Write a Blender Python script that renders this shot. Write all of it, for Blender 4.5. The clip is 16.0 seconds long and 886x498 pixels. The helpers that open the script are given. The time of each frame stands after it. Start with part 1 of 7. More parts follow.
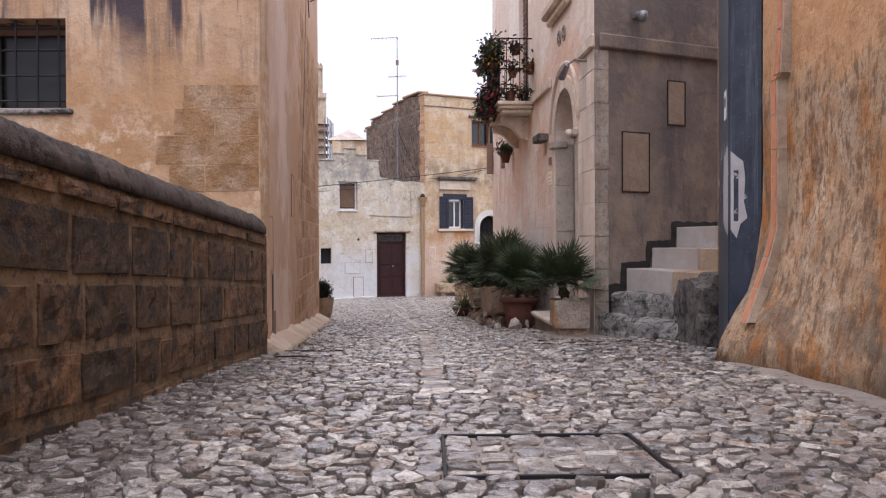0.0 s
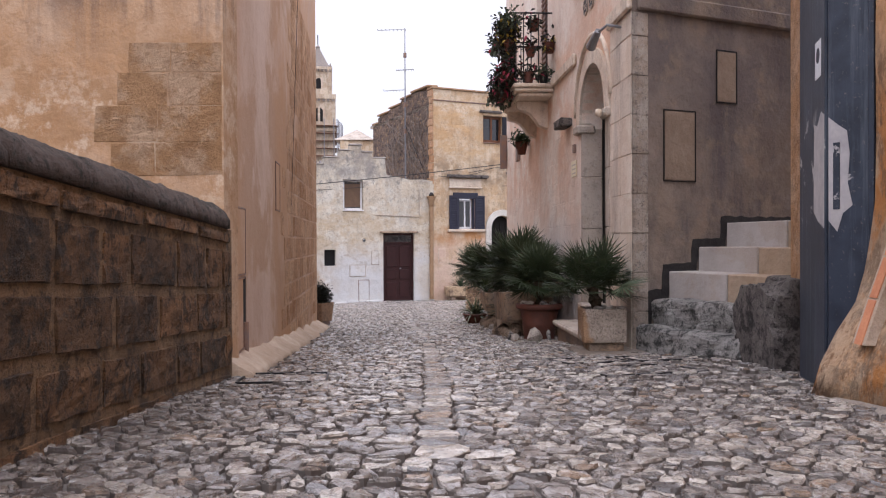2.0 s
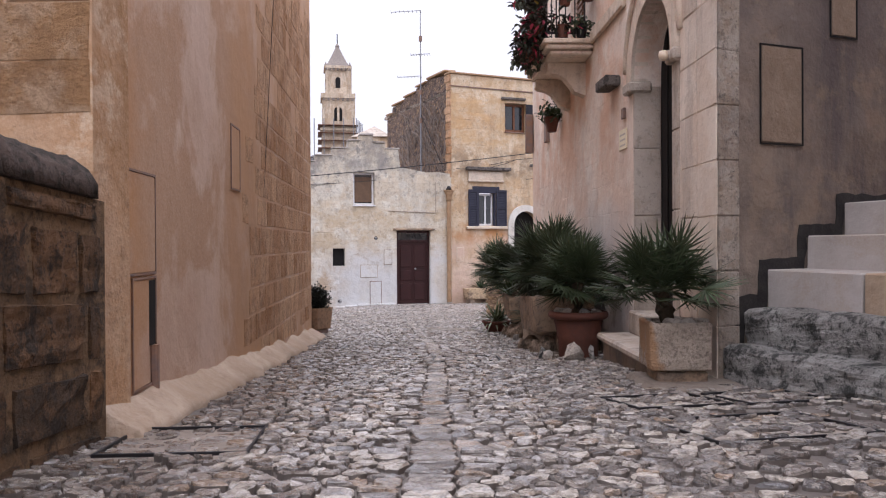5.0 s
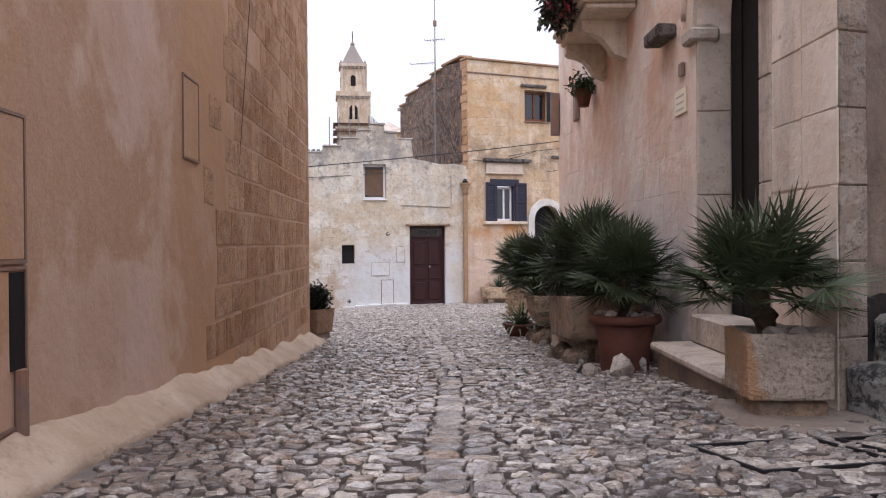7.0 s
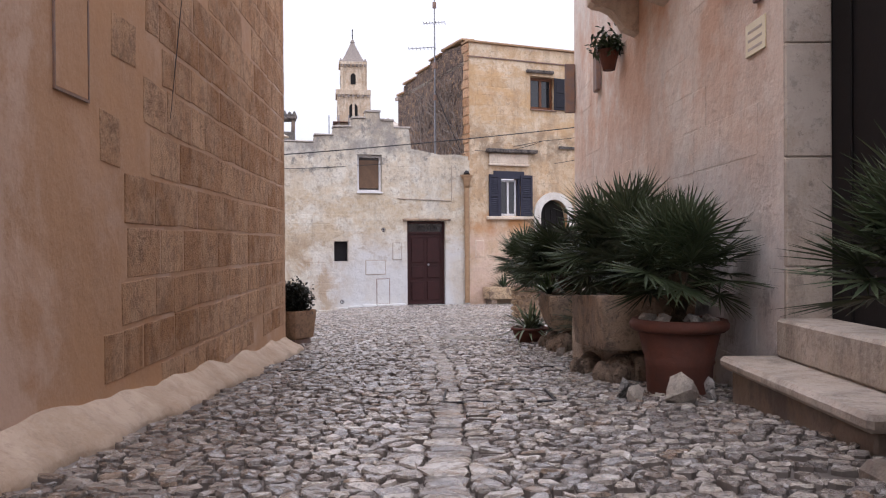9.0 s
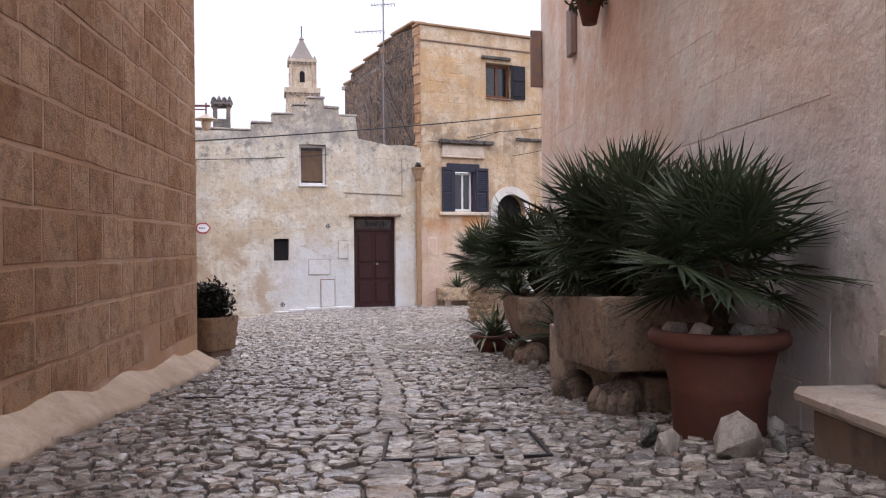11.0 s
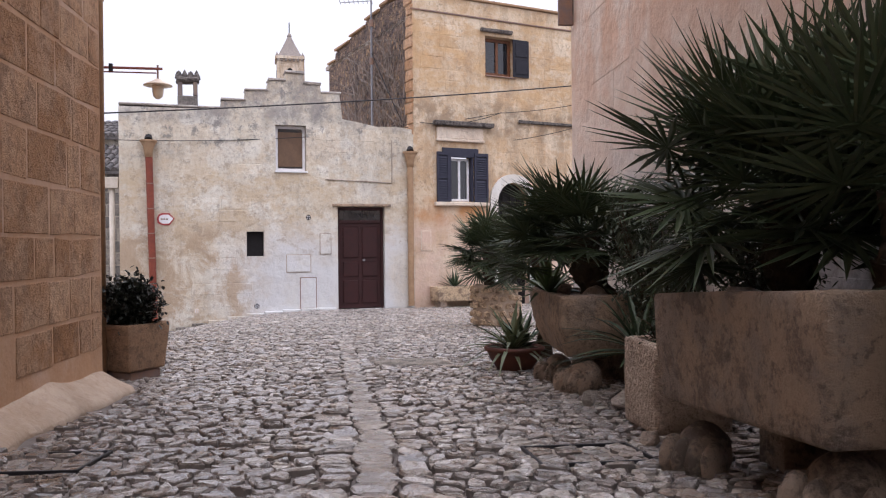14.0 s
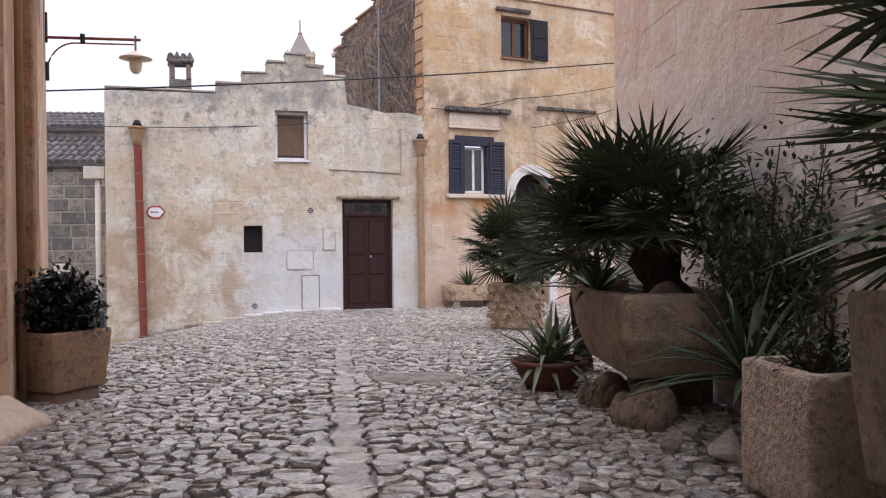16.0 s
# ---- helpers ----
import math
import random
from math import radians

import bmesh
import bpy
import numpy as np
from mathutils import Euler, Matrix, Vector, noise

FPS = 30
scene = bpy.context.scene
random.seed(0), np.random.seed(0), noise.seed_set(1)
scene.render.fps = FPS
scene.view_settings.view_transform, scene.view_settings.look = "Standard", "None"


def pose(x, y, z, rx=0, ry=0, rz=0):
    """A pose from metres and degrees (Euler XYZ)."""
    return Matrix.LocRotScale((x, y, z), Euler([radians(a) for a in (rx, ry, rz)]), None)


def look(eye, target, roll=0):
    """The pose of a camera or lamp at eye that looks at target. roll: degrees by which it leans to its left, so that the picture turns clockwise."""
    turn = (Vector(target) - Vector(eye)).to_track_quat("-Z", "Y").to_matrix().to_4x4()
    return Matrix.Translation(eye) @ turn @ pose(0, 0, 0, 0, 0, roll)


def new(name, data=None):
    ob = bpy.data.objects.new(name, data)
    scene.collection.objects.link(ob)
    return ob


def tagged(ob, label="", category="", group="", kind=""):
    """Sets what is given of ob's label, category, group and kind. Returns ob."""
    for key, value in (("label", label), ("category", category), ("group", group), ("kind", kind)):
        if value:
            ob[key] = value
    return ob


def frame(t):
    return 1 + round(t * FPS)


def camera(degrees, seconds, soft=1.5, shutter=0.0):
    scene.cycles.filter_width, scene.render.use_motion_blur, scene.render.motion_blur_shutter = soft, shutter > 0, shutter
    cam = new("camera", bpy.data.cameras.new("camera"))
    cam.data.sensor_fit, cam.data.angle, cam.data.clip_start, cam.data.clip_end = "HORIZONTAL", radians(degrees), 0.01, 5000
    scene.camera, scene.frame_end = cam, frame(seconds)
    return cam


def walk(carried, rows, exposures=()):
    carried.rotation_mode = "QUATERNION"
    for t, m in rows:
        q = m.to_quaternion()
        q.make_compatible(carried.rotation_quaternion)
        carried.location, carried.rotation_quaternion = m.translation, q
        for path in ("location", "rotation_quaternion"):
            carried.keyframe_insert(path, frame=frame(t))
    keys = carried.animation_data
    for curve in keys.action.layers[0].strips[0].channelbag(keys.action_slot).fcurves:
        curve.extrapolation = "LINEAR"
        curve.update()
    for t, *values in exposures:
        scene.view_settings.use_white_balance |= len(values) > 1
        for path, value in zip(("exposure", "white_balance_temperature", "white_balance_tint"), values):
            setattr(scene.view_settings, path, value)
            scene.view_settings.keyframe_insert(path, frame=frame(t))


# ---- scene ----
cam = camera(58.9, 16.0, 1.15)
METRES, EYE, TILT, LEAN, TURN = 11.0, 0.594, 0.0, 0.0, 0.0
ROWS = [
    (0.0, 0.0, 0.0, 0.0, -0.0, -0.65, 0.24),
    (0.5, -0.001, 0.0294, -0.0005, 0.21, -0.54, 0.24),
    (1.0, 0.0017, 0.0595, -0.0017, 0.42, -0.46, 0.36),
    (1.5, 0.0023, 0.0873, -0.0025, 0.64, -0.48, 0.27),
    (2.0, 0.0011, 0.1187, -0.004, 0.75, -0.47, 0.24),
    (2.5, 0.0022, 0.1478, -0.0063, 0.86, -0.47, 0.31),
    (3.0, 0.0036, 0.1794, -0.0061, 1.08, -0.41, 0.31),
    (3.5, 0.0042, 0.2078, -0.0064, 1.21, -0.38, 0.32),
    (4.0, 0.0061, 0.24, -0.0087, 1.46, -0.39, 0.33),
    (6.5, 0.0033, 0.3928, -0.0177, 3.36, -0.35, 0.35),
    (7.0, 0.0017, 0.4269, -0.0206, 3.49, -0.41, 0.41),
    (7.5, 0.0016, 0.4601, -0.0232, 3.71, -0.38, 0.42),
    (8.0, -0.0015, 0.4951, -0.0261, 3.7, -0.36, 0.38),
    (10.5, -0.0065, 0.6598, -0.0369, 1.73, -0.34, 0.47),
    (11.0, -0.0083, 0.6932, -0.0389, 0.03, -0.3, 0.49),
    (11.5, -0.0075, 0.7233, -0.041, -0.31, -0.24, 0.54),
    (12.0, -0.0102, 0.7551, -0.0435, -0.42, -0.25, 0.5),
    (12.5, -0.0154, 0.7866, -0.0441, -0.57, -0.28, 0.48),
    (13.0, -0.0173, 0.819, -0.046, -0.72, -0.26, 0.52),
    (13.5, -0.0162, 0.8495, -0.0497, -0.74, -0.3, 0.63),
    (14.0, -0.0189, 0.8813, -0.0526, -0.72, -0.25, 0.53),
    (14.5, -0.0172, 0.9127, -0.0547, -0.68, -0.35, 0.65),
    (15.0, -0.0153, 0.9433, -0.0555, -0.38, -0.23, 0.64),
    (15.5, -0.0172, 0.9682, -0.057, -0.11, -0.18, 0.57),
    (16.0, -0.0194, 0.996, -0.0599, 0.15, -0.29, 0.59),
]
walk(cam, [(t, pose(0, 0, EYE, TILT, LEAN, TURN) @ pose(METRES * x, METRES * y, METRES * z, 90 + pitch, roll, yaw)) for t, x, y, z, yaw, pitch, roll in ROWS], [(0.0, 0.15, 5850, 18), (16.0, 0.15, 5850, 18)])

# ---- light and sky: a bright veiled sky, a broad soft sun ----
world = bpy.data.worlds.new("veiled_sky")
scene.world = world
world.use_nodes = True
wn = world.node_tree.nodes
sky = wn.new("ShaderNodeTexSky")
sky.sky_type, sky.sun_disc = "NISHITA", False
sky.sun_elevation, sky.sun_rotation = radians(48), radians(188)
sky.air_density, sky.dust_density, sky.ozone_density = 1.2, 4.0, 1.0
veil = wn.new("ShaderNodeMix")
veil.data_type = "RGBA"
veil.inputs["Factor"].default_value = 0.9
height = wn.new("ShaderNodeTexGradient")
height.gradient_type = "QUADRATIC"
height.texture_mapping.mapping_x, height.texture_mapping.mapping_y, height.texture_mapping.mapping_z = "Z", "Y", "X"
cloud = wn.new("ShaderNodeMix")
cloud.data_type = "RGBA"
cloud.inputs["A"].default_value = (4.75, 4.6, 4.55, 1)
cloud.inputs["B"].default_value = (15.6, 15.2, 15.0, 1)
world.node_tree.links.new(height.outputs["Fac"], cloud.inputs["Factor"])
world.node_tree.links.new(cloud.outputs["Result"], veil.inputs["B"])
world.node_tree.links.new(sky.outputs["Color"], veil.inputs["A"])
world.node_tree.links.new(veil.outputs["Result"], wn["Background"].inputs["Color"])
wn["Background"].inputs["Strength"].default_value = 0.195
sun = new("sun", bpy.data.lights.new("sun", "SUN"))
sun.data.energy, sun.data.angle, sun.data.color = 0.4, radians(40), (1.0, 0.94, 0.88)
sun.matrix_world = look((0.5, -7, 8.5), (0, 0, 0))

# ---- materials ----


class Nodes:
    """A node material under construction: coordinates, noises, mixes."""

    def __init__(self, name, rough=0.85, metal=0.0):
        self.mat = bpy.data.materials.new(name)
        self.mat.use_nodes = True
        self.tree = self.mat.node_tree
        self.out = self.tree.nodes["Principled BSDF"]
        self.out.inputs["Roughness"].default_value = rough
        self.out.inputs["Metallic"].default_value = metal
        self.out.inputs["Specular IOR Level"].default_value = 0.35
        self.pos = self.add("ShaderNodeNewGeometry").outputs["Position"]

    def add(self, kind):
        return self.tree.nodes.new(kind)

    def join(self, a, b):
        if isinstance(a, (int, float)):
            b.default_value = a
        elif isinstance(a, tuple):
            b.default_value = (*a, 1) if len(a) == 3 else a
        else:
            self.tree.links.new(a, b)

    def stretch(self, sx, sy, sz):
        n = self.add("ShaderNodeMapping")
        self.join(self.pos, n.inputs["Vector"])
        n.inputs["Scale"].default_value = (sx, sy, sz)
        return n.outputs["Vector"]

    def noise(self, scale, detail=4.0, rough=0.6, vector=None, twist=0.0):
        n = self.add("ShaderNodeTexNoise")
        self.join(vector or self.pos, n.inputs["Vector"])
        n.inputs["Scale"].default_value, n.inputs["Detail"].default_value = scale, detail
        n.inputs["Roughness"].default_value, n.inputs["Distortion"].default_value = rough, twist
        return n.outputs["Fac"]

    def cells(self, scale, vector=None, out="Color", feature="F1"):
        n = self.add("ShaderNodeTexVoronoi")
        n.feature = feature
        self.join(vector or self.pos, n.inputs["Vector"])
        n.inputs["Scale"].default_value = scale
        return n.outputs[out]

    def ramp(self, fac, low, high, a=0.0, b=1.0):
        n = self.add("ShaderNodeMapRange")
        self.join(fac, n.inputs["Value"])
        for k, v in (("From Min", low), ("From Max", high), ("To Min", a), ("To Max", b)):
            n.inputs[k].default_value = v
        return n.outputs["Result"]

    def mix(self, fac, a, b, how="MIX"):
        n = self.add("ShaderNodeMix")
        n.data_type, n.blend_type = "RGBA", how
        self.join(fac, n.inputs["Factor"])
        self.join(a, n.inputs["A"])
        self.join(b, n.inputs["B"])
        return n.outputs["Result"]

    def times(self, a, b, op="MULTIPLY"):
        n = self.add("ShaderNodeMath")
        n.operation = op
        self.join(a, n.inputs[0])
        self.join(b, n.inputs[1])
        return n.outputs["Value"]

    def band(self, axis, low, high, soft):
        """1 between two heights or places along an axis, with soft ends."""
        n = self.add("ShaderNodeSeparateXYZ")
        self.join(self.pos, n.inputs["Vector"])
        v = self.times(n.outputs[axis], self.times(self.noise(2.5), 0.5), "ADD")
        v = self.times(v, -0.25, "ADD")
        up = self.ramp(v, low - soft, low + soft)
        down = self.ramp(v, high - soft, high + soft, 1.0, 0.0)
        return self.times(up, down)

    def chance(self, per="island"):
        if per == "island":
            return self.add("ShaderNodeNewGeometry").outputs["Random Per Island"]
        return self.add("ShaderNodeObjectInfo").outputs["Random"]

    def done(self, colour, bump=None, strength=0.3, depth=0.02, rough=None):
        self.join(colour, self.out.inputs["Base Color"])
        if bump is not None:
            n = self.add("ShaderNodeBump")
            n.inputs["Strength"].default_value, n.inputs["Distance"].default_value = strength, depth
            self.join(bump, n.inputs["Height"])
            self.tree.links.new(n.outputs["Normal"], self.out.inputs["Normal"])
        if rough is not None:
            self.join(rough, self.out.inputs["Roughness"])
        return self.mat


def plaster(name, base, light, warm, dark, big=0.7, streak=0.35, warmth=0.5, bump=0.35, dirt=0.5, extra=None, vary=0.0):
    """Aged lime plaster over stone: cloudy patches, warm bare spots, dark streaks, pitted relief."""
    n = Nodes(name, 0.9)
    c = n.mix(n.ramp(n.noise(big, 5, 0.58), 0.42, 0.56), base, light)
    c = n.mix(n.times(n.ramp(n.noise(big * 1.9, 6, 0.62, twist=0.4), 0.49, 0.56), warmth), c, warm)
    c = n.mix(n.times(n.ramp(n.noise(1.0, 7, 0.7, n.stretch(3.2, 3.2, 0.4)), 0.49, 0.62), streak), c, dark)
    c = n.mix(n.times(n.ramp(n.noise(big * 6, 6, 0.66, twist=0.6), 0.51, 0.57), dirt * 0.6), c, warm)
    c = n.mix(n.times(n.ramp(n.noise(big * 4.3, 8, 0.76), 0.54, 0.6), dirt * 0.55), c, light)
    c = n.mix(n.times(n.ramp(n.noise(9, 8, 0.78), 0.54, 0.62), dirt * 0.8), c, dark)
    c = n.mix(n.times(n.ramp(n.noise(34, 5, 0.78), 0.58, 0.66), dirt), c, dark)
    c = n.mix(n.ramp(n.noise(70, 4, 0.7), 0.4, 0.65, 0.0, 0.35), c, light)
    if extra:
        c = extra(n, c)
    if vary:
        c = n.mix(1.0, c, n.ramp(n.chance("object"), 0, 1, 1 - vary, 1 + vary * 0.35), "MULTIPLY")
    h = n.times(n.noise(4.5, 6, 0.58), n.times(n.noise(40, 3, 0.6), 0.10), "ADD")
    return n.done(c, h, min(1.0, bump * 2.0), 0.05)


def stone(name, a, b, c3, dark, per="object", bump=0.6, pits=0.6, rough=0.92):
    """Cut or natural stone with one tint a piece, grain, stains and pits."""
    n = Nodes(name, rough)
    r = n.chance(per)
    c = n.mix(r, a, b)
    c = n.mix(n.ramp(n.noise(3.2, 6, 0.66), 0.46, 0.58, 0, 0.6), c, c3)
    c = n.mix(n.times(n.ramp(n.noise(7, 8, 0.78, twist=0.3), 0.49, 0.58), pits), c, dark)
    c = n.mix(n.times(n.ramp(n.noise(24, 6, 0.75), 0.54, 0.63), pits), c, dark)
    c = n.mix(n.times(n.ramp(n.noise(15, 7, 0.75), 0.54, 0.62), pits * 0.4), c, a)
    h = n.times(n.noise(9, 9, 0.74), n.times(n.noise(45, 4, 0.7), 0.3), "ADD")
    return n.done(c, h, min(1.0, bump * 1.3), 0.05)


def plain(name, colour, rough=0.6, metal=0.0, other=None, scale=14.0, bump=0.12):
    n = Nodes(name, rough, metal)
    other = other or tuple(v * 0.72 for v in colour)
    c = n.mix(n.ramp(n.noise(scale, 5, 0.65), 0.35, 0.7), colour, other)
    c = n.mix(n.ramp(n.noise(scale * 6, 3), 0.4, 0.75, 0, 0.25), c, tuple(v * 0.6 for v in colour))
    return n.done(c, n.noise(scale * 4, 5), bump, 0.01)


def leafy(name, a, b, back, rough=0.45):
    n = Nodes(name, rough)
    c = n.mix(n.chance(), a, b)
    c = n.mix(n.ramp(n.noise(18, 3), 0.45, 0.75, 0, 0.5), c, back)
    return n.done(c, n.noise(120, 2), 0.1, 0.003)


def ochre_stains(n, c):
    corner = n.band("X", -3.3, -1.0, 0.35)
    c = n.mix(n.times(n.times(n.band("Z", 1.0, 2.0, 0.22), corner), n.ramp(n.noise(1.7, 7, 0.7), 0.38, 0.52, 0.15, 0.75)), c, (0.40, 0.22, 0.10))
    c = n.mix(n.times(n.band("Z", 0.75, 2.1, 0.25), n.ramp(n.noise(5.5, 8, 0.74), 0.51, 0.57, 0, 0.75)), c, (0.38, 0.225, 0.115))
    c = n.mix(n.times(n.band("Z", 0.75, 1.7, 0.25), n.ramp(n.noise(3.1, 8, 0.74), 0.50, 0.57, 0, 0.75)), c, (0.62, 0.48, 0.35))
    drips = n.ramp(n.noise(1.0, 5, 0.6, n.stretch(2.6, 2.6, 0.2)), 0.51, 0.56)
    c = n.mix(n.times(drips, n.times(n.band("Z", 2.2, 9, 0.22), 0.95)), c, (0.05, 0.04, 0.055))
    return n.mix(n.times(n.ramp(n.noise(1.0, 6, 0.7, n.stretch(5, 5, 0.4)), 0.52, 0.6), n.times(n.band("Z", 1.95, 2.7, 0.25), 0.5)), c, (0.16, 0.115, 0.10))


def lower_ochre(n, c):
    c = n.mix(n.times(n.band("Y", 9.0, 20, 0.6), n.ramp(n.noise(1.1, 6, 0.7), 0.35, 0.6, 0.1, 0.75)), c, (0.50, 0.29, 0.15))
    return n.mix(n.times(n.band("Y", 5.0, 7.05, 0.25), n.ramp(n.noise(1.6, 7, 0.7), 0.38, 0.52, 0.1, 0.9)), c, (0.46, 0.24, 0.10))


def foot_of_white(n, c):
    c = n.mix(n.times(n.times(n.band("Z", -3.0, 0.35, 0.35), n.band("X", -4.3, 2.0, 0.5)), n.ramp(n.noise(0.9, 5), 0.32, 0.55, 0.3, 0.95)), c, (0.65, 0.655, 0.66))
    c = n.mix(n.times(n.times(n.band("Z", -3.0, 0.5, 0.3), n.band("X", -8.0, -3.9, 0.4)), n.ramp(n.noise(1.7, 8, 0.74, twist=0.4), 0.44, 0.55, 0.05, 0.8)), c, (0.42, 0.31, 0.205))
    c = n.mix(n.times(n.band("Z", 0.25, 1.75, 0.3), n.ramp(n.noise(1.5, 8, 0.76, n.stretch(1, 1, 1.7)), 0.45, 0.57, 0, 0.7)), c, (0.55, 0.435, 0.29))
    c = n.mix(n.times(n.band("Z", -0.1, 2.4, 0.3), n.ramp(n.noise(5.0, 8, 0.78), 0.54, 0.6, 0, 0.5)), c, (0.33, 0.26, 0.19))
    c = n.mix(n.times(n.band("Z", 1.9, 4.0, 0.3), n.ramp(n.noise(3.4, 8, 0.82), 0.53, 0.6, 0, 0.8)), c, (0.20, 0.195, 0.19))
    return n.mix(n.times(n.band("Z", 2.55, 4.2, 0.12), n.ramp(n.noise(1.9, 8, 0.78), 0.42, 0.58, 0, 0.75)), c, (0.26, 0.245, 0.235))


def foot_of_tan(n, c):
    c = n.mix(n.times(n.band("Z", -2, 0.75, 0.3), n.ramp(n.noise(1.2, 5), 0.35, 0.6, 0.1, 0.85)), c, (0.66, 0.49, 0.40))
    c = n.mix(n.times(n.band("Z", 0.55, 1.05, 0.16), n.ramp(n.noise(1.8, 6), 0.38, 0.56, 0, 0.9)), c, (0.50, 0.25, 0.10))
    c = n.mix(n.times(n.band("Z", 2.5, 3.3, 0.2), n.ramp(n.noise(2.4, 8, 0.76), 0.46, 0.56, 0, 0.7)), c, (0.27, 0.20, 0.14))
    return n.mix(n.times(n.band("Z", 3.2, 5.3, 0.3), n.ramp(n.noise(1.3, 7, 0.72, n.stretch(1, 1, 1.9)), 0.46, 0.58, 0, 0.6)), c, (0.58, 0.37, 0.18))


def orange_split(n, c):
    c = n.mix(n.times(n.band("Z", 1.55, 9, 0.05), n.ramp(n.noise(1.4, 6, 0.66), 0.3, 0.5, 0.3, 0.85)), c, (0.56, 0.30, 0.14))
    c = n.mix(n.times(n.band("Z", -1, 1.6, 0.08), n.ramp(n.noise(1.3, 7, 0.72, n.stretch(1, 1, 0.7)), 0.42, 0.56, 0.1, 0.8)), c, (0.36, 0.25, 0.16))
    c = n.mix(n.times(n.band("Z", -1, 1.4, 0.2), n.ramp(n.noise(2.2, 7, 0.74, n.stretch(1, 1, 0.45)), 0.48, 0.56, 0, 0.9)), c, (0.38, 0.155, 0.04))
    c = n.mix(n.times(n.band("Z", -1, 1.6, 0.2), n.ramp(n.noise(3.4, 8, 0.78, n.stretch(1, 1, 0.5)), 0.53, 0.61, 0, 0.85)), c, (0.11, 0.068, 0.043))
    c = n.mix(n.times(n.band("Z", -1, 1.7, 0.2), n.ramp(n.noise(16, 6, 0.75, n.stretch(1, 1, 0.4)), 0.5, 0.58, 0, 0.8)), c, (0.17, 0.095, 0.05))
    return n.mix(n.times(n.band("Z", -1, 0.55, 0.2), n.ramp(n.noise(3.5, 8, 0.75), 0.48, 0.57, 0, 0.7)), c, (0.20, 0.15, 0.105))


def rose_patches_low_shade(n, c):
    # Grey weathering low down, tinted blue to imitate sky-lit shade.
    c = n.mix(n.times(n.band("Z", -2, 0.6, 0.3), n.ramp(n.noise(0.9, 5), 0.33, 0.55, 0.1, 0.75)), c, (0.60, 0.595, 0.61))
    c = n.mix(n.times(n.band("Z", 1.2, 3.2, 0.4), n.ramp(n.noise(1.1, 6, 0.66), 0.47, 0.58, 0, 0.7)), c, (0.70, 0.44, 0.29))
    return n.mix(n.times(n.band("Z", -2, 0.3, 0.2), n.ramp(n.noise(2.6, 8, 0.75), 0.52, 0.6, 0, 0.6)), c, (0.28, 0.24, 0.22))


def side_stains_shade(n, c):
    # Stains, plus shade as colour: paler by the corner, darker high up.
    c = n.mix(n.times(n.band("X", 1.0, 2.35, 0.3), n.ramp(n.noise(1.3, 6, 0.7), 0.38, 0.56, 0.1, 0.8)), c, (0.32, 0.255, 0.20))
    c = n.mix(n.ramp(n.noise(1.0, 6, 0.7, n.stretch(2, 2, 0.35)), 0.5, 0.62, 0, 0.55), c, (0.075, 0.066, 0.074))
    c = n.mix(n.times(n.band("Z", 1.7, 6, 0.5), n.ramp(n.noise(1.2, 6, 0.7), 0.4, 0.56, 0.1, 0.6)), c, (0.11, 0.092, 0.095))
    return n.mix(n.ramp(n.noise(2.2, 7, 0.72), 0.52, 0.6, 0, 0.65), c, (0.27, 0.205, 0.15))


M_LEFT_FRONT = plaster("ochre_plaster", (0.50, 0.33, 0.205), (0.60, 0.455, 0.33), (0.42, 0.23, 0.10), (0.17, 0.10, 0.065), streak=0.25, warmth=0.55, extra=ochre_stains)
M_LEFT = plaster("pink_ochre_plaster", (0.49, 0.335, 0.24), (0.61, 0.465, 0.375), (0.39, 0.225, 0.115), (0.2, 0.12, 0.08), big=0.45, streak=0.03, warmth=0.75, dirt=0.16, bump=0.16, extra=lower_ochre)
M_WHITE = plaster("whitewash", (0.64, 0.575, 0.46), (0.72, 0.685, 0.60), (0.53, 0.42, 0.285), (0.24, 0.205, 0.17), big=0.8, streak=0.35, warmth=0.5, dirt=0.7, extra=foot_of_white, vary=0.07)
M_TAN = plaster("tan_plaster", (0.60, 0.45, 0.295), (0.70, 0.58, 0.43), (0.50, 0.31, 0.155), (0.24, 0.165, 0.105), big=0.8, streak=0.45, warmth=0.65, dirt=0.75, extra=foot_of_tan, vary=0.10)
M_RIGHT = plaster("rose_cream_plaster", (0.80, 0.67, 0.565), (0.87, 0.80, 0.72), (0.70, 0.50, 0.38), (0.36, 0.28, 0.235), big=0.6, streak=0.18, warmth=0.45, dirt=0.35, extra=rose_patches_low_shade, vary=0.08)
# Plaster colour darkened to carry the shade between the houses.
M_SIDE = plaster("shaded_grey_brown_plaster", (0.165, 0.128, 0.108), (0.23, 0.185, 0.158), (0.16, 0.11, 0.075), (0.07, 0.058, 0.052), big=0.7, streak=0.2, warmth=0.5, dirt=0.45, extra=side_stains_shade)
M_ORANGE = plaster("orange_plaster", (0.48, 0.315, 0.17), (0.62, 0.46, 0.31), (0.44, 0.195, 0.06), (0.12, 0.07, 0.04), big=1.1, streak=0.3, warmth=0.6, dirt=0.9, extra=orange_split, bump=0.5)


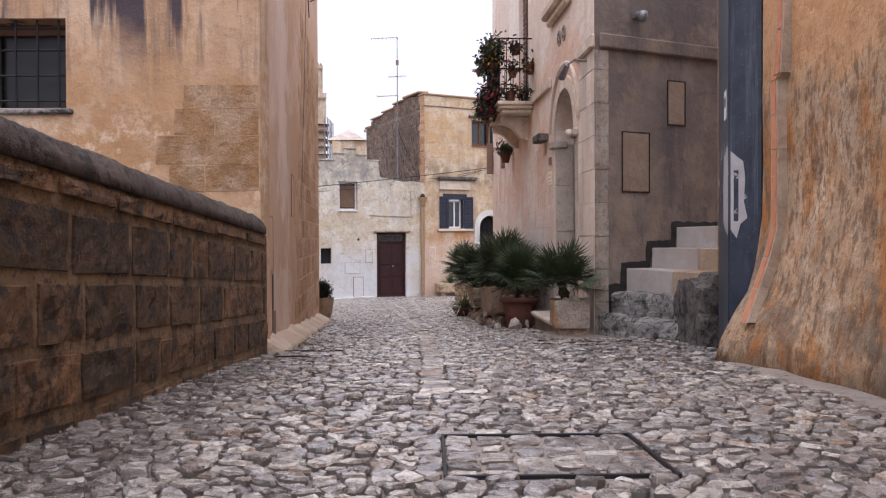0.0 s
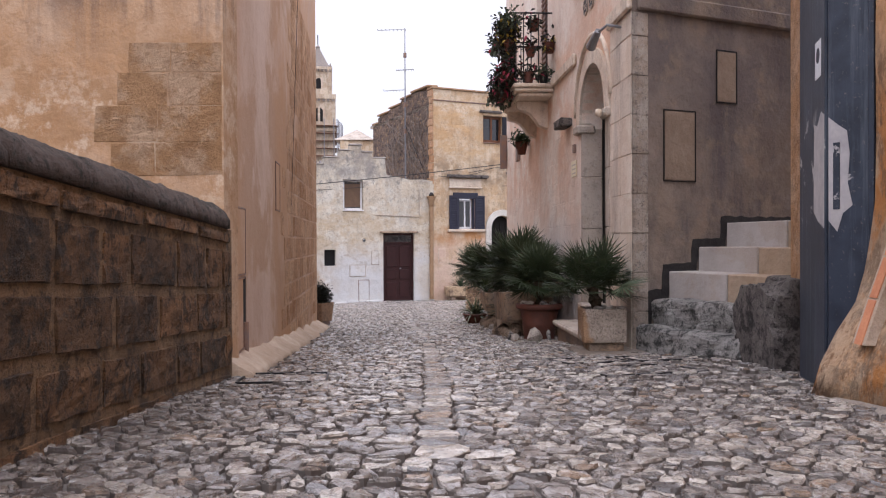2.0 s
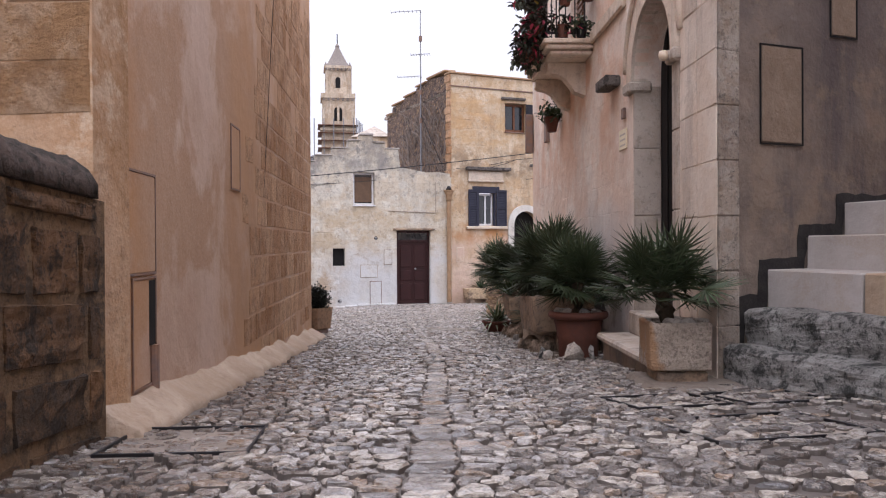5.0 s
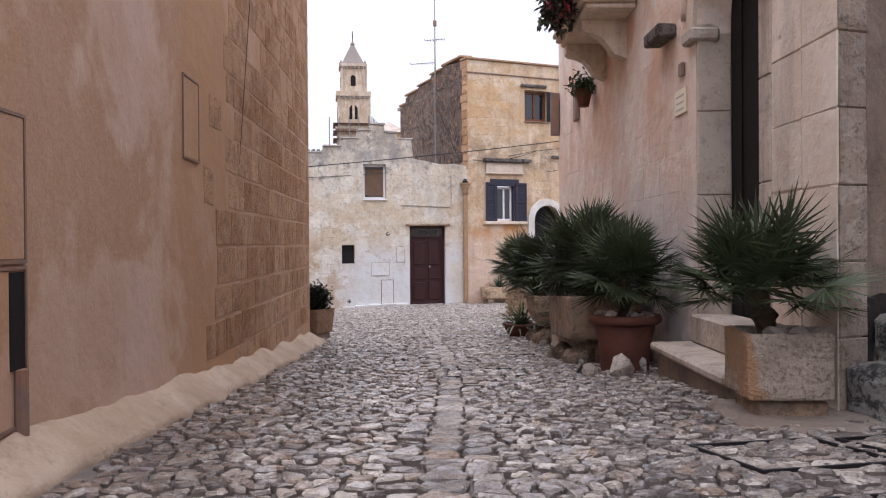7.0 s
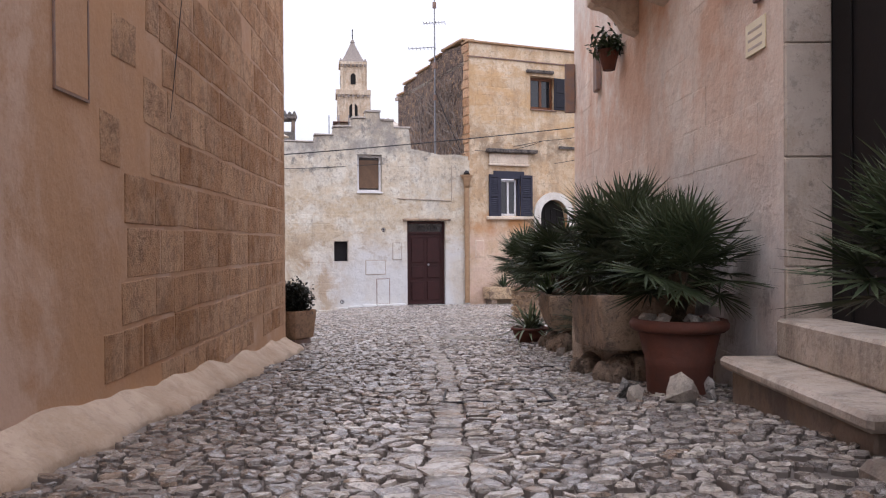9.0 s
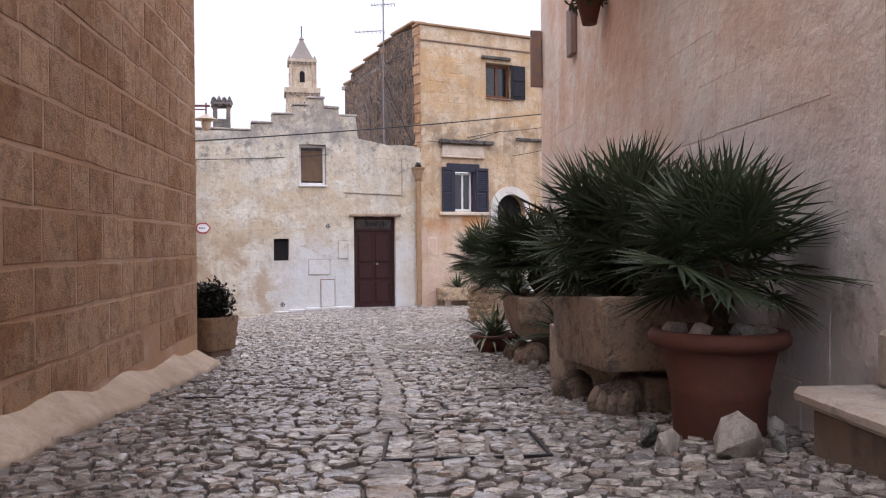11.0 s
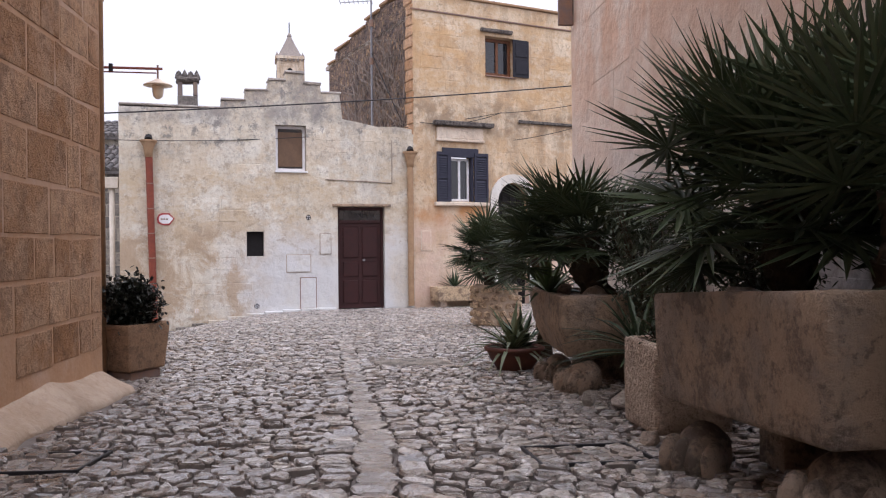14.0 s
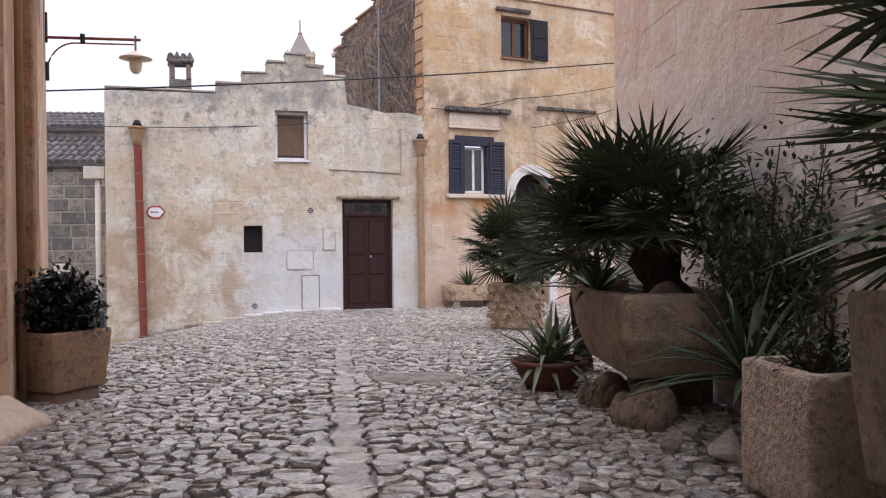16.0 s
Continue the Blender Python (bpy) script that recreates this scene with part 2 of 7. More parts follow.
def rubble_wall():
    """Dark rubble: small uneven stones in deep joints, with brown and grey tints."""
    n = Nodes("dark_rubble", 0.95)
    v = n.cells(13, n.stretch(1, 1, 0.8))
    sep = n.add("ShaderNodeSeparateColor")
    n.join(v, sep.inputs["Color"])
    c = n.mix(sep.outputs["Red"], (0.17, 0.12, 0.10), (0.30, 0.205, 0.15))
    c = n.mix(n.ramp(sep.outputs["Green"], 0.7, 0.9, 0, 0.8), c, (0.44, 0.29, 0.17))
    gap = n.ramp(n.cells(13, n.stretch(1, 1, 0.8), "Distance", "DISTANCE_TO_EDGE"), 0.0, 0.16, 0.35, 1.0)
    c = n.mix(gap, (0.075, 0.06, 0.055), c)
    c = n.mix(n.ramp(n.noise(3, 8, 0.78), 0.5, 0.6, 0, 0.75), c, (0.06, 0.052, 0.055))
    return n.done(c, n.times(gap, n.times(n.noise(14, 6), 0.8), "ADD"), 1.0, 0.06)


M_DARKSIDE = rubble_wall()
M_PALESTONE = plaster("pale_stone", (0.66, 0.63, 0.58), (0.72, 0.70, 0.66), (0.6, 0.53, 0.45), (0.3, 0.27, 0.24), big=1.8, streak=0.2, warmth=0.3, dirt=0.3)
M_BARE = stone("bare_ochre_stone", (0.43, 0.255, 0.13), (0.36, 0.20, 0.09), (0.58, 0.43, 0.30), (0.20, 0.105, 0.05), "object", 1.0, 0.4)
M_WEATHERED = plaster("weathered_grey_stone", (0.36, 0.33, 0.30), (0.48, 0.44, 0.40), (0.28, 0.24, 0.20), (0.11, 0.10, 0.095), big=2.2, streak=0.5, warmth=0.5, dirt=0.9)
M_OCHRESTEP = plaster("ochre_step_stone", (0.36, 0.265, 0.18), (0.42, 0.32, 0.23), (0.30, 0.20, 0.12), (0.2, 0.14, 0.10), big=1.6, streak=0.2, warmth=0.5, dirt=0.3)
M_STEM = plain("bare_stem", (0.20, 0.165, 0.145), 0.9, 0, (0.30, 0.25, 0.21), 9)
M_FAR = plaster("far_stone", (0.54, 0.44, 0.33), (0.66, 0.56, 0.44), (0.44, 0.31, 0.20), (0.20, 0.16, 0.125), big=0.35, streak=0.6, warmth=0.7, dirt=0.7)
M_FILLET = plaster("cement_fillet", (0.38, 0.285, 0.205), (0.48, 0.38, 0.29), (0.33, 0.23, 0.15), (0.26, 0.19, 0.14), big=1.6, streak=0.2, warmth=0.4, bump=0.7)
M_CEMENT = plaster("street_cement", (0.23, 0.195, 0.165), (0.30, 0.255, 0.215), (0.20, 0.155, 0.12), (0.09, 0.073, 0.062), big=1.6, streak=0.2, warmth=0.4, bump=0.6)
M_CREAM = plaster("cream_limestone", (0.66, 0.55, 0.44), (0.74, 0.65, 0.54), (0.56, 0.42, 0.30), (0.24, 0.19, 0.15), big=1.4, streak=0.35, warmth=0.3)
M_GREYSTONE = plaster("grey_limestone", (0.44, 0.38, 0.32), (0.54, 0.47, 0.40), (0.40, 0.31, 0.23), (0.13, 0.11, 0.095), big=1.8, streak=0.6, warmth=0.3)
M_PARAPET = stone("parapet_block", (0.28, 0.15, 0.07), (0.095, 0.06, 0.036), (0.06, 0.042, 0.03), (0.032, 0.026, 0.022), "object", 0.9, 0.85)
M_COPING = stone("coping_stone", (0.15, 0.112, 0.094), (0.11, 0.083, 0.07), (0.075, 0.058, 0.05), (0.025, 0.026, 0.024), "object", 0.9, 0.7)
M_JOINT = stone("joint_mortar", (0.30, 0.19, 0.105), (0.26, 0.165, 0.09), (0.13, 0.088, 0.054), (0.06, 0.045, 0.035), "object", 0.8, 0.8)
M_ASHLAR = stone("ochre_ashlar", (0.64, 0.405, 0.24), (0.39, 0.20, 0.088), (0.58, 0.39, 0.25), (0.13, 0.068, 0.038), "object", 0.9, 0.4)
M_GREYBLOCK = stone("grey_block", (0.36, 0.32, 0.27), (0.11, 0.105, 0.105), (0.26, 0.23, 0.20), (0.07, 0.065, 0.06), "object", 0.8, 0.6)
M_JOINT_GREY = plain("pale_joint", (0.40, 0.36, 0.30), 0.95, 0, (0.28, 0.25, 0.21), 6, 0.4)
M_TROUGH = stone("worn_tufa", (0.47, 0.33, 0.225), (0.42, 0.31, 0.215), (0.27, 0.235, 0.205), (0.13, 0.10, 0.08), "object", 1.0, 0.65)


def tooled(name, base, light, pit, extra=None):
    """Limestone dressed with a point: close pits all over."""
    n = Nodes(name, 0.95)
    c = n.mix(n.ramp(n.noise(4, 5), 0.4, 0.6), base, light)
    c = n.mix(n.ramp(n.noise(48, 4, 0.7), 0.5, 0.62, 0, 0.6), c, pit)
    c = n.mix(n.ramp(n.noise(6, 7, 0.75), 0.55, 0.65, 0, 0.5), c, pit)
    if extra:
        c = extra(n, c)
    return n.done(c, n.times(n.noise(42, 4, 0.65), n.times(n.noise(8, 4), 0.4), "ADD"), 1.0, 0.035)


def warm_flank(n, c):
    return n.mix(n.times(n.band("X", 0.5, 1.17, 0.02), 0.8), c, (0.44, 0.25, 0.12))


M_CORNER = plaster("weathered_corner_stone", (0.70, 0.60, 0.50), (0.78, 0.69, 0.59), (0.60, 0.46, 0.34), (0.20, 0.17, 0.15), big=1.3, streak=0.35, warmth=0.45, dirt=0.22, bump=0.3, vary=0.12)
# Corner stone for the side face: stained, and darkened as in shade.
M_SIDECORNER = plaster("stained_shaded_corner_stone", (0.34, 0.29, 0.25), (0.46, 0.40, 0.34), (0.32, 0.24, 0.175), (0.085, 0.073, 0.066), big=1.6, streak=0.7, warmth=0.5, dirt=0.9, bump=0.5, vary=0.15)
M_REDIRON = plain("rusty_red_iron", (0.24, 0.075, 0.055), 0.65, 0.1, (0.14, 0.06, 0.05), 12, 0.3)
M_FRESH = leafy("fresh_yucca", (0.06, 0.10, 0.035), (0.11, 0.15, 0.05), (0.15, 0.17, 0.07), 0.45)
# Trough stone darkened for the shadow under the basins.
M_PAW = stone("shaded_carved_stone", (0.36, 0.265, 0.19), (0.31, 0.23, 0.165), (0.24, 0.19, 0.15), (0.085, 0.066, 0.052), "object", 0.9, 0.8)
M_SPIRE = stone("spire_stone", (0.25, 0.215, 0.195), (0.25, 0.215, 0.195), (0.36, 0.31, 0.26), (0.20, 0.17, 0.15), "object", 0.5, 0.5)
M_TOOLED = tooled("pitted_limestone", (0.45, 0.35, 0.265), (0.55, 0.45, 0.355), (0.19, 0.15, 0.12))
M_TOOLED_STAINED = tooled("pitted_limestone_stained", (0.42, 0.35, 0.285), (0.52, 0.44, 0.365), (0.17, 0.14, 0.115), warm_flank)
M_ROUGHBOX = stone("tooled_limestone", (0.60, 0.45, 0.29), (0.50, 0.37, 0.24), (0.46, 0.35, 0.25), (0.19, 0.135, 0.10), "object", 1.0, 0.85)
M_STEPROCK = stone("pale_worn_rock", (0.37, 0.355, 0.335), (0.34, 0.325, 0.305), (0.19, 0.178, 0.165), (0.035, 0.037, 0.035), "object", 1.0, 0.9)
M_STEP = plaster("worn_cream_step", (0.42, 0.38, 0.35), (0.49, 0.45, 0.42), (0.38, 0.30, 0.23), (0.24, 0.19, 0.15), big=1.3, streak=0.2, warmth=0.45, dirt=0.15, bump=0.15)
M_HATCH = plaster("tan_hatch", (0.25, 0.185, 0.135), (0.30, 0.225, 0.165), (0.22, 0.155, 0.105), (0.13, 0.10, 0.075), big=2.0, streak=0.25, warmth=0.4, dirt=0.35)
M_ROCK = stone("weathered_rock", (0.19, 0.165, 0.15), (0.16, 0.142, 0.13), (0.10, 0.088, 0.08), (0.025, 0.022, 0.022), "object", 1.0, 0.9)
M_PALEROCK = stone("pale_rock", (0.55, 0.49, 0.42), (0.48, 0.43, 0.38), (0.62, 0.57, 0.50), (0.20, 0.17, 0.15), "object", 0.8, 0.5)
M_TERRACOTTA = plain("terracotta", (0.15, 0.052, 0.034), 0.75, 0, (0.085, 0.042, 0.033), 5, 0.4)
M_CLAYBOX = stone("brown_clay", (0.34, 0.215, 0.13), (0.34, 0.215, 0.13), (0.26, 0.165, 0.105), (0.12, 0.08, 0.055), "object", 0.4, 0.6)
M_TERRACOTTA_TILE = plain("clay_tile", (0.60, 0.26, 0.13), 0.8, 0, (0.48, 0.18, 0.09), 10, 0.3)
M_REDPIPE = plain("painted_clay_pipe", (0.25, 0.06, 0.034), 0.7, 0, (0.16, 0.045, 0.03), 10, 0.2)
M_TANPIPE = plain("ochre_clay_pipe", (0.40, 0.26, 0.15), 0.7, 0, (0.30, 0.19, 0.11), 10, 0.2)


def worn_blue():
    n = Nodes("slate_blue_paint", 0.42)
    c = n.mix(n.ramp(n.noise(5, 6), 0.4, 0.62), (0.036, 0.045, 0.066), (0.02, 0.026, 0.04))
    c = n.mix(n.ramp(n.noise(1.0, 6, 0.7, n.stretch(14, 14, 0.8)), 0.52, 0.64, 0, 0.6), c, (0.10, 0.115, 0.14))
    worn = n.times(n.band("Z", 0.66, 1.25, 0.08), n.ramp(n.noise(4.5, 6, 0.62, twist=0.3), 0.60, 0.63))
    c = n.mix(n.times(worn, 0.9), c, (0.48, 0.455, 0.45))
    c = n.mix(n.ramp(n.noise(40, 5, 0.75), 0.6, 0.66, 0, 0.5), c, (0.20, 0.17, 0.16))
    return n.done(c, n.noise(30, 5), 0.15, 0.01)


M_BLUEMETAL = worn_blue()
M_BAREMETAL = plain("bare_patch", (0.50, 0.47, 0.46), 0.5, 0.2, (0.36, 0.34, 0.35), 9)
M_RUST = plain("rusty_paint", (0.20, 0.15, 0.14), 0.6, 0.0, (0.30, 0.17, 0.10), 9)
M_IRON = plain("black_iron", (0.025, 0.024, 0.027), 0.5, 0.5)
M_DOOR = plain("dark_red_wood", (0.04, 0.010, 0.010), 0.55, 0, (0.027, 0.008, 0.008), 6, 0.1)
M_DARKWOOD = plain("black_wood", (0.009, 0.007, 0.007), 0.8)
M_SHUTTER = plain("navy_shutter", (0.026, 0.027, 0.048), 0.55, 0, (0.035, 0.036, 0.055), 9)
M_DARKSHUTTER = plain("black_navy_paint", (0.012, 0.012, 0.019), 0.6, 0, (0.018, 0.018, 0.026), 9)
M_BROWNWOOD = plain("brown_frame", (0.16, 0.065, 0.03), 0.5)
M_WHITEPAINT = plain("white_paint", (0.78, 0.78, 0.80), 0.4, 0, (0.70, 0.70, 0.72), 6, 0.05)
M_CURTAIN = plain("curtain", (0.62, 0.56, 0.48), 0.9, 0, (0.5, 0.44, 0.36), 9)
M_BLIND = plain("brown_blind", (0.17, 0.105, 0.065), 0.6, 0, (0.12, 0.075, 0.05), 5)
M_BLACKPAINT = plain("black_tar_band", (0.022, 0.02, 0.021), 0.85, 0, (0.05, 0.045, 0.042), 12, 0.4)
M_REDPAINT = plain("sign_red", (0.42, 0.07, 0.07), 0.5)
M_SOIL = plain("soil", (0.05, 0.035, 0.025), 0.95, 0, (0.08, 0.055, 0.04), 20, 0.8)
M_MORTAR = plain("street_mortar", (0.17, 0.147, 0.13), 0.8, 0, (0.105, 0.09, 0.08), 5, 0.9)
M_CABLE = plain("cable", (0.03, 0.028, 0.03), 0.6)
M_GALV = plain("galvanised", (0.30, 0.30, 0.32), 0.45, 0.6)
M_TILE = stone("roof_tile", (0.09, 0.08, 0.078), (0.2, 0.175, 0.16), (0.12, 0.11, 0.11), (0.05, 0.05, 0.05), "island", 0.6, 0.6)
M_PALM = leafy("palm_leaf", (0.036, 0.054, 0.026), (0.066, 0.088, 0.042), (0.09, 0.10, 0.056), 0.5)
M_PALMDRY = plain("palm_fibre", (0.045, 0.034, 0.024), 0.95, 0, (0.09, 0.065, 0.04), 25, 0.9)
M_LEAF = leafy("olive_leaf", (0.06, 0.08, 0.05), (0.10, 0.12, 0.08), (0.11, 0.125, 0.09), 0.5)
M_DARKLEAF = leafy("dark_leaf", (0.016, 0.020, 0.016), (0.03, 0.034, 0.024), (0.045, 0.03, 0.028), 0.4)
M_YUCCA = leafy("yucca_leaf", (0.03, 0.052, 0.026), (0.05, 0.078, 0.036), (0.07, 0.09, 0.05), 0.42)
M_AGAVE = leafy("striped_agave", (0.05, 0.085, 0.055), (0.30, 0.29, 0.13), (0.10, 0.14, 0.09), 0.42)
M_FLOWER = leafy("red_petal", (0.35, 0.02, 0.05), (0.45, 0.10, 0.16), (0.30, 0.015, 0.03), 0.6)
M_YELLOW = leafy("yellow_leaf", (0.42, 0.30, 0.04), (0.32, 0.27, 0.05), (0.45, 0.36, 0.08), 0.6)
M_PLAQUE = plain("cream_plaque", (0.85, 0.76, 0.52), 0.35, 0, (0.8, 0.7, 0.46))
M_GLOBE = plain("lamp_globe", (0.72, 0.60, 0.46), 0.3, 0, (0.66, 0.54, 0.40))
M_DARKGLASS = plain("dark_glass", (0.012, 0.013, 0.017), 0.35, 0, (0.02, 0.02, 0.024), 3, 0.02)
glass_nodes = Nodes("window_glass", 0.05)
M_GLASS = glass_nodes.done(glass_nodes.mix(glass_nodes.noise(1.5), (0.012, 0.013, 0.016), (0.03, 0.03, 0.034)))
glass_nodes.out.inputs["Specular IOR Level"].default_value = 0.8


def cobble_material():
    n = Nodes("street_cobble", 0.5)
    r = n.times(n.times(n.chance(), n.chance("object"), "ADD"), 1.0, "MODULO")
    c = n.mix(r, (0.085, 0.072, 0.068), (0.40, 0.35, 0.31))
    two = n.times(n.times(r, 7.31), 1.0, "MODULO")
    c = n.mix(n.ramp(two, 0.62, 0.86, 0, 0.95), c, (0.74, 0.66, 0.56))
    c = n.mix(n.ramp(two, 0.13, 0.03, 0, 0.8), c, (0.44, 0.29, 0.17))
    c = n.mix(n.ramp(n.noise(15, 7, 0.72, twist=0.5), 0.52, 0.6, 0, 0.6), c, (0.68, 0.60, 0.52))
    c = n.mix(n.ramp(n.noise(1.1, 4), 0.42, 0.6, 0.0, 0.25), c, (0.19, 0.165, 0.155))
    c = n.mix(n.ramp(n.noise(26, 7, 0.76), 0.52, 0.6, 0, 0.65), c, (0.085, 0.072, 0.066))
    # Paler tint down the lane stands in for the brighter light there.
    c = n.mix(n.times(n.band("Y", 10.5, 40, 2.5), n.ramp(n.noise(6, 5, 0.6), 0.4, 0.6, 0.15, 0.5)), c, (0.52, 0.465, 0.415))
    c = n.mix(0.24, c, (0.02, 0.018, 0.017))
    # Left edge: dirt, and the wall's shadow painted into the stones.
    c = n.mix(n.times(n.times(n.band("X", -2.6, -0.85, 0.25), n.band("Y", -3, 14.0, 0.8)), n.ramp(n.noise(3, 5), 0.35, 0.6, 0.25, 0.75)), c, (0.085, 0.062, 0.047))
    n.out.inputs["Specular IOR Level"].default_value = 0.9
    n.out.inputs["Coat Weight"].default_value = 0.7
    n.out.inputs["Coat Roughness"].default_value = 0.2
    n.out.inputs["Coat IOR"].default_value = 1.6
    rough = n.ramp(n.noise(14, 5), 0.38, 0.65, 0.10, 0.45)
    return n.done(c, n.times(n.noise(20, 6, 0.65), n.times(n.noise(110, 2), 0.2), "ADD"), 0.9, 0.03, rough)


M_COBBLE = cobble_material()
M_COBBLE_EDGE = plain("grimy_cobble_edge", (0.17, 0.146, 0.13), 0.8, 0, (0.10, 0.085, 0.076), 9, 0.5)

# ---- building helpers ----


def thing(name, at=(0, 0, 0), label="", category="", group="", kind=""):
    ob = new(name)
    ob.location = at
    ob.empty_display_size = 0.1
    return tagged(ob, label, category, group, kind)


def finish(bm, name, material, smooth=False):
    bmesh.ops.recalc_face_normals(bm, faces=bm.faces)
    me = bpy.data.meshes.new(name)
    for f in bm.faces:
        f.smooth = smooth
    bm.to_mesh(me)
    bm.free()
    me.materials.append(material)
    return me


def part(name, bm, material, parent=None, label="", smooth=False):
    """Links a bmesh in world coordinates as one mesh object, under a thing or a part where one is given."""
    ob = new(name, finish(bm, name, material, smooth) if isinstance(bm, bmesh.types.BMesh) else bm)
    if parent is not None:
        ob.parent = parent
        if parent.parent is None:
            ob.matrix_parent_inverse = Matrix.Translation(parent.location).inverted()
    return tagged(ob, label)


def single(name, bm, material, label, category, group="", kind="", smooth=False):
    return tagged(part(name, bm, material, None, "", smooth), label, category, group, kind)


class Face:
    """A vertical plane: u metres along it from p, z up, o metres out of it towards the street."""

    def __init__(self, p, q, out=1):
        d = Vector((q[0] - p[0], q[1] - p[1]))
        self.len = d.length
        d.normalize()
        self.p, self.d, self.n = Vector(p), d, Vector((-d.y, d.x)) * out

    def at(self, u, z, o=0.0):
        v = self.p + self.d * u + self.n * o
        return Vector((v.x, v.y, z))


def block(bm, face, u0, u1, z0, z1, o0, o1, bevel=0.0, wob=0.0):
    """A box on a face, with worn edges."""
    vs = [bm.verts.new(face.at(u, z, o)) for o in (o0, o1) for z in (z0, z1) for u in (u0, u1)]
    if wob:
        for v in vs:
            v.co += Vector([random.uniform(-wob, wob) for _ in range(3)])
    fs = [bm.faces.new([vs[i] for i in q]) for q in ((0, 1, 3, 2), (4, 6, 7, 5), (0, 4, 5, 1), (2, 3, 7, 6), (0, 2, 6, 4), (1, 5, 7, 3))]
    if bevel:
        bmesh.ops.recalc_face_normals(bm, faces=fs)
        bmesh.ops.bevel(bm, geom=list({e for f in fs for e in f.edges}), offset=bevel, segments=1, affect="EDGES", profile=0.5)
    return vs


def boxed(face, *a, **k):
    bm = bmesh.new()
    block(bm, face, *a, **k)
    return bm


def free_box(x, y, z, sx, sy, sz, turn=0.0, bevel=0.01):
    """A box standing on z, its middle over x, y."""
    c, s = math.cos(radians(turn)), math.sin(radians(turn))
    f = Face((x - c * sx / 2, y - s * sx / 2), (x + c * sx / 2, y + s * sx / 2), -1)
    return boxed(f, 0, sx, z, z + sz, -sy / 2, sy / 2, bevel=bevel)


def arch_loop(u0, u1, z0, spring, n=14):
    """An opening with a round head."""
    r, m = (u1 - u0) / 2, (u0 + u1) / 2
    return [(u0, z0), (u1, z0)] + [(m + r * math.cos(math.pi * i / n), spring + r * math.sin(math.pi * i / n)) for i in range(n + 1)]


def slab(face, outline, holes=(), o0=-0.3, o1=0.0, wave=0.0):
    """A wall: an outline in u, z with openings that go through it."""
    bm = bmesh.new()
    edges = []
    for loop in (outline, *holes):
        vs = [bm.verts.new(face.at(u, z, o1)) for u, z in loop]
        edges += [bm.edges.new((vs[i], vs[(i + 1) % len(vs)])) for i in range(len(vs))]
    got = bmesh.ops.triangle_fill(bm, use_beauty=True, use_dissolve=False, edges=edges)
    faces = [g for g in got["geom"] if isinstance(g, bmesh.types.BMFace)]
    ext = bmesh.ops.extrude_face_region(bm, geom=faces, use_keep_orig=True)
    shift = Vector((*(face.n * (o0 - o1)), 0))
    for g in ext["geom"]:
        if isinstance(g, bmesh.types.BMVert):
            g.co += shift
    return bm


def arch_ring(face, u0, u1, z0, spring, width, o0, o1, n=18):
    """A flat stone band round an arched opening, legs included."""
    def path(grow):
        r, m = (u1 - u0) / 2 + grow, (u0 + u1) / 2
        return [(u1 + grow, z0)] + [(m + r * math.cos(math.pi * i / n), spring + r * math.sin(math.pi * i / n)) for i in range(n + 1)] + [(u0 - grow, z0)]
    bm = bmesh.new()
    rows = [[bm.verts.new(face.at(*p, o)) for p, o in ((a, o0), (a, o1), (b, o1), (b, o0))] for a, b in zip(path(0.0), path(width))]
    for a, b in zip(rows, rows[1:]):
        for i in range(4):
            bm.faces.new((a[i], a[(i + 1) % 4], b[(i + 1) % 4], b[i]))
    bm.faces.new(rows[0])
    bm.faces.new(rows[-1][::-1])
    return bm


def rect(u0, u1, z0, z1):
    return [(u0, z0), (u1, z0), (u1, z1), (u0, z1)]


def tube(bm, pts, radius, sides=8, cap=True):
    """A round bar along points; radius may be a list."""
    pts = [Vector(p) for p in pts]
    rings = []
    for i, p in enumerate(pts):
        t = (pts[min(i + 1, len(pts) - 1)] - pts[max(i - 1, 0)]).normalized()
        a = t.cross(Vector((0, 0, 1)) if abs(t.z) < 0.9 else Vector((1, 0, 0))).normalized()
        b = t.cross(a)
        r = radius[i] if isinstance(radius, (list, tuple)) else radius
        rings.append([bm.verts.new(p + (a * math.cos(k * math.tau / sides) + b * math.sin(k * math.tau / sides)) * r) for k in range(sides)])
    for s, e in zip(rings, rings[1:]):
        for k in range(sides):
            bm.faces.new((s[k], s[(k + 1) % sides], e[(k + 1) % sides], e[k]))
    if cap:
        bm.faces.new(rings[0])
        bm.faces.new(rings[-1][::-1])


def rod(pts, radius, sides=8):
    bm = bmesh.new()
    tube(bm, pts, radius, sides)
    return bm


def lathe(x, y, profile, sides=28, wob=0.0):
    """A turned shape from (radius, z) pairs."""
    bm = bmesh.new()
    rings = []
    for r, z in profile:
        rings.append([bm.verts.new((x + r * math.cos(k * math.tau / sides) * (1 + random.uniform(-wob, wob)), y + r * math.sin(k * math.tau / sides) * (1 + random.uniform(-wob, wob)), z)) for k in range(sides)])
    for s, e in zip(rings, rings[1:]):
        for k in range(sides):
            bm.faces.new((s[k], s[(k + 1) % sides], e[(k + 1) % sides], e[k]))
    bm.faces.new(rings[0])
    bm.faces.new(rings[-1][::-1])
    return bm


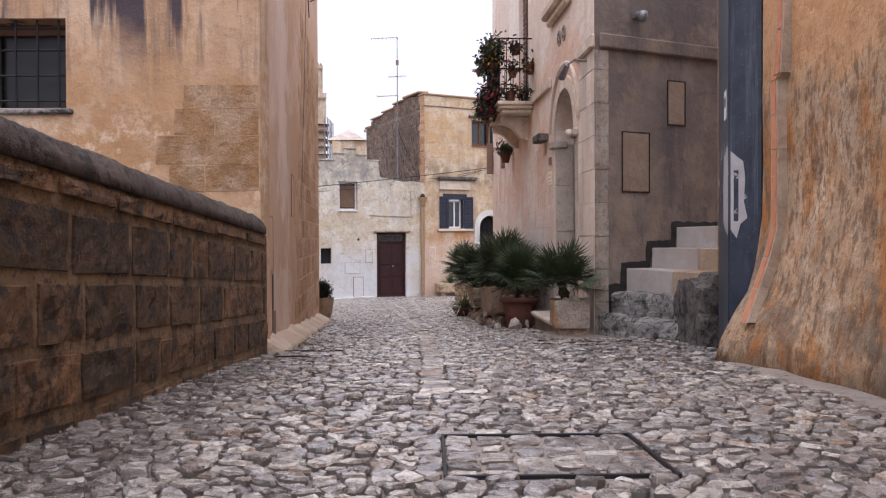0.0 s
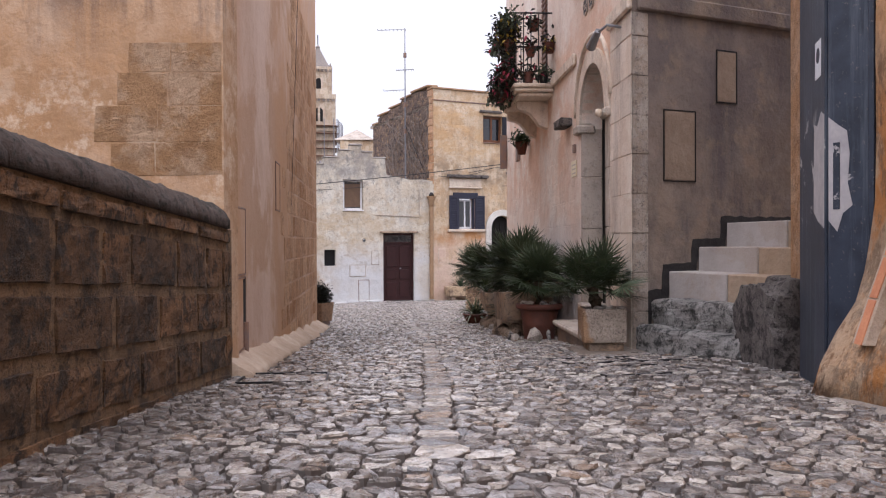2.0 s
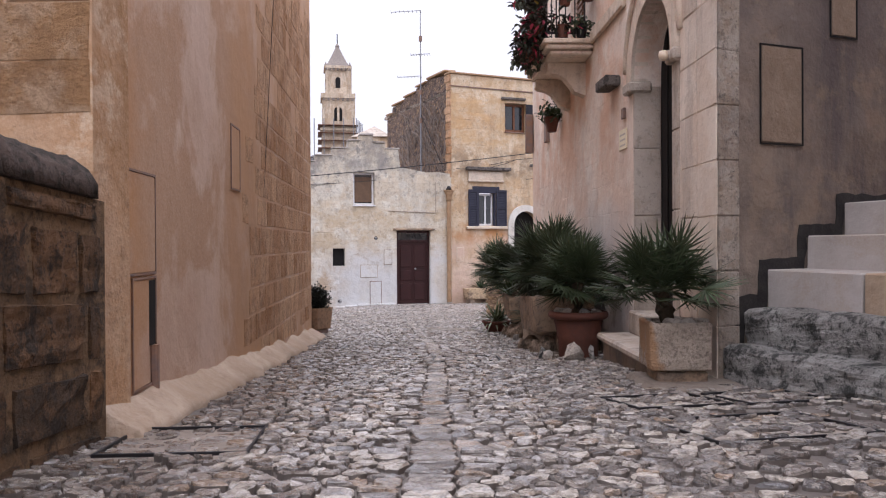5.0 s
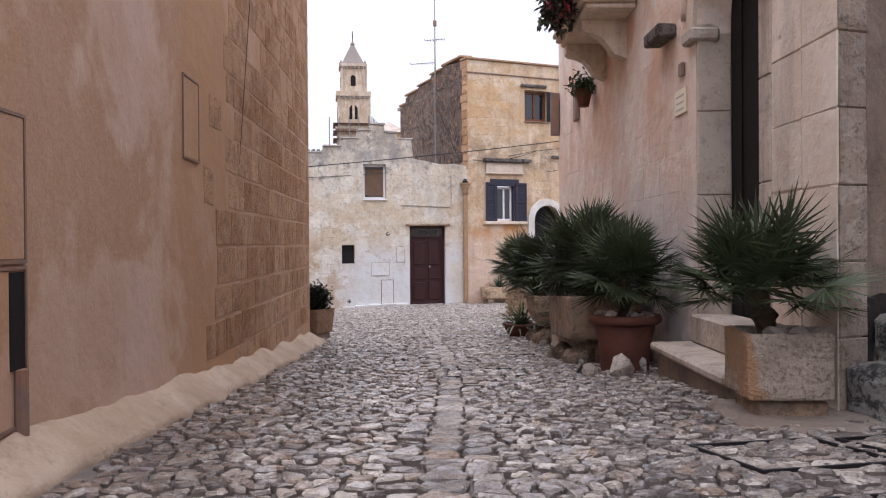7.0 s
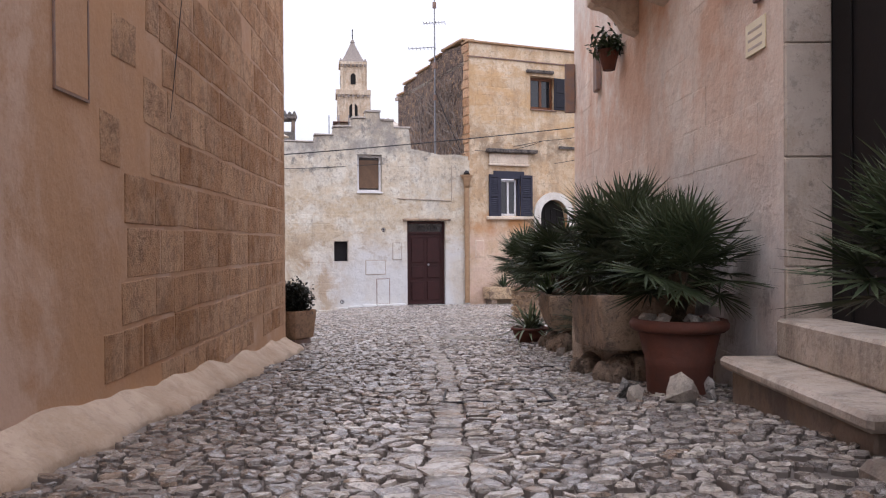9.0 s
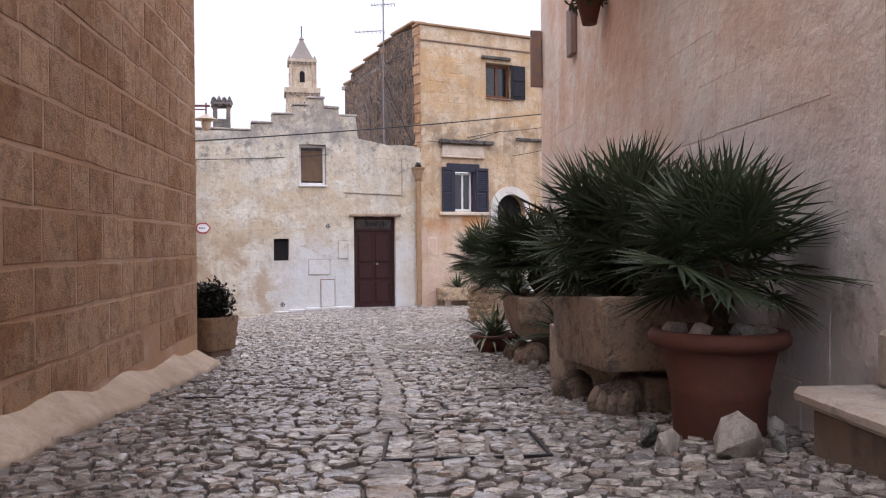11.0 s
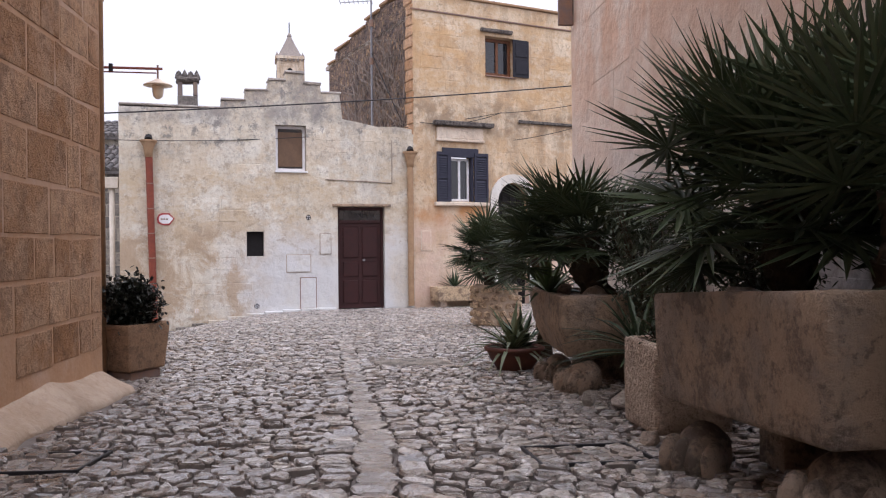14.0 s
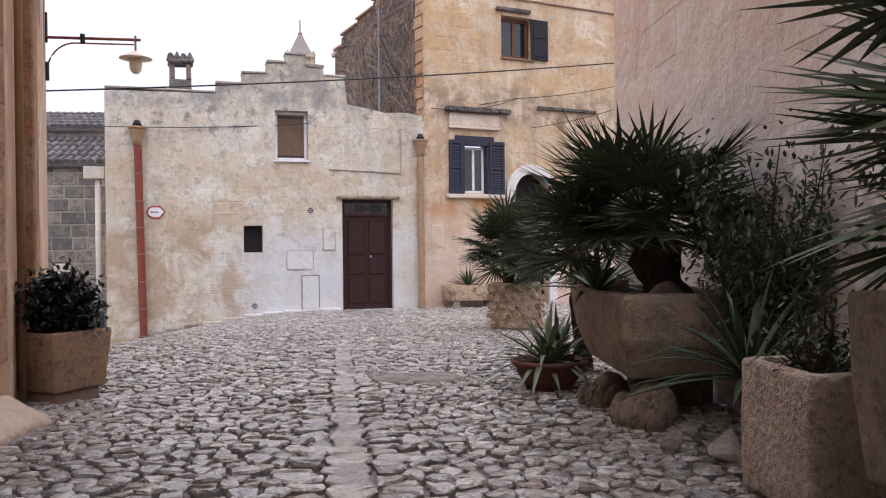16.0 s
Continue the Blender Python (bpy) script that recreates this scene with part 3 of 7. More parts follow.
def lump(x, y, z, sx, sy, sz, seed, rough=0.35, detail=3, cut=0.0):
    """A stone: a ball broken by noise, flattened below."""
    bm = bmesh.new()
    bmesh.ops.create_icosphere(bm, subdivisions=detail, radius=1)
    for v in bm.verts:
        d = v.co.normalized()
        k = 1 + rough * (noise.noise(d * 1.3 + Vector((seed, 0, 0))) + 0.5 * noise.noise(d * 3.1 + Vector((0, seed, 0))) + 0.22 * noise.noise(d * 8 + Vector((0, 0, seed))))
        q = d * k
        q = Vector([max(-0.78, min(0.78, c)) for c in q])
        v.co = Vector((x + q.x * sx, y + q.y * sy, z + max(q.z, -0.6 + cut) * sz))
    return bm


def ground_z(x, y):
    z = float(np.interp(y, (-60, -4, 0, 3, 5.2, 8.16, 13, 15, 20, 26, 60), (2.2, 0.18, 0.0, -0.13, -0.25, -0.46, -0.805, -0.905, -1.1, -1.32, -2.2)))
    z += 0.015 * max(0.0, min(x, 3) + 0.3) * float(np.interp(y, (4, 7, 10.5, 13.5), (0, 1, 1, 0)))
    side = max(0.0, min(-x - 2.6, 5.5))
    z -= 0.05 * side * side * float(np.interp(y, (15.5, 21), (0, 1)))
    return z


# ---- the plan: faces of the buildings along the street ----
WHITE = Face((-0.62, 26.85), (-6.32, 25.083), 1)
TAN = Face((-0.62, 26.85), (3.66, 28.99), -1)
DARK = Face((-0.62, 26.85), (-3.3, 32.21), 1)
RIGHT = Face((1.635, 8.47), (1.08, 16.9), 1)
SIDE = Face((1.635, 8.47), (4.8, 9.905), -1)
LEFT = Face((-1.51, 6.5), (-2.335, 14.75), -1)
FRONT = Face((-1.51, 6.5), (-7.0, 6.5), 1)
BACK = Face((-2.335, 14.75), (-5.1, 20.6), -1)
PARAPET = Face((-1.45, -5.0), (-1.47, 6.5), -1)
ORANGE = Face((2.2, 5.4), (2.0, -5.0), -1)
PILLAR = Face((2.46, 7.03), (2.2, 5.4), -1)

# ---- ground: one sheet to the horizon ----


def build_ground():
    xs = [-600, -150, -60, -25, -14] + [-9 + 0.25 * i for i in range(57)] + [9, 25, 60, 150, 600]
    ys = [-600, -150, -60, -20, -8] + [-4 + 0.3 * i for i in range(114)] + [35, 50, 80, 200, 900]
    verts = [(x, y, ground_z(x, y) - 0.014) for y in ys for x in xs]
    w = len(xs)
    faces = [(j * w + i, j * w + i + 1, (j + 1) * w + i + 1, (j + 1) * w + i) for j in range(len(ys) - 1) for i in range(w - 1)]
    me = bpy.data.meshes.new("ground")
    me.from_pydata(verts, [], faces)
    me.polygons.foreach_set("use_smooth", [True] * len(faces))
    me.materials.append(M_MORTAR)
    tagged(new("ground", me), "dark mortar bed under the cobbled lane", "ground", kind="structure")


build_ground()

# ---- the white house at the end of the lane ----


W_TOP = [(5.97, 2.80), (4.06, 2.82), (4.04, 2.98), (3.58, 3.03), (3.56, 3.20), (3.12, 3.24), (3.10, 3.43), (2.76, 3.46), (2.74, 3.62), (2.38, 3.64), (2.36, 3.42), (2.03, 3.40), (2.0, 3.24), (1.62, 3.24), (1.56, 2.72), (1.2, 2.66), (0.8, 2.58), (0.4, 2.6), (0.0, 2.55)]
W_HOLES = [rect(0.66, 1.68, -1.33, 0.86), rect(2.33, 2.96, 1.60, 2.55), rect(3.21, 3.56, -0.17, 0.34)]
white_house = thing("white_house", WHITE.at(3, -1.5), "whitewashed old house with stepped parapet and stained plaster", "house")
part("wall", slab(WHITE, [(0.0, -2.6), (5.97, -2.6)] + W_TOP, W_HOLES, -0.34), M_WHITE, white_house)
part("side_wall", slab(Face(WHITE.at(5.97, 0)[:2], (WHITE.at(5.97, 0, -6))[:2], 1), rect(0.345, 6, -3.0, 2.74)), M_WHITE, white_house)
part("roof", boxed(WHITE, 0.05, 5.64, 2.35, 2.47, -6, -0.345), M_GREYSTONE, white_house)
for u0, u1, z in ((4.06, 5.97, 2.82), (3.58, 4.05, 3.0), (3.12, 3.57, 3.22), (2.76, 3.11, 3.45), (2.38, 2.75, 3.63), (2.02, 2.37, 3.41), (1.6, 2.0, 3.24)):
    part("coping", boxed(WHITE, u0 - 0.02, u1, z + 0.004, z + 0.055, -0.36, 0.025, bevel=0.012, wob=0.014), M_WEATHERED, white_house, "grey weathered coping slab")
part("door_lintel", boxed(WHITE, 0.53, 1.79, 0.862, 0.92, 0.002, 0.07, bevel=0.01, wob=0.006), M_TROUGH, white_house, "thin brown stone lintel")


def door_leaf(face, u0, u1, z0, z1, depth):
    """A panelled wooden door with a glazed strip above."""
    ob = thing("front_door", face.at((u0 + u1) / 2, z0, depth), "closed dark red panelled wooden door with glazed transom", "door")
    part("leaf", boxed(face, u0 + 0.06, u1 - 0.06, z0 + 0.02, z1 - 0.34, depth - 0.03, depth, bevel=0.004), M_DOOR, ob)
    part("frame_post", boxed(face, u0, u0 + 0.058, z0, z1, depth - 0.05, depth + 0.03, bevel=0.005), M_DOOR, ob)
    part("frame_post", boxed(face, u1 - 0.058, u1, z0, z1, depth - 0.05, depth + 0.03, bevel=0.005), M_DOOR, ob)
    part("frame_head", boxed(face, u0 + 0.06, u1 - 0.06, z1 - 0.07, z1, depth - 0.05, depth + 0.03, bevel=0.005), M_DOOR, ob)
    part("transom_rail", boxed(face, u0 + 0.06, u1 - 0.06, z1 - 0.338, z1 - 0.28, depth - 0.05, depth + 0.03, bevel=0.005), M_DOOR, ob)
    pane = part("transom_pane", boxed(face, u0 + 0.06, u1 - 0.06, z1 - 0.278, z1 - 0.072, depth - 0.03, depth - 0.015), M_GLASS, ob, "dark glass transom")
    m = (u0 + u1) / 2
    bm = bmesh.new()
    for k in range(7):
        tube(bm, [face.at(m - 0.28 + 0.08 * k + 0.03 * math.cos(a * 0.7), z1 - 0.175 + 0.06 * math.sin(a * 0.7), depth) for a in range(10)], 0.006, 5)
    part("scrollwork", bm, M_IRON, pane, "black iron scrollwork")
    for a, b in ((u0 + 0.13, m - 0.04), (m + 0.04, u1 - 0.13)):
        for c, d in ((z0 + 0.12, z0 + 0.62), (z0 + 0.70, z0 + 1.02), (z0 + 1.10, z1 - 0.42)):
            part("door_panel", boxed(face, a, b, c, d, depth + 0.002, depth + 0.022, bevel=0.014), M_DOOR, ob)
    part("door_knob", rod([face.at(m - 0.07, z0 + 1.05, depth), face.at(m - 0.07, z0 + 1.05, depth + 0.07)], [0.018, 0.03], 10), M_GALV, ob, "dull metal knob")


door_leaf(WHITE, 0.662, 1.678, -1.33, 0.858, -0.16)


def casement(face, u0, u1, z0, z1, depth, w=0.05, mullion=True, material=None, name="window", label="", curtain=True):
    """A window set back in its opening: frame, panes, curtain behind."""
    material = material or M_WHITEPAINT
    ob = thing(name, face.at((u0 + u1) / 2, z0, depth), label, "window")
    for a, b, c, d in ((u0, u0 + w, z0, z1), (u1 - w, u1, z0, z1), (u0 + w, u1 - w, z0, z0 + w), (u0 + w, u1 - w, z1 - w, z1)):
        part("frame_bar", boxed(face, a, b, c, d, depth - 0.05, depth, bevel=0.006), material, ob)
    m = (u0 + u1) / 2
    cells = [(u0 + w, m - w / 2), (m + w / 2, u1 - w)] if mullion else [(u0 + w, u1 - w)]
    if mullion:
        part("mullion", boxed(face, m - w / 2, m + w / 2, z0 + w, z1 - w, depth - 0.05, depth + 0.006, bevel=0.006), material, ob)
    for a, b in cells:
        part("pane", boxed(face, a, b, z0 + w, z1 - w, depth - 0.035, depth - 0.028), M_GLASS, ob)
    return ob


casement(WHITE, 2.335, 2.955, 1.605, 2.545, -0.14, 0.055, False, label="small white framed window with drawn curtain")
part("curtain", boxed(WHITE, 2.395, 2.895, 1.70, 2.42, -0.166, -0.16), M_BLIND, bpy.data.objects["window"], "brown blind behind the glass")
part("window_sill", boxed(WHITE, 2.31, 2.98, 1.56, 1.597, -0.12, 0.045, bevel=0.008), M_WHITEPAINT, white_house, "white painted sill")
part("hatch_back", boxed(WHITE, 3.215, 3.555, -0.165, 0.335, -0.2, -0.17), M_IRON, white_house, "dark recessed hatch")
for u0, u1, z0, z1 in ((2.25, 2.77, -0.52, -0.14), (1.82, 2.07, -0.15, 0.30), (2.14, 2.49, -1.28, -0.62)):
    cab = thing("meter_cabinet", WHITE.at(u0, z0), "flush painted metal meter door in whitewashed wall", "meter cabinet", "meter doors on the white house")
    part("rim", boxed(WHITE, u0, u1, z0, z1, 0.003, 0.012, bevel=0.003), M_RUST if z0 < -1 else M_GREYSTONE, cab, "thin dark rim")
    part("flap", boxed(WHITE, u0 + 0.018, u1 - 0.018, z0 + 0.018, z1 - 0.018, 0.0125, 0.019, bevel=0.003), M_WHITE, cab)
for u, z in ((3.37, -1.19), (2.30, 0.63), (4.55, -1.25)):
    vent = thing("wall_vent", WHITE.at(u, z), "small round wall vent with slotted cover", "vent", "round vents on the white house")
    part("ring", rod([WHITE.at(u, z, 0.002), WHITE.at(u, z, 0.018)], 0.052, 14), M_IRON if u < 4 else M_CREAM, vent)
    for k in range(4):
        a = k * math.pi / 2 + 0.78
        part("lobe", rod([WHITE.at(u + 0.028 * math.cos(a), z + 0.028 * math.sin(a), 0.016), WHITE.at(u + 0.028 * math.cos(a), z + 0.028 * math.sin(a), 0.024)], 0.013, 8), M_WHITEPAINT, vent)


def downpipe(face, u, ztop, zlow, lean, material, label):
    """A clay downpipe of short lengths under a flared hopper."""
    ob = thing("downpipe", face.at(u, zlow, 0.08), label, "downpipe")
    hop = bmesh.new()
    tube(hop, [face.at(u, ztop - 0.3, 0.09), face.at(u, ztop - 0.2, 0.09), face.at(u, ztop - 0.1, 0.09), face.at(u, ztop, 0.09)], [0.075, 0.08, 0.10, 0.15], 12)
    part("hopper", hop, M_TANPIPE, ob, "flared clay hopper", True)
    part("hopper_rim", rod([face.at(u, ztop + 0.001, 0.09), face.at(u, ztop + 0.035, 0.09)], 0.165, 12), M_TANPIPE, ob)
    z, k = ztop - 0.302, 0
    while z > zlow + 0.05:
        low = max(zlow, z - random.uniform(0.46, 0.52))
        a, b = (ztop - z) * lean, (ztop - low) * lean
        part("pipe_length", rod([face.at(u - a, z, 0.09), face.at(u - b, low + 0.012, 0.09)], [0.07, 0.066], 18), material, ob)
        part("pipe_collar", rod([face.at(u - b, low - 0.010, 0.09), face.at(u - b, low + 0.010, 0.09)], 0.076, 12), M_RUST if material == M_REDPIPE else material, ob, "thin collar")
        z, k = low - 0.0, k + 1
    part("spout", rod([face.at(u, ztop + 0.04, 0.02), face.at(u, ztop + 0.09, 0.09), face.at(u, ztop + 0.04, 0.13)], 0.075, 8), M_IRON, ob, "dark outlet above the hopper")


downpipe(WHITE, 5.42, 2.10, -1.82, 0.02, M_REDPIPE, "red painted clay downpipe with flared hopper")
downpipe(WHITE, 0.10, 2.02, -1.27, 0.0, M_TANPIPE, "ochre clay downpipe with flared hopper")
sign = thing("direction_sign", WHITE.at(5.1, 0.5), "small white arrow sign with red rim", "sign")
arrow = [(5.19, 0.47), (5.27, 0.52), (5.285, 0.60), (5.25, 0.68), (5.19, 0.71), (5.05, 0.71), (4.95, 0.60), (5.05, 0.47)]
part("rim", slab(WHITE, arrow, (), 0.004, 0.014), M_REDPAINT, sign, "red rim")
part("plate", slab(WHITE, [(5.1 + (u - 5.1) * 0.82, 0.59 + (z - 0.59) * 0.74) for u, z in arrow], (), 0.0145, 0.018), M_WHITEPAINT, sign)
for k in range(3):
    part("writing_bar", boxed(WHITE, 5.075 + 0.05 * k, 5.11 + 0.05 * k, 0.575, 0.605, 0.0185, 0.02), M_RUST, sign)
chimney = thing("chimney_pot", WHITE.at(4.67, 2.9, -0.5), "weathered stone chimney with open top and spiky cap", "chimney")
part("stack", boxed(WHITE, 4.48, 4.87, 2.46, 3.14, -0.75, -0.42, bevel=0.02, wob=0.01), M_GREYBLOCK, chimney)
for u in (4.48, 4.78):
    for o in (-0.75, -0.51):
        part("post", boxed(WHITE, u, u + 0.09, 3.142, 3.43, o, o + 0.09, bevel=0.015, wob=0.008), M_SIDE, chimney)
part("cap", boxed(WHITE, 4.45, 4.90, 3.432, 3.53, -0.78, -0.39, bevel=0.03, wob=0.02), M_ROCK, chimney)
for k in range(4):
    p = WHITE.at(4.5 + 0.117 * k, 3.5, -0.55)
    part("cap_tile", lathe(p.x, p.y, [(0.085, 3.5), (0.07, 3.57), (0.045, 3.62 + 0.02 * (k % 2)), (0.006, 3.70 - 0.03 * (k % 2))], 5), M_ROCK, chimney, "broken roof tile")
conduit = single("wall_conduit", rod([WHITE.at(1.93, 1.44, 0.014), WHITE.at(0.50, 1.38, 0.014), WHITE.at(0.49, 1.42, 0.014), WHITE.at(0.49, 2.3, 0.014)], 0.014, 6), M_GREYSTONE, "thin grey conduit on the white wall", "conduit")

# ---- the tan house, its rubble flank and its windows ----
T_HOLES = [rect(0.86, 1.50, 1.0, 2.18), rect(1.84, 2.62, 3.92, 4.82), arch_loop(2.12, 2.98, -1.4, 1.03)]
tan_house = thing("tan_house", TAN.at(2, -1.3), "ochre plastered two-storey house with stained facade", "house")
part("wall", slab(TAN, [(0, -2.4), (8.5, -2.4), (8.5, 5.54), (0, 5.56)], T_HOLES, -0.34), M_TAN, tan_house)
part("cornice_band", boxed(TAN, -0.05, 8.5, 5.18, 5.215, 0.002, 0.03, bevel=0.006), M_RUST, tan_house, "thin reddish string course")
part("coping", boxed(TAN, -0.06, 8.5, 5.563, 5.62, -0.36, 0.05, bevel=0.012), M_TANPIPE, tan_house, "reddish clay coping")
part("roof", boxed(TAN, 0.0, 8.5, 5.0, 5.1, -5.8, -0.345), M_GREYSTONE, tan_house)
part("side_wall", slab(DARK, [(0.345, -2.4), (5.5, -2.4), (5.5, 5.02), (5.0, 5.12), (4.95, 5.32), (3.85, 5.36), (3.82, 5.45), (2.75, 5.47), (2.72, 5.60), (1.8, 5.62), (1.78, 5.72), (0.345, 5.56)], (), -0.3), M_DARKSIDE, tan_house, "dark overgrown rubble side wall")
for u0, u1, z in ((0.345, 1.79, 5.70), (1.8, 2.73, 5.63), (2.74, 3.83, 5.48), (3.84, 4.96, 5.37), (4.97, 5.55, 5.1)):
    part("clay_coping", boxed(DARK, u0, u1 - 0.01, z, z + 0.06, -0.34, 0.05, bevel=0.012, wob=0.01), M_TANPIPE, tan_house, "reddish clay coping")
for k in range(24):
    z = -0.2 + 0.24 * k
    if z > 2.4:
        part("quoin", boxed(DARK, -0.03, random.uniform(0.25, 0.45), z + 0.01, z + 0.225, 0.0, 0.035, bevel=0.012, wob=0.012), M_ASHLAR, tan_house)
ob = casement(TAN, 0.93, 1.44, 1.01, 1.98, -0.1, 0.055, True, label="white framed window between navy louvred shutters")
part("shutter_head", boxed(TAN, 0.70, 1.62, 2.0, 2.2, -0.09, 0.04, bevel=0.006), M_SHUTTER, ob, "navy painted head board")
part("shutter_jamb", boxed(TAN, 0.87, 0.925, 1.0, 1.995, -0.1, 0.02, bevel=0.005), M_SHUTTER, ob, "navy painted jamb")
part("shutter_jamb", boxed(TAN, 1.445, 1.495, 1.0, 1.995, -0.1, 0.02, bevel=0.005), M_SHUTTER, ob, "navy painted jamb")


def louvred(face, u0, u1, z0, z1, o, parent, swing=0.0):
    sh = part("shutter", slab(face, rect(u0, u1, z0, z1), [rect(u0 + 0.05, u1 - 0.05, z0 + 0.07, (z0 + z1) / 2 - 0.03), rect(u0 + 0.05, u1 - 0.05, (z0 + z1) / 2 + 0.03, z1 - 0.07)], o, o + 0.035), M_SHUTTER, parent, "navy louvred shutter")
    z = z0 + 0.08
    while z < z1 - 0.1:
        if abs(z + 0.015 - (z0 + z1) / 2) > 0.045:
            bm = bmesh.new()
            q = [face.at(u, zz, oo) for u, zz, oo in ((u0 + 0.045, z, o + 0.03), (u1 - 0.045, z, o + 0.03), (u1 - 0.045, z + 0.04, o + 0.006), (u0 + 0.045, z + 0.04, o + 0.006))]
            vs = [bm.verts.new(v) for v in q] + [bm.verts.new(v + Vector((0, 0, 0.008))) for v in q]
            for f in ((0, 1, 2, 3), (7, 6, 5, 4), (0, 4, 5, 1), (1, 5, 6, 2), (2, 6, 7, 3), (3, 7, 4, 0)):
                bm.faces.new([vs[i] for i in f])
            part("slat", bm, M_SHUTTER, sh)
        z += 0.052
    part("shutter_back", boxed(face, u0 + 0.03, u1 - 0.03, z0 + 0.03, z1 - 0.03, o - 0.012, o - 0.001), M_SHUTTER, sh)


louvred(TAN, 0.55, 0.86, 0.99, 2.1, 0.03, ob)
louvred(TAN, 1.50, 1.86, 0.99, 2.1, 0.03, ob)
part("window_sill", boxed(TAN, 0.48, 1.88, 0.90, 0.985, 0.002, 0.10, bevel=0.015), M_CREAM, tan_house, "pale stone sill")
part("window_hood", boxed(TAN, 0.56, 1.74, 2.40, 2.66, 0.002, 0.05, bevel=0.012), M_CREAM, tan_house, "pale stone frieze")
part("hood_moulding", boxed(TAN, 0.54, 1.76, 2.34, 2.40, 0.003, 0.075, bevel=0.012), M_CREAM, tan_house)
part("hood_ledge", boxed(TAN, 0.46, 1.98, 2.68, 2.78, 0.002, 0.16, bevel=0.02, wob=0.012), M_ROCK, tan_house, "dark weathered ledge")
part("ledge", boxed(TAN, 2.7, 4.3, 2.86, 2.93, 0.002, 0.05, bevel=0.015, wob=0.012), M_ROCK, tan_house, "worn broken ledge")
ob = casement(TAN, 1.86, 2.60, 3.94, 4.80, -0.14, 0.07, True, M_BROWNWOOD, label="brown framed upper window with one dark open shutter")
sh = part("shutter", boxed(TAN, 2.56, 3.0, 3.93, 4.80, 0.02, 0.055, bevel=0.006), M_DARKSHUTTER, ob, "dark open shutter")
for c, d in ((4.0, 4.33), (4.4, 4.72)):
    part("shutter_panel", boxed(TAN, 2.62, 2.94, c, d, 0.056, 0.066, bevel=0.008), M_DARKSHUTTER, sh)
part("window_sill", boxed(TAN, 1.82, 2.64, 3.885, 3.915, 0.002, 0.05, bevel=0.008), M_RUST, tan_house)
part("window_hood", boxed(TAN, 1.70, 2.55, 4.90, 4.98, 0.002, 0.07, bevel=0.015, wob=0.012), M_ROCK, tan_house, "dark worn hood")
bm = arch_ring(TAN, 2.12, 2.98, -1.35, 1.03, 0.2, 0.002, 0.06)
part("arch_surround", bm, M_PALESTONE, tan_house, "white stone arch surround")
arched = thing("arched_door", TAN.at(2.5, -1.3, -0.2), "dark arched wooden door under a white stone arch", "door")
part("leaf", slab(TAN, arch_loop(2.125, 2.975, -1.4, 1.03), (), -0.22, -0.17), M_DARKWOOD, arched)
for u in (2.35, 2.55, 2.75):
    part("batten", boxed(TAN, u, u + 0.03, -1.3, 1.2, -0.168, -0.15, bevel=0.004), M_DARKWOOD, arched)
cab = thing("meter_cabinet", TAN.at(0.2, 0), "flush plastered meter door in pink wall", "meter cabinet")
part("rim", boxed(TAN, 0.16, 0.41, -0.1, 0.35, 0.003, 0.012, bevel=0.003), M_CREAM, cab)
part("flap", boxed(TAN, 0.178, 0.392, -0.082, 0.332, 0.0125, 0.018, bevel=0.003), M_TAN, cab)

# ---- the house with the arch and its side wall over the steps ----
R_HOLES = [arch_loop(0.86, 1.97, -0.5, 1.93), rect(4.05, 4.95, 2.76, 5.0), rect(1.2, 2.1, 3.75, 5.2)]
right_house = thing("arched_house", RIGHT.at(4, -0.5), "rose and cream plastered house with round-headed doorway", "house")
part("wall", slab(RIGHT, rect(0.302, 8.45, -1.6, 5.95), R_HOLES, -0.34), M_RIGHT, right_house)
part("side_wall", slab(SIDE, rect(0.302, 3.4, -1.2, 5.95), (), -0.3), M_SIDE, right_house, "grey-brown plastered side wall with shade in its colour")
pier = bmesh.new()
plan = [RIGHT.at(0, 0), RIGHT.at(0.301, 0), SIDE.at(0.301, 0)]
low, high = [[pier.verts.new((p.x, p.y, z)) for p in plan] for z in (-1.2, 5.95)]
pier.faces.new(low)
pier.faces.new(high)
for k in range(3):
    pier.faces.new((low[k], low[(k + 1) % 3], high[(k + 1) % 3], high[k]))
part("corner_pier", pier, M_RIGHT, right_house)
part("side_wall_end", boxed(SIDE, 0.002, 0.301, -1.2, 5.95, 0.001, 0.004), M_SIDE, right_house)
part("end_wall", slab(Face(RIGHT.at(8.44, 0)[:2], (RIGHT.at(8.44, 0, -4))[:2], 1), rect(0.345, 4, -2.0, 5.95), (), -0.3), M_RIGHT, right_house)
part("roof", boxed(RIGHT, 0.5, 8.1, 5.7, 5.85, -4, -0.345), M_GREYSTONE, right_house)
for k in range(9):
    z = -0.45 + 0.36 * k
    if z < 2.6:
        w = 0.26
        part("corner_stone", boxed(RIGHT, -0.018, w + 0.08, z + 0.002, min(z + 0.358, 2.64), 0.0, 0.008, bevel=0.006, wob=0.003), M_CORNER, right_house)
        part("corner_stone", boxed(RIGHT, w + 0.083, 0.698, z + 0.002, min(z + 0.358, 2.64), 0.0, 0.007, bevel=0.006, wob=0.003), M_CORNER, right_house)
        part("corner_stone", boxed(SIDE, 0.004, 0.18, z + 0.002, min(z + 0.358, 2.64), 0.0045, 0.012, bevel=0.006, wob=0.003), M_SIDECORNER, right_house)
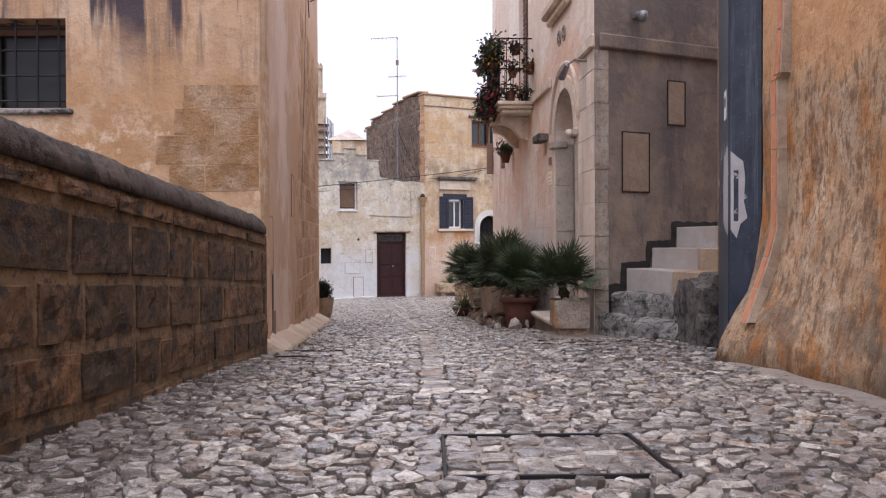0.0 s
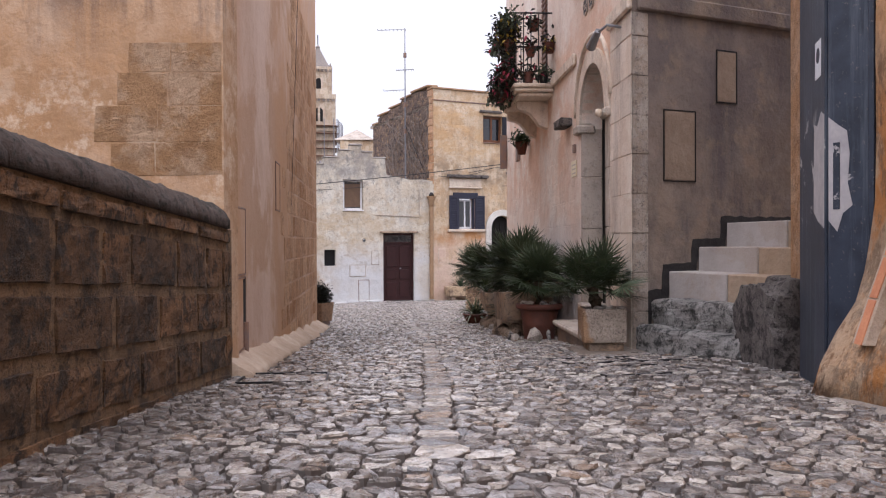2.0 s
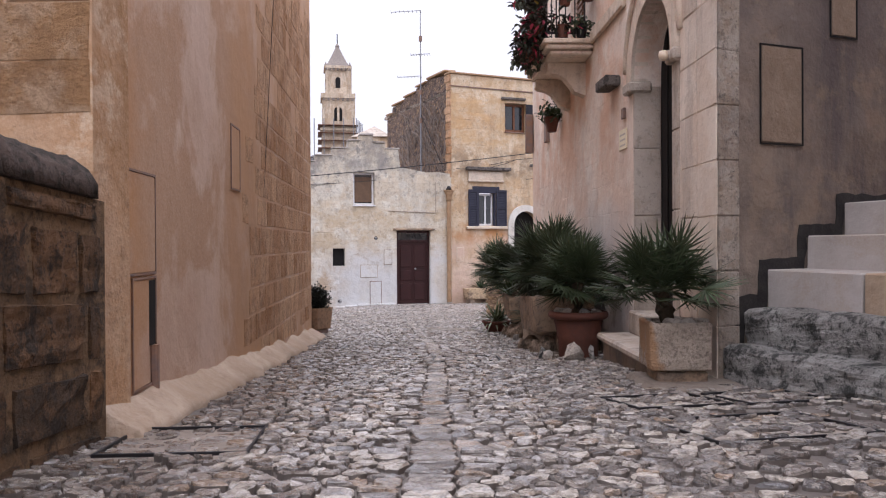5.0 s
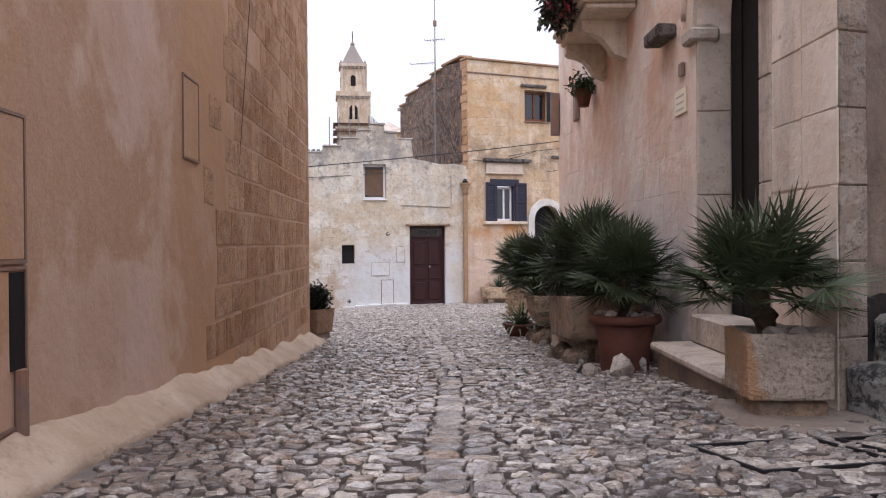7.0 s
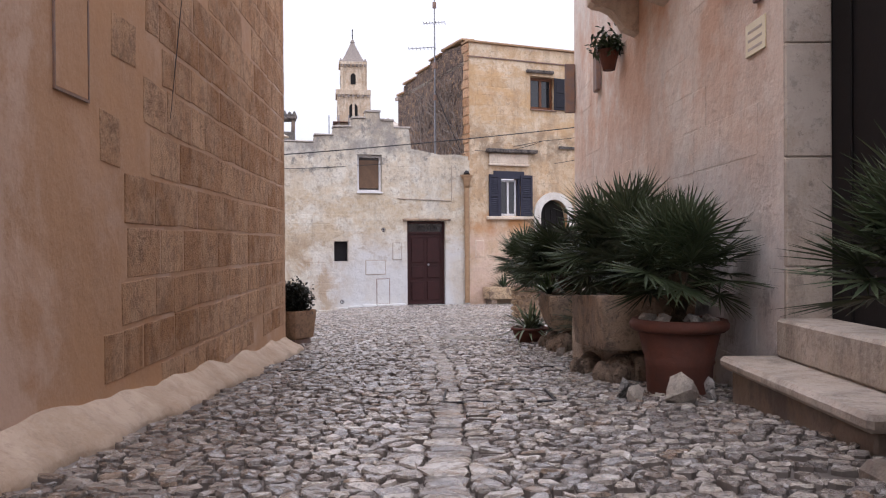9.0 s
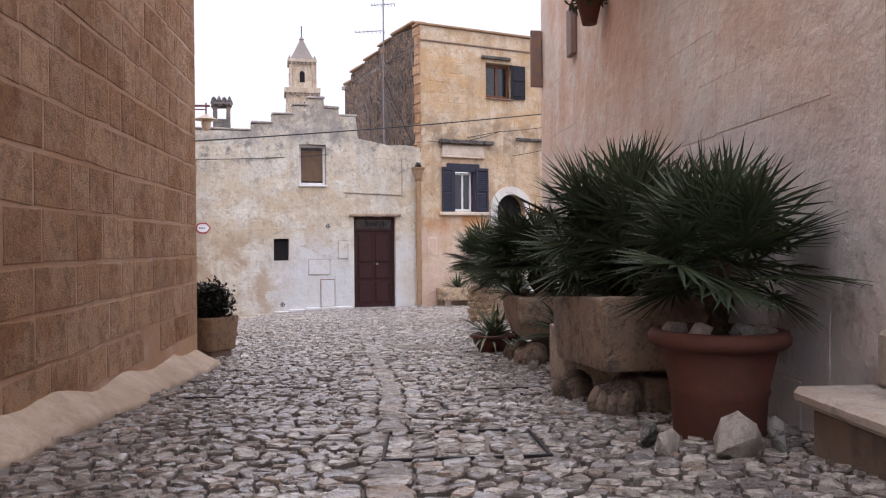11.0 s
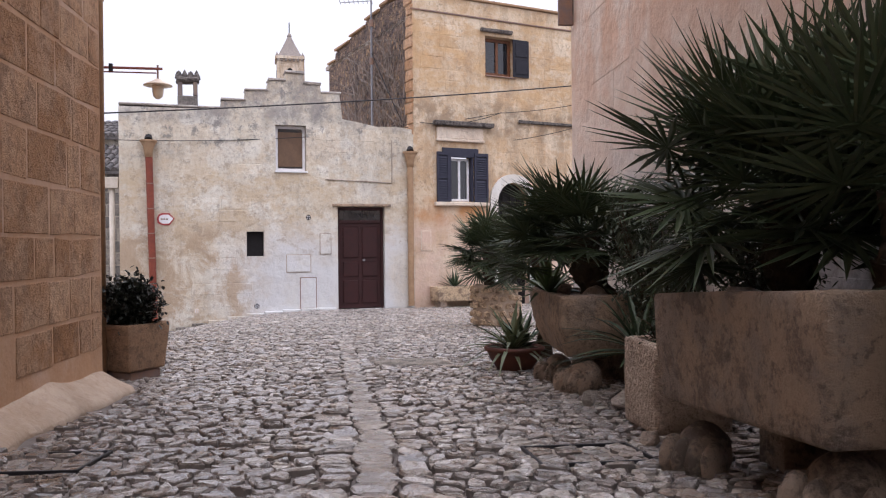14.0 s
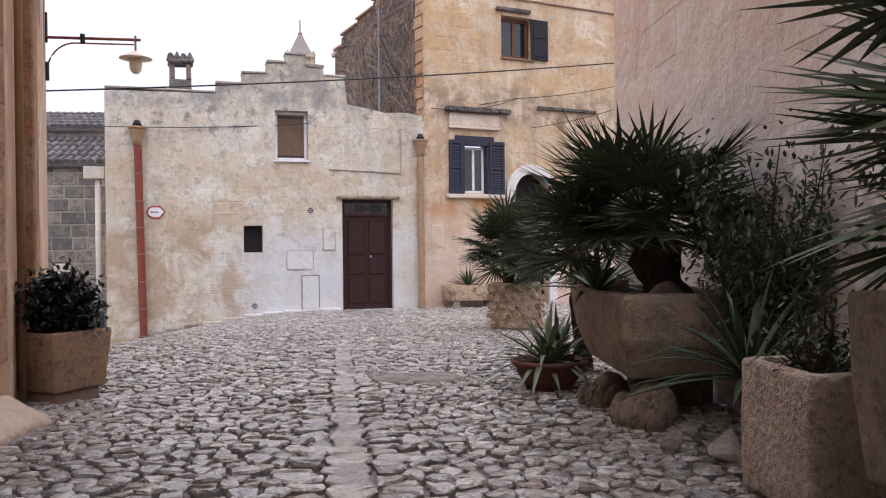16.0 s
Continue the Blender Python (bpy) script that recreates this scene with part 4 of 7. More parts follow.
part("string_course", boxed(RIGHT, -0.05, 0.72, 2.655, 2.80, 0.0, 0.05, bevel=0.016), M_CREAM, right_house, "moulded string course")
part("string_course", boxed(RIGHT, 2.22, 3.6, 2.655, 2.80, 0.002, 0.05, bevel=0.016), M_CREAM, right_house, "moulded string course")
part("string_course", boxed(SIDE, 0.052, 3.4, 2.66, 2.82, 0.0, 0.05, bevel=0.016), M_SIDE, right_house, "stained string course with shade in its colour")
bm = arch_ring(RIGHT, 0.86, 1.97, 1.90, 1.93, 0.16, -0.12, 0.03)
part("arch_surround", bm, M_CREAM, right_house, "pale stone arch ring")
bm = bmesh.new()
ring = [(1.435 + 0.78 * math.cos(math.pi * i / 20), 2.02 + 0.78 * math.sin(math.pi * i / 20)) for i in range(21)]
tube(bm, [RIGHT.at(u, z, 0.014) for u, z in ring], 0.026, 8)
part("hood_mould", bm, M_CREAM, right_house, "round hood mould over the arch", True)
for a, b in ((0.70, 0.858), (1.95, 1.985)):
    z = -0.5
    for k, h in enumerate((0.62, 0.58, 0.6, 0.56)):
        part("jamb_stone", boxed(RIGHT, a, b, z + 0.003, z + h - 0.003, -0.15 if a < 1 else -0.236, 0.016 if a < 1 else 0.006, bevel=0.006), M_GREYSTONE, right_house)
        z += h
    part("impost", boxed(RIGHT, a - 0.03, b + (0.03 if a < 1 else 0.16), 1.80, 1.90, -0.15, 0.065, bevel=0.018), M_GREYSTONE, right_house, "moulded impost")
# Near-black leaf and battens stand for the unlit inside of the doorway.
inner = thing("arched_entrance_door", RIGHT.at(1.4, -0.3, -0.3), "near-black door leaf for the dark of the open doorway", "door")
part("leaf", slab(RIGHT, arch_loop(0.87, 1.96, -0.5, 1.93), (), -0.32, -0.24), M_DARKWOOD, inner)
part("frame_post", boxed(RIGHT, 0.872, 0.93, -0.15, 1.93, -0.238, -0.19, bevel=0.006), M_BROWNWOOD, inner, "brown wooden frame post")
for u in (1.1, 1.42, 1.74):
    part("batten", boxed(RIGHT, u, u + 0.04, -0.3, 2.3, -0.238, -0.225, bevel=0.006), M_DARKWOOD, inner)
step = thing("door_step", RIGHT.at(2.2, -0.5, 0.3), "worn cream stone slab before the arched doorway", "step")
part("tread", boxed(RIGHT, 0.55, 2.02, -0.42, -0.355, 0.002, 0.34, bevel=0.02, wob=0.004), M_GREYSTONE, step)
# The riser's shade is put in by using the dark side-wall plaster.
part("riser", boxed(RIGHT, 0.6, 1.97, -0.75, -0.423, 0.002, 0.29, bevel=0.012), M_SIDE, step)
part("threshold", boxed(RIGHT, 0.87, 1.96, -0.353, -0.15, -0.235, 0.06, bevel=0.015), M_GREYSTONE, step)
for f, u0, u1, z0, z1 in ((SIDE, 0.36, 0.74, 1.11, 1.78), (SIDE, 0.99, 1.25, 1.88, 2.39)):
    cab = thing("wall_hatch", f.at(u0, z0), "plastered wall hatch with thin black rim", "hatch", "hatches on the side wall")
    part("rim", slab(f, rect(u0, u1, z0, z1), [rect(u0 + 0.008, u1 - 0.008, z0 + 0.008, z1 - 0.008)], 0.002, 0.010), M_IRON, cab, "thin black rim")
    part("flap", boxed(f, u0 + 0.016, u1 - 0.016, z0 + 0.016, z1 - 0.016, 0.003, 0.009, bevel=0.002), M_HATCH, cab)
tar = [(0.02, -0.46), (0.02, -0.11), (0.15, -0.10), (0.16, 0.10), (0.335, 0.11), (0.345, 0.345), (0.69, 0.355), (0.695, 0.57), (1.04, 0.58), (1.045, 0.79), (2.1, 0.79), (2.11, 1.02), (3.3, 1.02), (3.3, 0.60), (1.12, 0.70), (1.1, 0.5), (0.77, 0.48), (0.75, 0.28), (0.42, 0.26), (0.41, 0.0), (0.24, -0.02), (0.22, -0.2), (0.12, -0.46)]
ragged = []
for (u, z), (u2, z2) in zip(tar, tar[1:] + tar[:1]):
    n = max(1, round(math.hypot(u2 - u, z2 - z) / 0.06))
    ragged += [(u + (u2 - u) * k / n + random.uniform(-0.009, 0.009), z + (z2 - z) * k / n + random.uniform(-0.009, 0.009)) for k in range(n)]
part("black_band", slab(SIDE, ragged, (), 0.003, 0.009), M_BLACKPAINT, right_house, "black painted band above the steps")

# ---- steps between the houses ----
steps = thing("stone_steps", SIDE.at(0.6, -0.4, 0.7), "flight of old stone steps, lower ones rough and dark", "steps")
for u, z0, z1, far in ((0.41, -0.1, 0.275, 1.0), (0.76, 0.1, 0.50, 1.0), (1.11, 0.3, 0.73, 1.3), (2.2, 0.5, 0.95, 1.1)):
    for o0, o1, mat, low in ((0.012, 0.74, M_STEP, 0.0), (0.745, 1.9, M_OCHRESTEP, 0.006)):
        bm = boxed(SIDE, u + low, u + far, z0, z1 - low, o0, o1, bevel=0.008, wob=0.005)
        part("step_stone", bm, mat, steps, "ochre stone" if low else "worn cream stone")


def rough_step(u0, u1, z0, z1, o1, seed):
    """A worn step cut from rock: hollowed tread, lumpy riser, rounded broken edge."""
    bm = bmesh.new()
    block(bm, SIDE, u0, u1, z0, z1, 0.012, o1, bevel=0.03)
    bmesh.ops.triangulate(bm, faces=[f for f in bm.faces if len(f.verts) > 4])
    for _ in range(2):
        bmesh.ops.subdivide_edges(bm, edges=[e for e in bm.edges if e.calc_length() > 0.05], cuts=3, use_grid_fill=True)
    out = Vector((*SIDE.d, 0))
    for v in bm.verts:
        q = v.co + Vector((seed, 0, 0))
        k = 0.035 * noise.noise(q * 3.2) + 0.03 * noise.noise(q * 8) + 0.022 * noise.noise(q * 19)
        riser = 1.0 if (v.co - SIDE.at(u0, 0)).to_2d().dot(SIDE.d) < 0.06 else 0.35
        v.co += out * k * riser + Vector((0, 0, 1)) * (0.022 * noise.noise(q * 4.5) + 0.012 * noise.noise(q * 14))
    return bm


part("rough_step", rough_step(0.02, 1.0, -0.6, -0.2, 1.75, 2.0), M_STEPROCK, steps, "rough pale step cut from rock")
part("rough_step", rough_step(0.20, 1.0, -0.4, 0.03, 1.75, 9.0), M_STEPROCK, steps, "rough pale step cut from rock")

# ---- the ochre house behind the parapet ----
left_house = thing("ochre_house", (-2.5, 9, -0.4), "tall ochre plastered house with bare stone blocks", "house")
part("front_wall", slab(FRONT, rect(0, 5.5, -1.5, 6.1), [rect(1.6, 3.0, 1.70, 2.44)], -0.34), M_LEFT_FRONT, left_house, "stained ochre front wall")
part("side_wall", slab(LEFT, rect(0.343, 8.29, -1.8, 6.1), (), -0.33), M_LEFT, left_house, "pink-ochre plastered side wall")
part("back_wall", slab(BACK, rect(0.0, 6.47, -2.2, 6.1), (), -0.3), M_LEFT_FRONT, left_house)
part("roof", boxed(FRONT, 1.2, 5.5, 5.9, 6.0, -8, -0.345), M_GREYSTONE, left_house)
part("window_sill", boxed(FRONT, 1.54, 3.1, 1.645, 1.69, -0.2, 0.04, bevel=0.012, wob=0.004), M_STEPROCK, left_house, "grey stone sill")
barred = thing("barred_window", FRONT.at(2.2, 1.7, -0.2), "dark window behind a black iron grille", "window")
part("pane", boxed(FRONT, 1.62, 2.98, 1.72, 2.42, -0.26, -0.25), M_DARKGLASS, barred)
part("frame_head", boxed(FRONT, 1.62, 2.98, 2.35, 2.43, -0.24, -0.2), M_BROWNWOOD, barred, "brown wooden head")
part("frame_bar", boxed(FRONT, 2.25, 2.32, 1.71, 2.345, -0.245, -0.21), M_DARKWOOD, barred)
for k in range(8):
    part("upright", rod([FRONT.at(1.68 + 0.18 * k, 1.69, -0.05), FRONT.at(1.68 + 0.18 * k, 2.44, -0.05)], 0.009, 6), M_IRON, barred)
for z in (1.77, 1.98, 2.19, 2.37):
    part("crossbar", rod([FRONT.at(1.605, z, -0.065), FRONT.at(2.995, z, -0.065)], 0.009, 6), M_IRON, barred)
for u0, u1, z0, z1, cover in ((2.70, 3.04, 0.88, 1.38, 0), (0.35, 0.82, 0.31, 0.82, 0), (0.45, 0.82, -0.25, 0.30, 1)):
    cab = thing("wall_hatch", LEFT.at(u0, z0), "plastered wall hatch with rusty rim" if not cover else "open wall niche with brown pipe", "hatch", "hatches on the ochre wall")
    part("rim", slab(LEFT, rect(u0, u1, z0, z1), [rect(u0 + 0.012, u1 - 0.012, z0 + 0.012, z1 - 0.012)], 0.002, 0.010), M_RUST, cab, "thin rusty rim")
    part("flap", boxed(LEFT, u0 + 0.014, u1 - (0.014 if not cover else 0.12), z0 + 0.014, z1 - 0.014, 0.002, 0.007, bevel=0.002), M_LEFT, cab)
    if cover:
        # Flat black plate in place of a slot's dark inside.
        part("niche", boxed(LEFT, u1 - 0.115, u1 - 0.014, z0 + 0.2, z1 - 0.02, 0.003, 0.006), M_DARKWOOD, cab, "flat black plate for the dark of a slot")
        part("pipe", rod([LEFT.at(u1 - 0.06, z0 - 0.12, 0.012), LEFT.at(u1 - 0.06, z0 + 0.2, 0.012)], 0.026, 10), M_RUST, cab, "brown pipe")

# fillet of cement along the foot of the ochre house
bm = bmesh.new()
rows = []
for i in range(140):
    u = 0.0 + 8.27 * i / 139
    g = ground_z(*LEFT.at(u, 0)[:2])
    w = 0.20 + 0.07 * noise.noise((u * 2, 0, 1)) + 0.03 * noise.noise((u * 5, 3, 1))
    h = 0.13 + 0.05 * noise.noise((u * 1.7, 5, 2)) + 0.012 * noise.noise((u * 6, 5, 2))
    rows.append([bm.verts.new(LEFT.at(u, g + z, o)) for z, o in ((h, -0.01), (h * 0.96, 0.012), (h * 0.55, w * 0.45), (h * 0.2, w * 0.88), (-0.05, w + 0.02), (-0.05, -0.01))])
for a, b in zip(rows, rows[1:]):
    for k in range(6):
        bm.faces.new((a[k], a[(k + 1) % 6], b[(k + 1) % 6], b[k]))
bm.faces.new(rows[0])
bm.faces.new(rows[-1][::-1])
part("cement_fillet", bm, M_FILLET, left_house, "cream cement fillet at the foot", True)
# pilaster and pipe on the far side of the corner
part("pilaster", boxed(BACK, 1.1, 1.75, -1.3, 2.1, 0.002, 0.08, bevel=0.012), M_ASHLAR, left_house, "pale stone door surround")
part("pilaster_head", boxed(BACK, 1.05, 1.8, 2.1, 2.28, 0.003, 0.12, bevel=0.02), M_ASHLAR, left_house)
single("drain_pipe", rod([BACK.at(0.55, -1.0, 0.03), BACK.at(0.55, 5.9, 0.03)], 0.022, 10), M_TANPIPE, "brown drainpipe beside the stone pilaster", "downpipe", smooth=True)

# ---- the orange house, its metal gate post and the rock at its foot ----
def orange_out(u, z):
    """How far the orange wall stands out of its plane."""
    k = max(0.0, (ground_z(*ORANGE.at(u, 0)[:2]) + 0.8 - z) / 0.16)
    near = float(np.interp(u, (0, 0.3, 0.7, 1.4), (1, 0.8, 0.3, 0.12)))
    return (0.03 + 0.02 * k + 0.20 * near * min(1, max(0, k - 1.2) / 3.2)) * float(np.interp(k, (0, 0.3), (0.3, 1)))


orange_house = thing("orange_house", (3, 2, 0), "orange plastered house with flared weathered foot", "house")
bm = bmesh.new()
rows = []
for i in range(121):
    u = 10.4 * (i / 120) ** 1.6
    g = ground_z(*ORANGE.at(u, 0)[:2])
    bulge = 0.03 + 0.02 * noise.noise((u * 1.5, 0, 4))
    prof = [(5.2, 0.0)] + [(g + 3.2 - 0.2 * k, 0.0 + 0.012 * noise.noise((u * 2, k * 0.5, 7))) for k in range(12)]
    prof += [(g + 0.8 - 0.16 * k, bulge + 0.02 * k + (0.20 * float(np.interp(u, (0, 0.3, 0.7, 1.4), (1, 0.8, 0.3, 0.12)))) * min(1, max(0, k - 1.2) / 3.2) + 0.03 * noise.noise((u * 3, k * 0.7, 7)) + 0.014 * noise.noise((u * 9, k * 1.9, 3))) for k in range(6)]
    rows.append([bm.verts.new(ORANGE.at(u, z, o)) for z, o in prof] + [bm.verts.new(ORANGE.at(u, g - 0.3, -0.4)), bm.verts.new(ORANGE.at(u, 5.2, -0.4))])
for a, b in zip(rows, rows[1:]):
    for k in range(len(a)):
        bm.faces.new((a[k], a[(k + 1) % len(a)], b[(k + 1) % len(a)], b[k]))
bm.faces.new(rows[0])
bm.faces.new(rows[-1][::-1])
part("wall", bm, M_ORANGE, orange_house, "", True)
part("corner_wall", slab(PILLAR, rect(0, 1.6, -0.8, 5.2), (), -0.4), M_ASHLAR, orange_house, "bare tan stone corner")
part("return_wall", slab(Face((2.47, 7.03), (7, 8.4), 1), rect(0, 4.7, -0.8, 5.2), (), -0.4), M_ASHLAR, orange_house)
part("roof", boxed(ORANGE, 0, 10.3, 5.0, 5.1, -4, -0.405), M_GREYSTONE, orange_house)
strip = [(0.315, 0.05), (0.275, 0.27), (0.30, 0.476), (0.34, 0.664), (0.345, 0.83), (0.347, 1.166), (0.331, 1.613), (0.383, 1.638), (0.428, 1.917), (0.45, 2.4), (0.47, 3.0), (0.50, 3.7)]
strip = [(u, z, orange_out(u, z) + 0.03) for u, z in strip]
clay = thing("clay_strip", ORANGE.at(0.4, 0), "line of thin terracotta tiles let into orange plaster", "tile strip")
for (u, z, o), (u2, z2, o2) in zip(strip, strip[1:]):
    n = max(1, round((z2 - z) / 0.2))
    for k in range(n):
        f, g = (k + 0.02) / n, (k + 0.97) / n
        a, b = ORANGE.at(u + (u2 - u) * f, z + (z2 - z) * f, o + (o2 - o) * f + 0.004), ORANGE.at(u + (u2 - u) * g, z + (z2 - z) * g, o + (o2 - o) * g + 0.004)
        across = Vector((*ORANGE.d, 0)) * 0.034
        outward = Vector((*ORANGE.n, 0)) * 0.02
        bm = bmesh.new()
        vs = [bm.verts.new(p + s * across + w * outward) for w in (-2, 1) for p in (a, b) for s in (-1, 1)]
        for q in ((0, 1, 3, 2), (4, 6, 7, 5), (0, 4, 5, 1), (2, 3, 7, 6), (0, 2, 6, 4), (1, 5, 7, 3)):
            bm.faces.new([vs[i] for i in q])
        part("tile", bm, M_TERRACOTTA_TILE, clay)
        bed = bmesh.new()
        vs = [bed.verts.new(p + t * across * 1.75 + w * outward) for w in (-3, 0.72) for p in (a, b + (b - a) * 0.05) for t in (-1, 1)]
        for q in ((0, 1, 3, 2), (4, 6, 7, 5), (0, 4, 5, 1), (2, 3, 7, 6), (0, 2, 6, 4), (1, 5, 7, 3)):
            bed.faces.new([vs[i] for i in q])
        part("bedding", bed, M_FILLET, clay, "pale mortar bedding")
GATE = Face((2.24, 6.38), (2.05, 5.60), -1)
GATE2 = Face((2.05, 5.60), (2.21, 5.41), -1)
gate = thing("metal_gate_post", (2.15, 5.8, -0.35), "slate-blue painted sheet metal gate post with scraped patches", "gate post")
part("leaf", boxed(GATE, 0.0, 0.36, -0.6, 4.5, -0.06, 0.0, bevel=0.004), M_BLUEMETAL, gate)
part("leaf", boxed(GATE, 0.40, 0.778, -0.6, 4.5, -0.06, 0.012, bevel=0.004), M_BLUEMETAL, gate)
part("seam", boxed(GATE, 0.362, 0.398, -0.6, 4.5, -0.06, -0.015), M_IRON, gate)
part("return_leaf", boxed(GATE2, 0.0, 0.24, -0.6, 4.5, -0.05, 0.0, bevel=0.004), M_BLUEMETAL, gate)
part("edge_strip", boxed(GATE2, 0.215, 0.245, -0.6, 4.5, 0.001, 0.02, bevel=0.003), M_BLUEMETAL, gate)
part("scraped_patch", slab(GATE, [(0.50, 0.72), (0.62, 0.66), (0.77, 0.62), (0.775, 1.24), (0.7, 1.27), (0.6, 1.2), (0.52, 1.22)], (), 0.0125, 0.0145), M_BAREMETAL, gate, "scraped bare patch")
part("scraped_patch", slab(GATE2, [(0.004, 0.66), (0.05, 0.6), (0.08, 0.7), (0.13, 0.74), (0.105, 0.86), (0.115, 1.02), (0.10, 1.14), (0.06, 1.17), (0.004, 1.22)], (), 0.001, 0.003), M_BAREMETAL, gate, "scraped bare patch")
part("lock_plate", boxed(GATE2, 0.03, 0.065, 0.72, 1.08, 0.0035, 0.009, bevel=0.002), M_BLUEMETAL, gate, "narrow lock plate")
for z, h, m in ((1.47, 0.21, M_WHITEPAINT), (2.62, 0.16, M_REDPAINT), (2.80, 0.1, M_WHITEPAINT)):
    st = part("sticker", boxed(GATE, 0.55, 0.70, z, z + h, 0.0135, 0.0155), m, gate, "small sticker")
    part("printed_mark", rod([GATE.at(0.625, z + h * 0.6, 0.0156), GATE.at(0.625, z + h * 0.6, 0.0166)], 0.045, 12), M_SHUTTER, st)
single("boulder", lump(2.52, 7.02, -0.15, 0.44, 0.50, 0.56, 3.3, 0.42, 5), M_ROCK, "dark weathered boulder beside the gate post", "boulder")

# cement gutters at the foot of the walls
for name, label, run in (("gutter", "pale cement strip at the orange wall's foot", [(2.08 - 0.002 * k, 0.6 + 0.16 * k, -1) for k in range(31)]),):
    bm = bmesh.new()
    rows = []
    for x, y, side in run:
        w = (0.08 if side > 0 else 0.20) + 0.09 * noise.noise((y * 1.3, side * 3.0, 0)) + 0.05 * noise.noise((y * 5, side * 3.0, 1))
        rows.append([bm.verts.new((x + side * o, y, ground_z(x, y) + z)) for o, z in ((-0.25, 0.03), (0.0, 0.026), (w * 0.6, 0.014 + 0.006 * noise.noise((y * 4, 2, side))), (w, -0.045), (-0.25, -0.045))])
    for a, b in zip(rows, rows[1:]):
        for k in range(5):
            bm.faces.new((a[k], a[(k + 1) % 5], b[(k + 1) % 5], b[k]))
    bm.faces.new(rows[0])
    bm.faces.new(rows[-1][::-1])
    single(name, bm, M_CEMENT, label, "gutter", kind="structure", smooth=True)

# ---- planters ----


def hollow_box(x, y, zb, zt, lx, ly, turn, rim=0.06, taper=1.0, wob=0.012, cuts=3, lift=0.0, band=0.0):
    """A stone trough: sloping sides, thick rim, hollow inside, worn all over."""
    bm = bmesh.new()
    c, s = math.cos(radians(turn)), math.sin(radians(turn))

    def ring(k, kx, z):
        out = []
        for a, b in ((-1, -1), (1, -1), (1, 1), (-1, 1)):
            px, py = a * lx / 2 * kx, b * ly / 2 * k
            out.append(bm.verts.new((x + c * px - s * py, y + s * px + c * py, z + lift * a)))
        return out

    ki, kj = 1 - 2 * rim / ly, 1 - 2 * rim / lx
    rings = [ring(taper, taper, zb)] + ([ring(0.95, 0.97, zt - band)] if band else []) + [ring(1, 1, zt), ring(ki, kj, zt), ring(ki, kj, zt - 0.09)]
    bm.faces.new(rings[0][::-1])
    for a, b in zip(rings, rings[1:]):
        for k in range(4):
            bm.faces.new((a[k], a[(k + 1) % 4], b[(k + 1) % 4], b[k]))
    bm.faces.new(rings[-1])
    bmesh.ops.recalc_face_normals(bm, faces=bm.faces)
    outer = [e for e in bm.edges if e.verts[0] not in rings[-1] and e.verts[1] not in rings[-1]]
    bmesh.ops.bevel(bm, geom=outer, offset=0.016, segments=2, affect="EDGES", profile=0.6)
    bmesh.ops.triangulate(bm, faces=[f for f in bm.faces if len(f.verts) > 4])
    bmesh.ops.subdivide_edges(bm, edges=[e for e in bm.edges if e.calc_length() > 0.14], cuts=cuts, use_grid_fill=True)
    for v in bm.verts:
        v.co += Vector((noise.noise(v.co * 4 + Vector((x, 0, 0))), noise.noise(v.co * 4 + Vector((0, y, 7))), 0.6 * noise.noise(v.co * 5 + Vector((3, 0, 0))))) * wob * 1.6
        v.co += Vector((noise.noise(v.co * 17), noise.noise(v.co * 17 + Vector((9, 0, 0))), noise.noise(v.co * 17 + Vector((0, 9, 0))))) * wob * 0.5
    return bm


def soil(x, y, z, lx, ly, turn, parent):
    part("soil", free_box(x, y, z - 0.05, lx, ly, 0.045, turn), M_SOIL, parent, "dark soil")


def paw(x, y, z, size, turn):
    """A carved lion's paw of three tall rounded toes."""
    bm = bmesh.new()
    c, s = math.cos(radians(turn)), math.sin(radians(turn))
    shapes = [((k - 1.5) * 0.40, 0.30 - 0.08 * abs(k - 1.5), 0.42, 0.23, 0.55, 0.78, 40 + k) for k in range(4)] + [(0.0, -0.35, 0.6, 0.72, 0.7, 1.0, 51)]
    for a, b, h, lx, ly, lz, seed in shapes:
        one = bmesh.new()
        bmesh.ops.create_icosphere(one, subdivisions=3, radius=1)
        for v in one.verts:
            q = v.co * (1 + 0.08 * noise.noise(v.co * 2 + Vector((seed, 0, 0))))
            px, py = (a + q.x * lx) * size, (b + q.y * ly) * size
            v.co = Vector((x + c * px - s * py, y + s * px + c * py, z + max(-0.02, (h + q.z * lz * 0.75)) * size))
        me = bpy.data.meshes.new("toe")
        one.to_mesh(me)
        one.free()
        bm.from_mesh(me)
        bpy.data.meshes.remove(me)
    return bm


# big tufa trough on carved paws
big = thing("stone_trough", (0.95, 12.0, -0.7), "large worn brown stone trough on carved paw feet", "planter", "stone troughs along the wall")
part("basin", hollow_box(0.955, 12.03, -0.505, -0.13, 1.1, 0.64, 95.2, 0.075, 0.93, 0.014, 3, -0.036), M_TROUGH, big, "", True)
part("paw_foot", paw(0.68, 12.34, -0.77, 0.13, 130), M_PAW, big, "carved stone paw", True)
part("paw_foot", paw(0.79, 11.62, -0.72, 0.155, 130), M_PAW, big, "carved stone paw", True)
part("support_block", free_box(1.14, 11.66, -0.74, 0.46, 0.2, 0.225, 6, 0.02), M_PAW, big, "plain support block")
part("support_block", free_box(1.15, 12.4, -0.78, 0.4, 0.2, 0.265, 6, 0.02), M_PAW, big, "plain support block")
soil(0.955, 12.03, -0.2, 0.92, 0.46, 95.2, big)
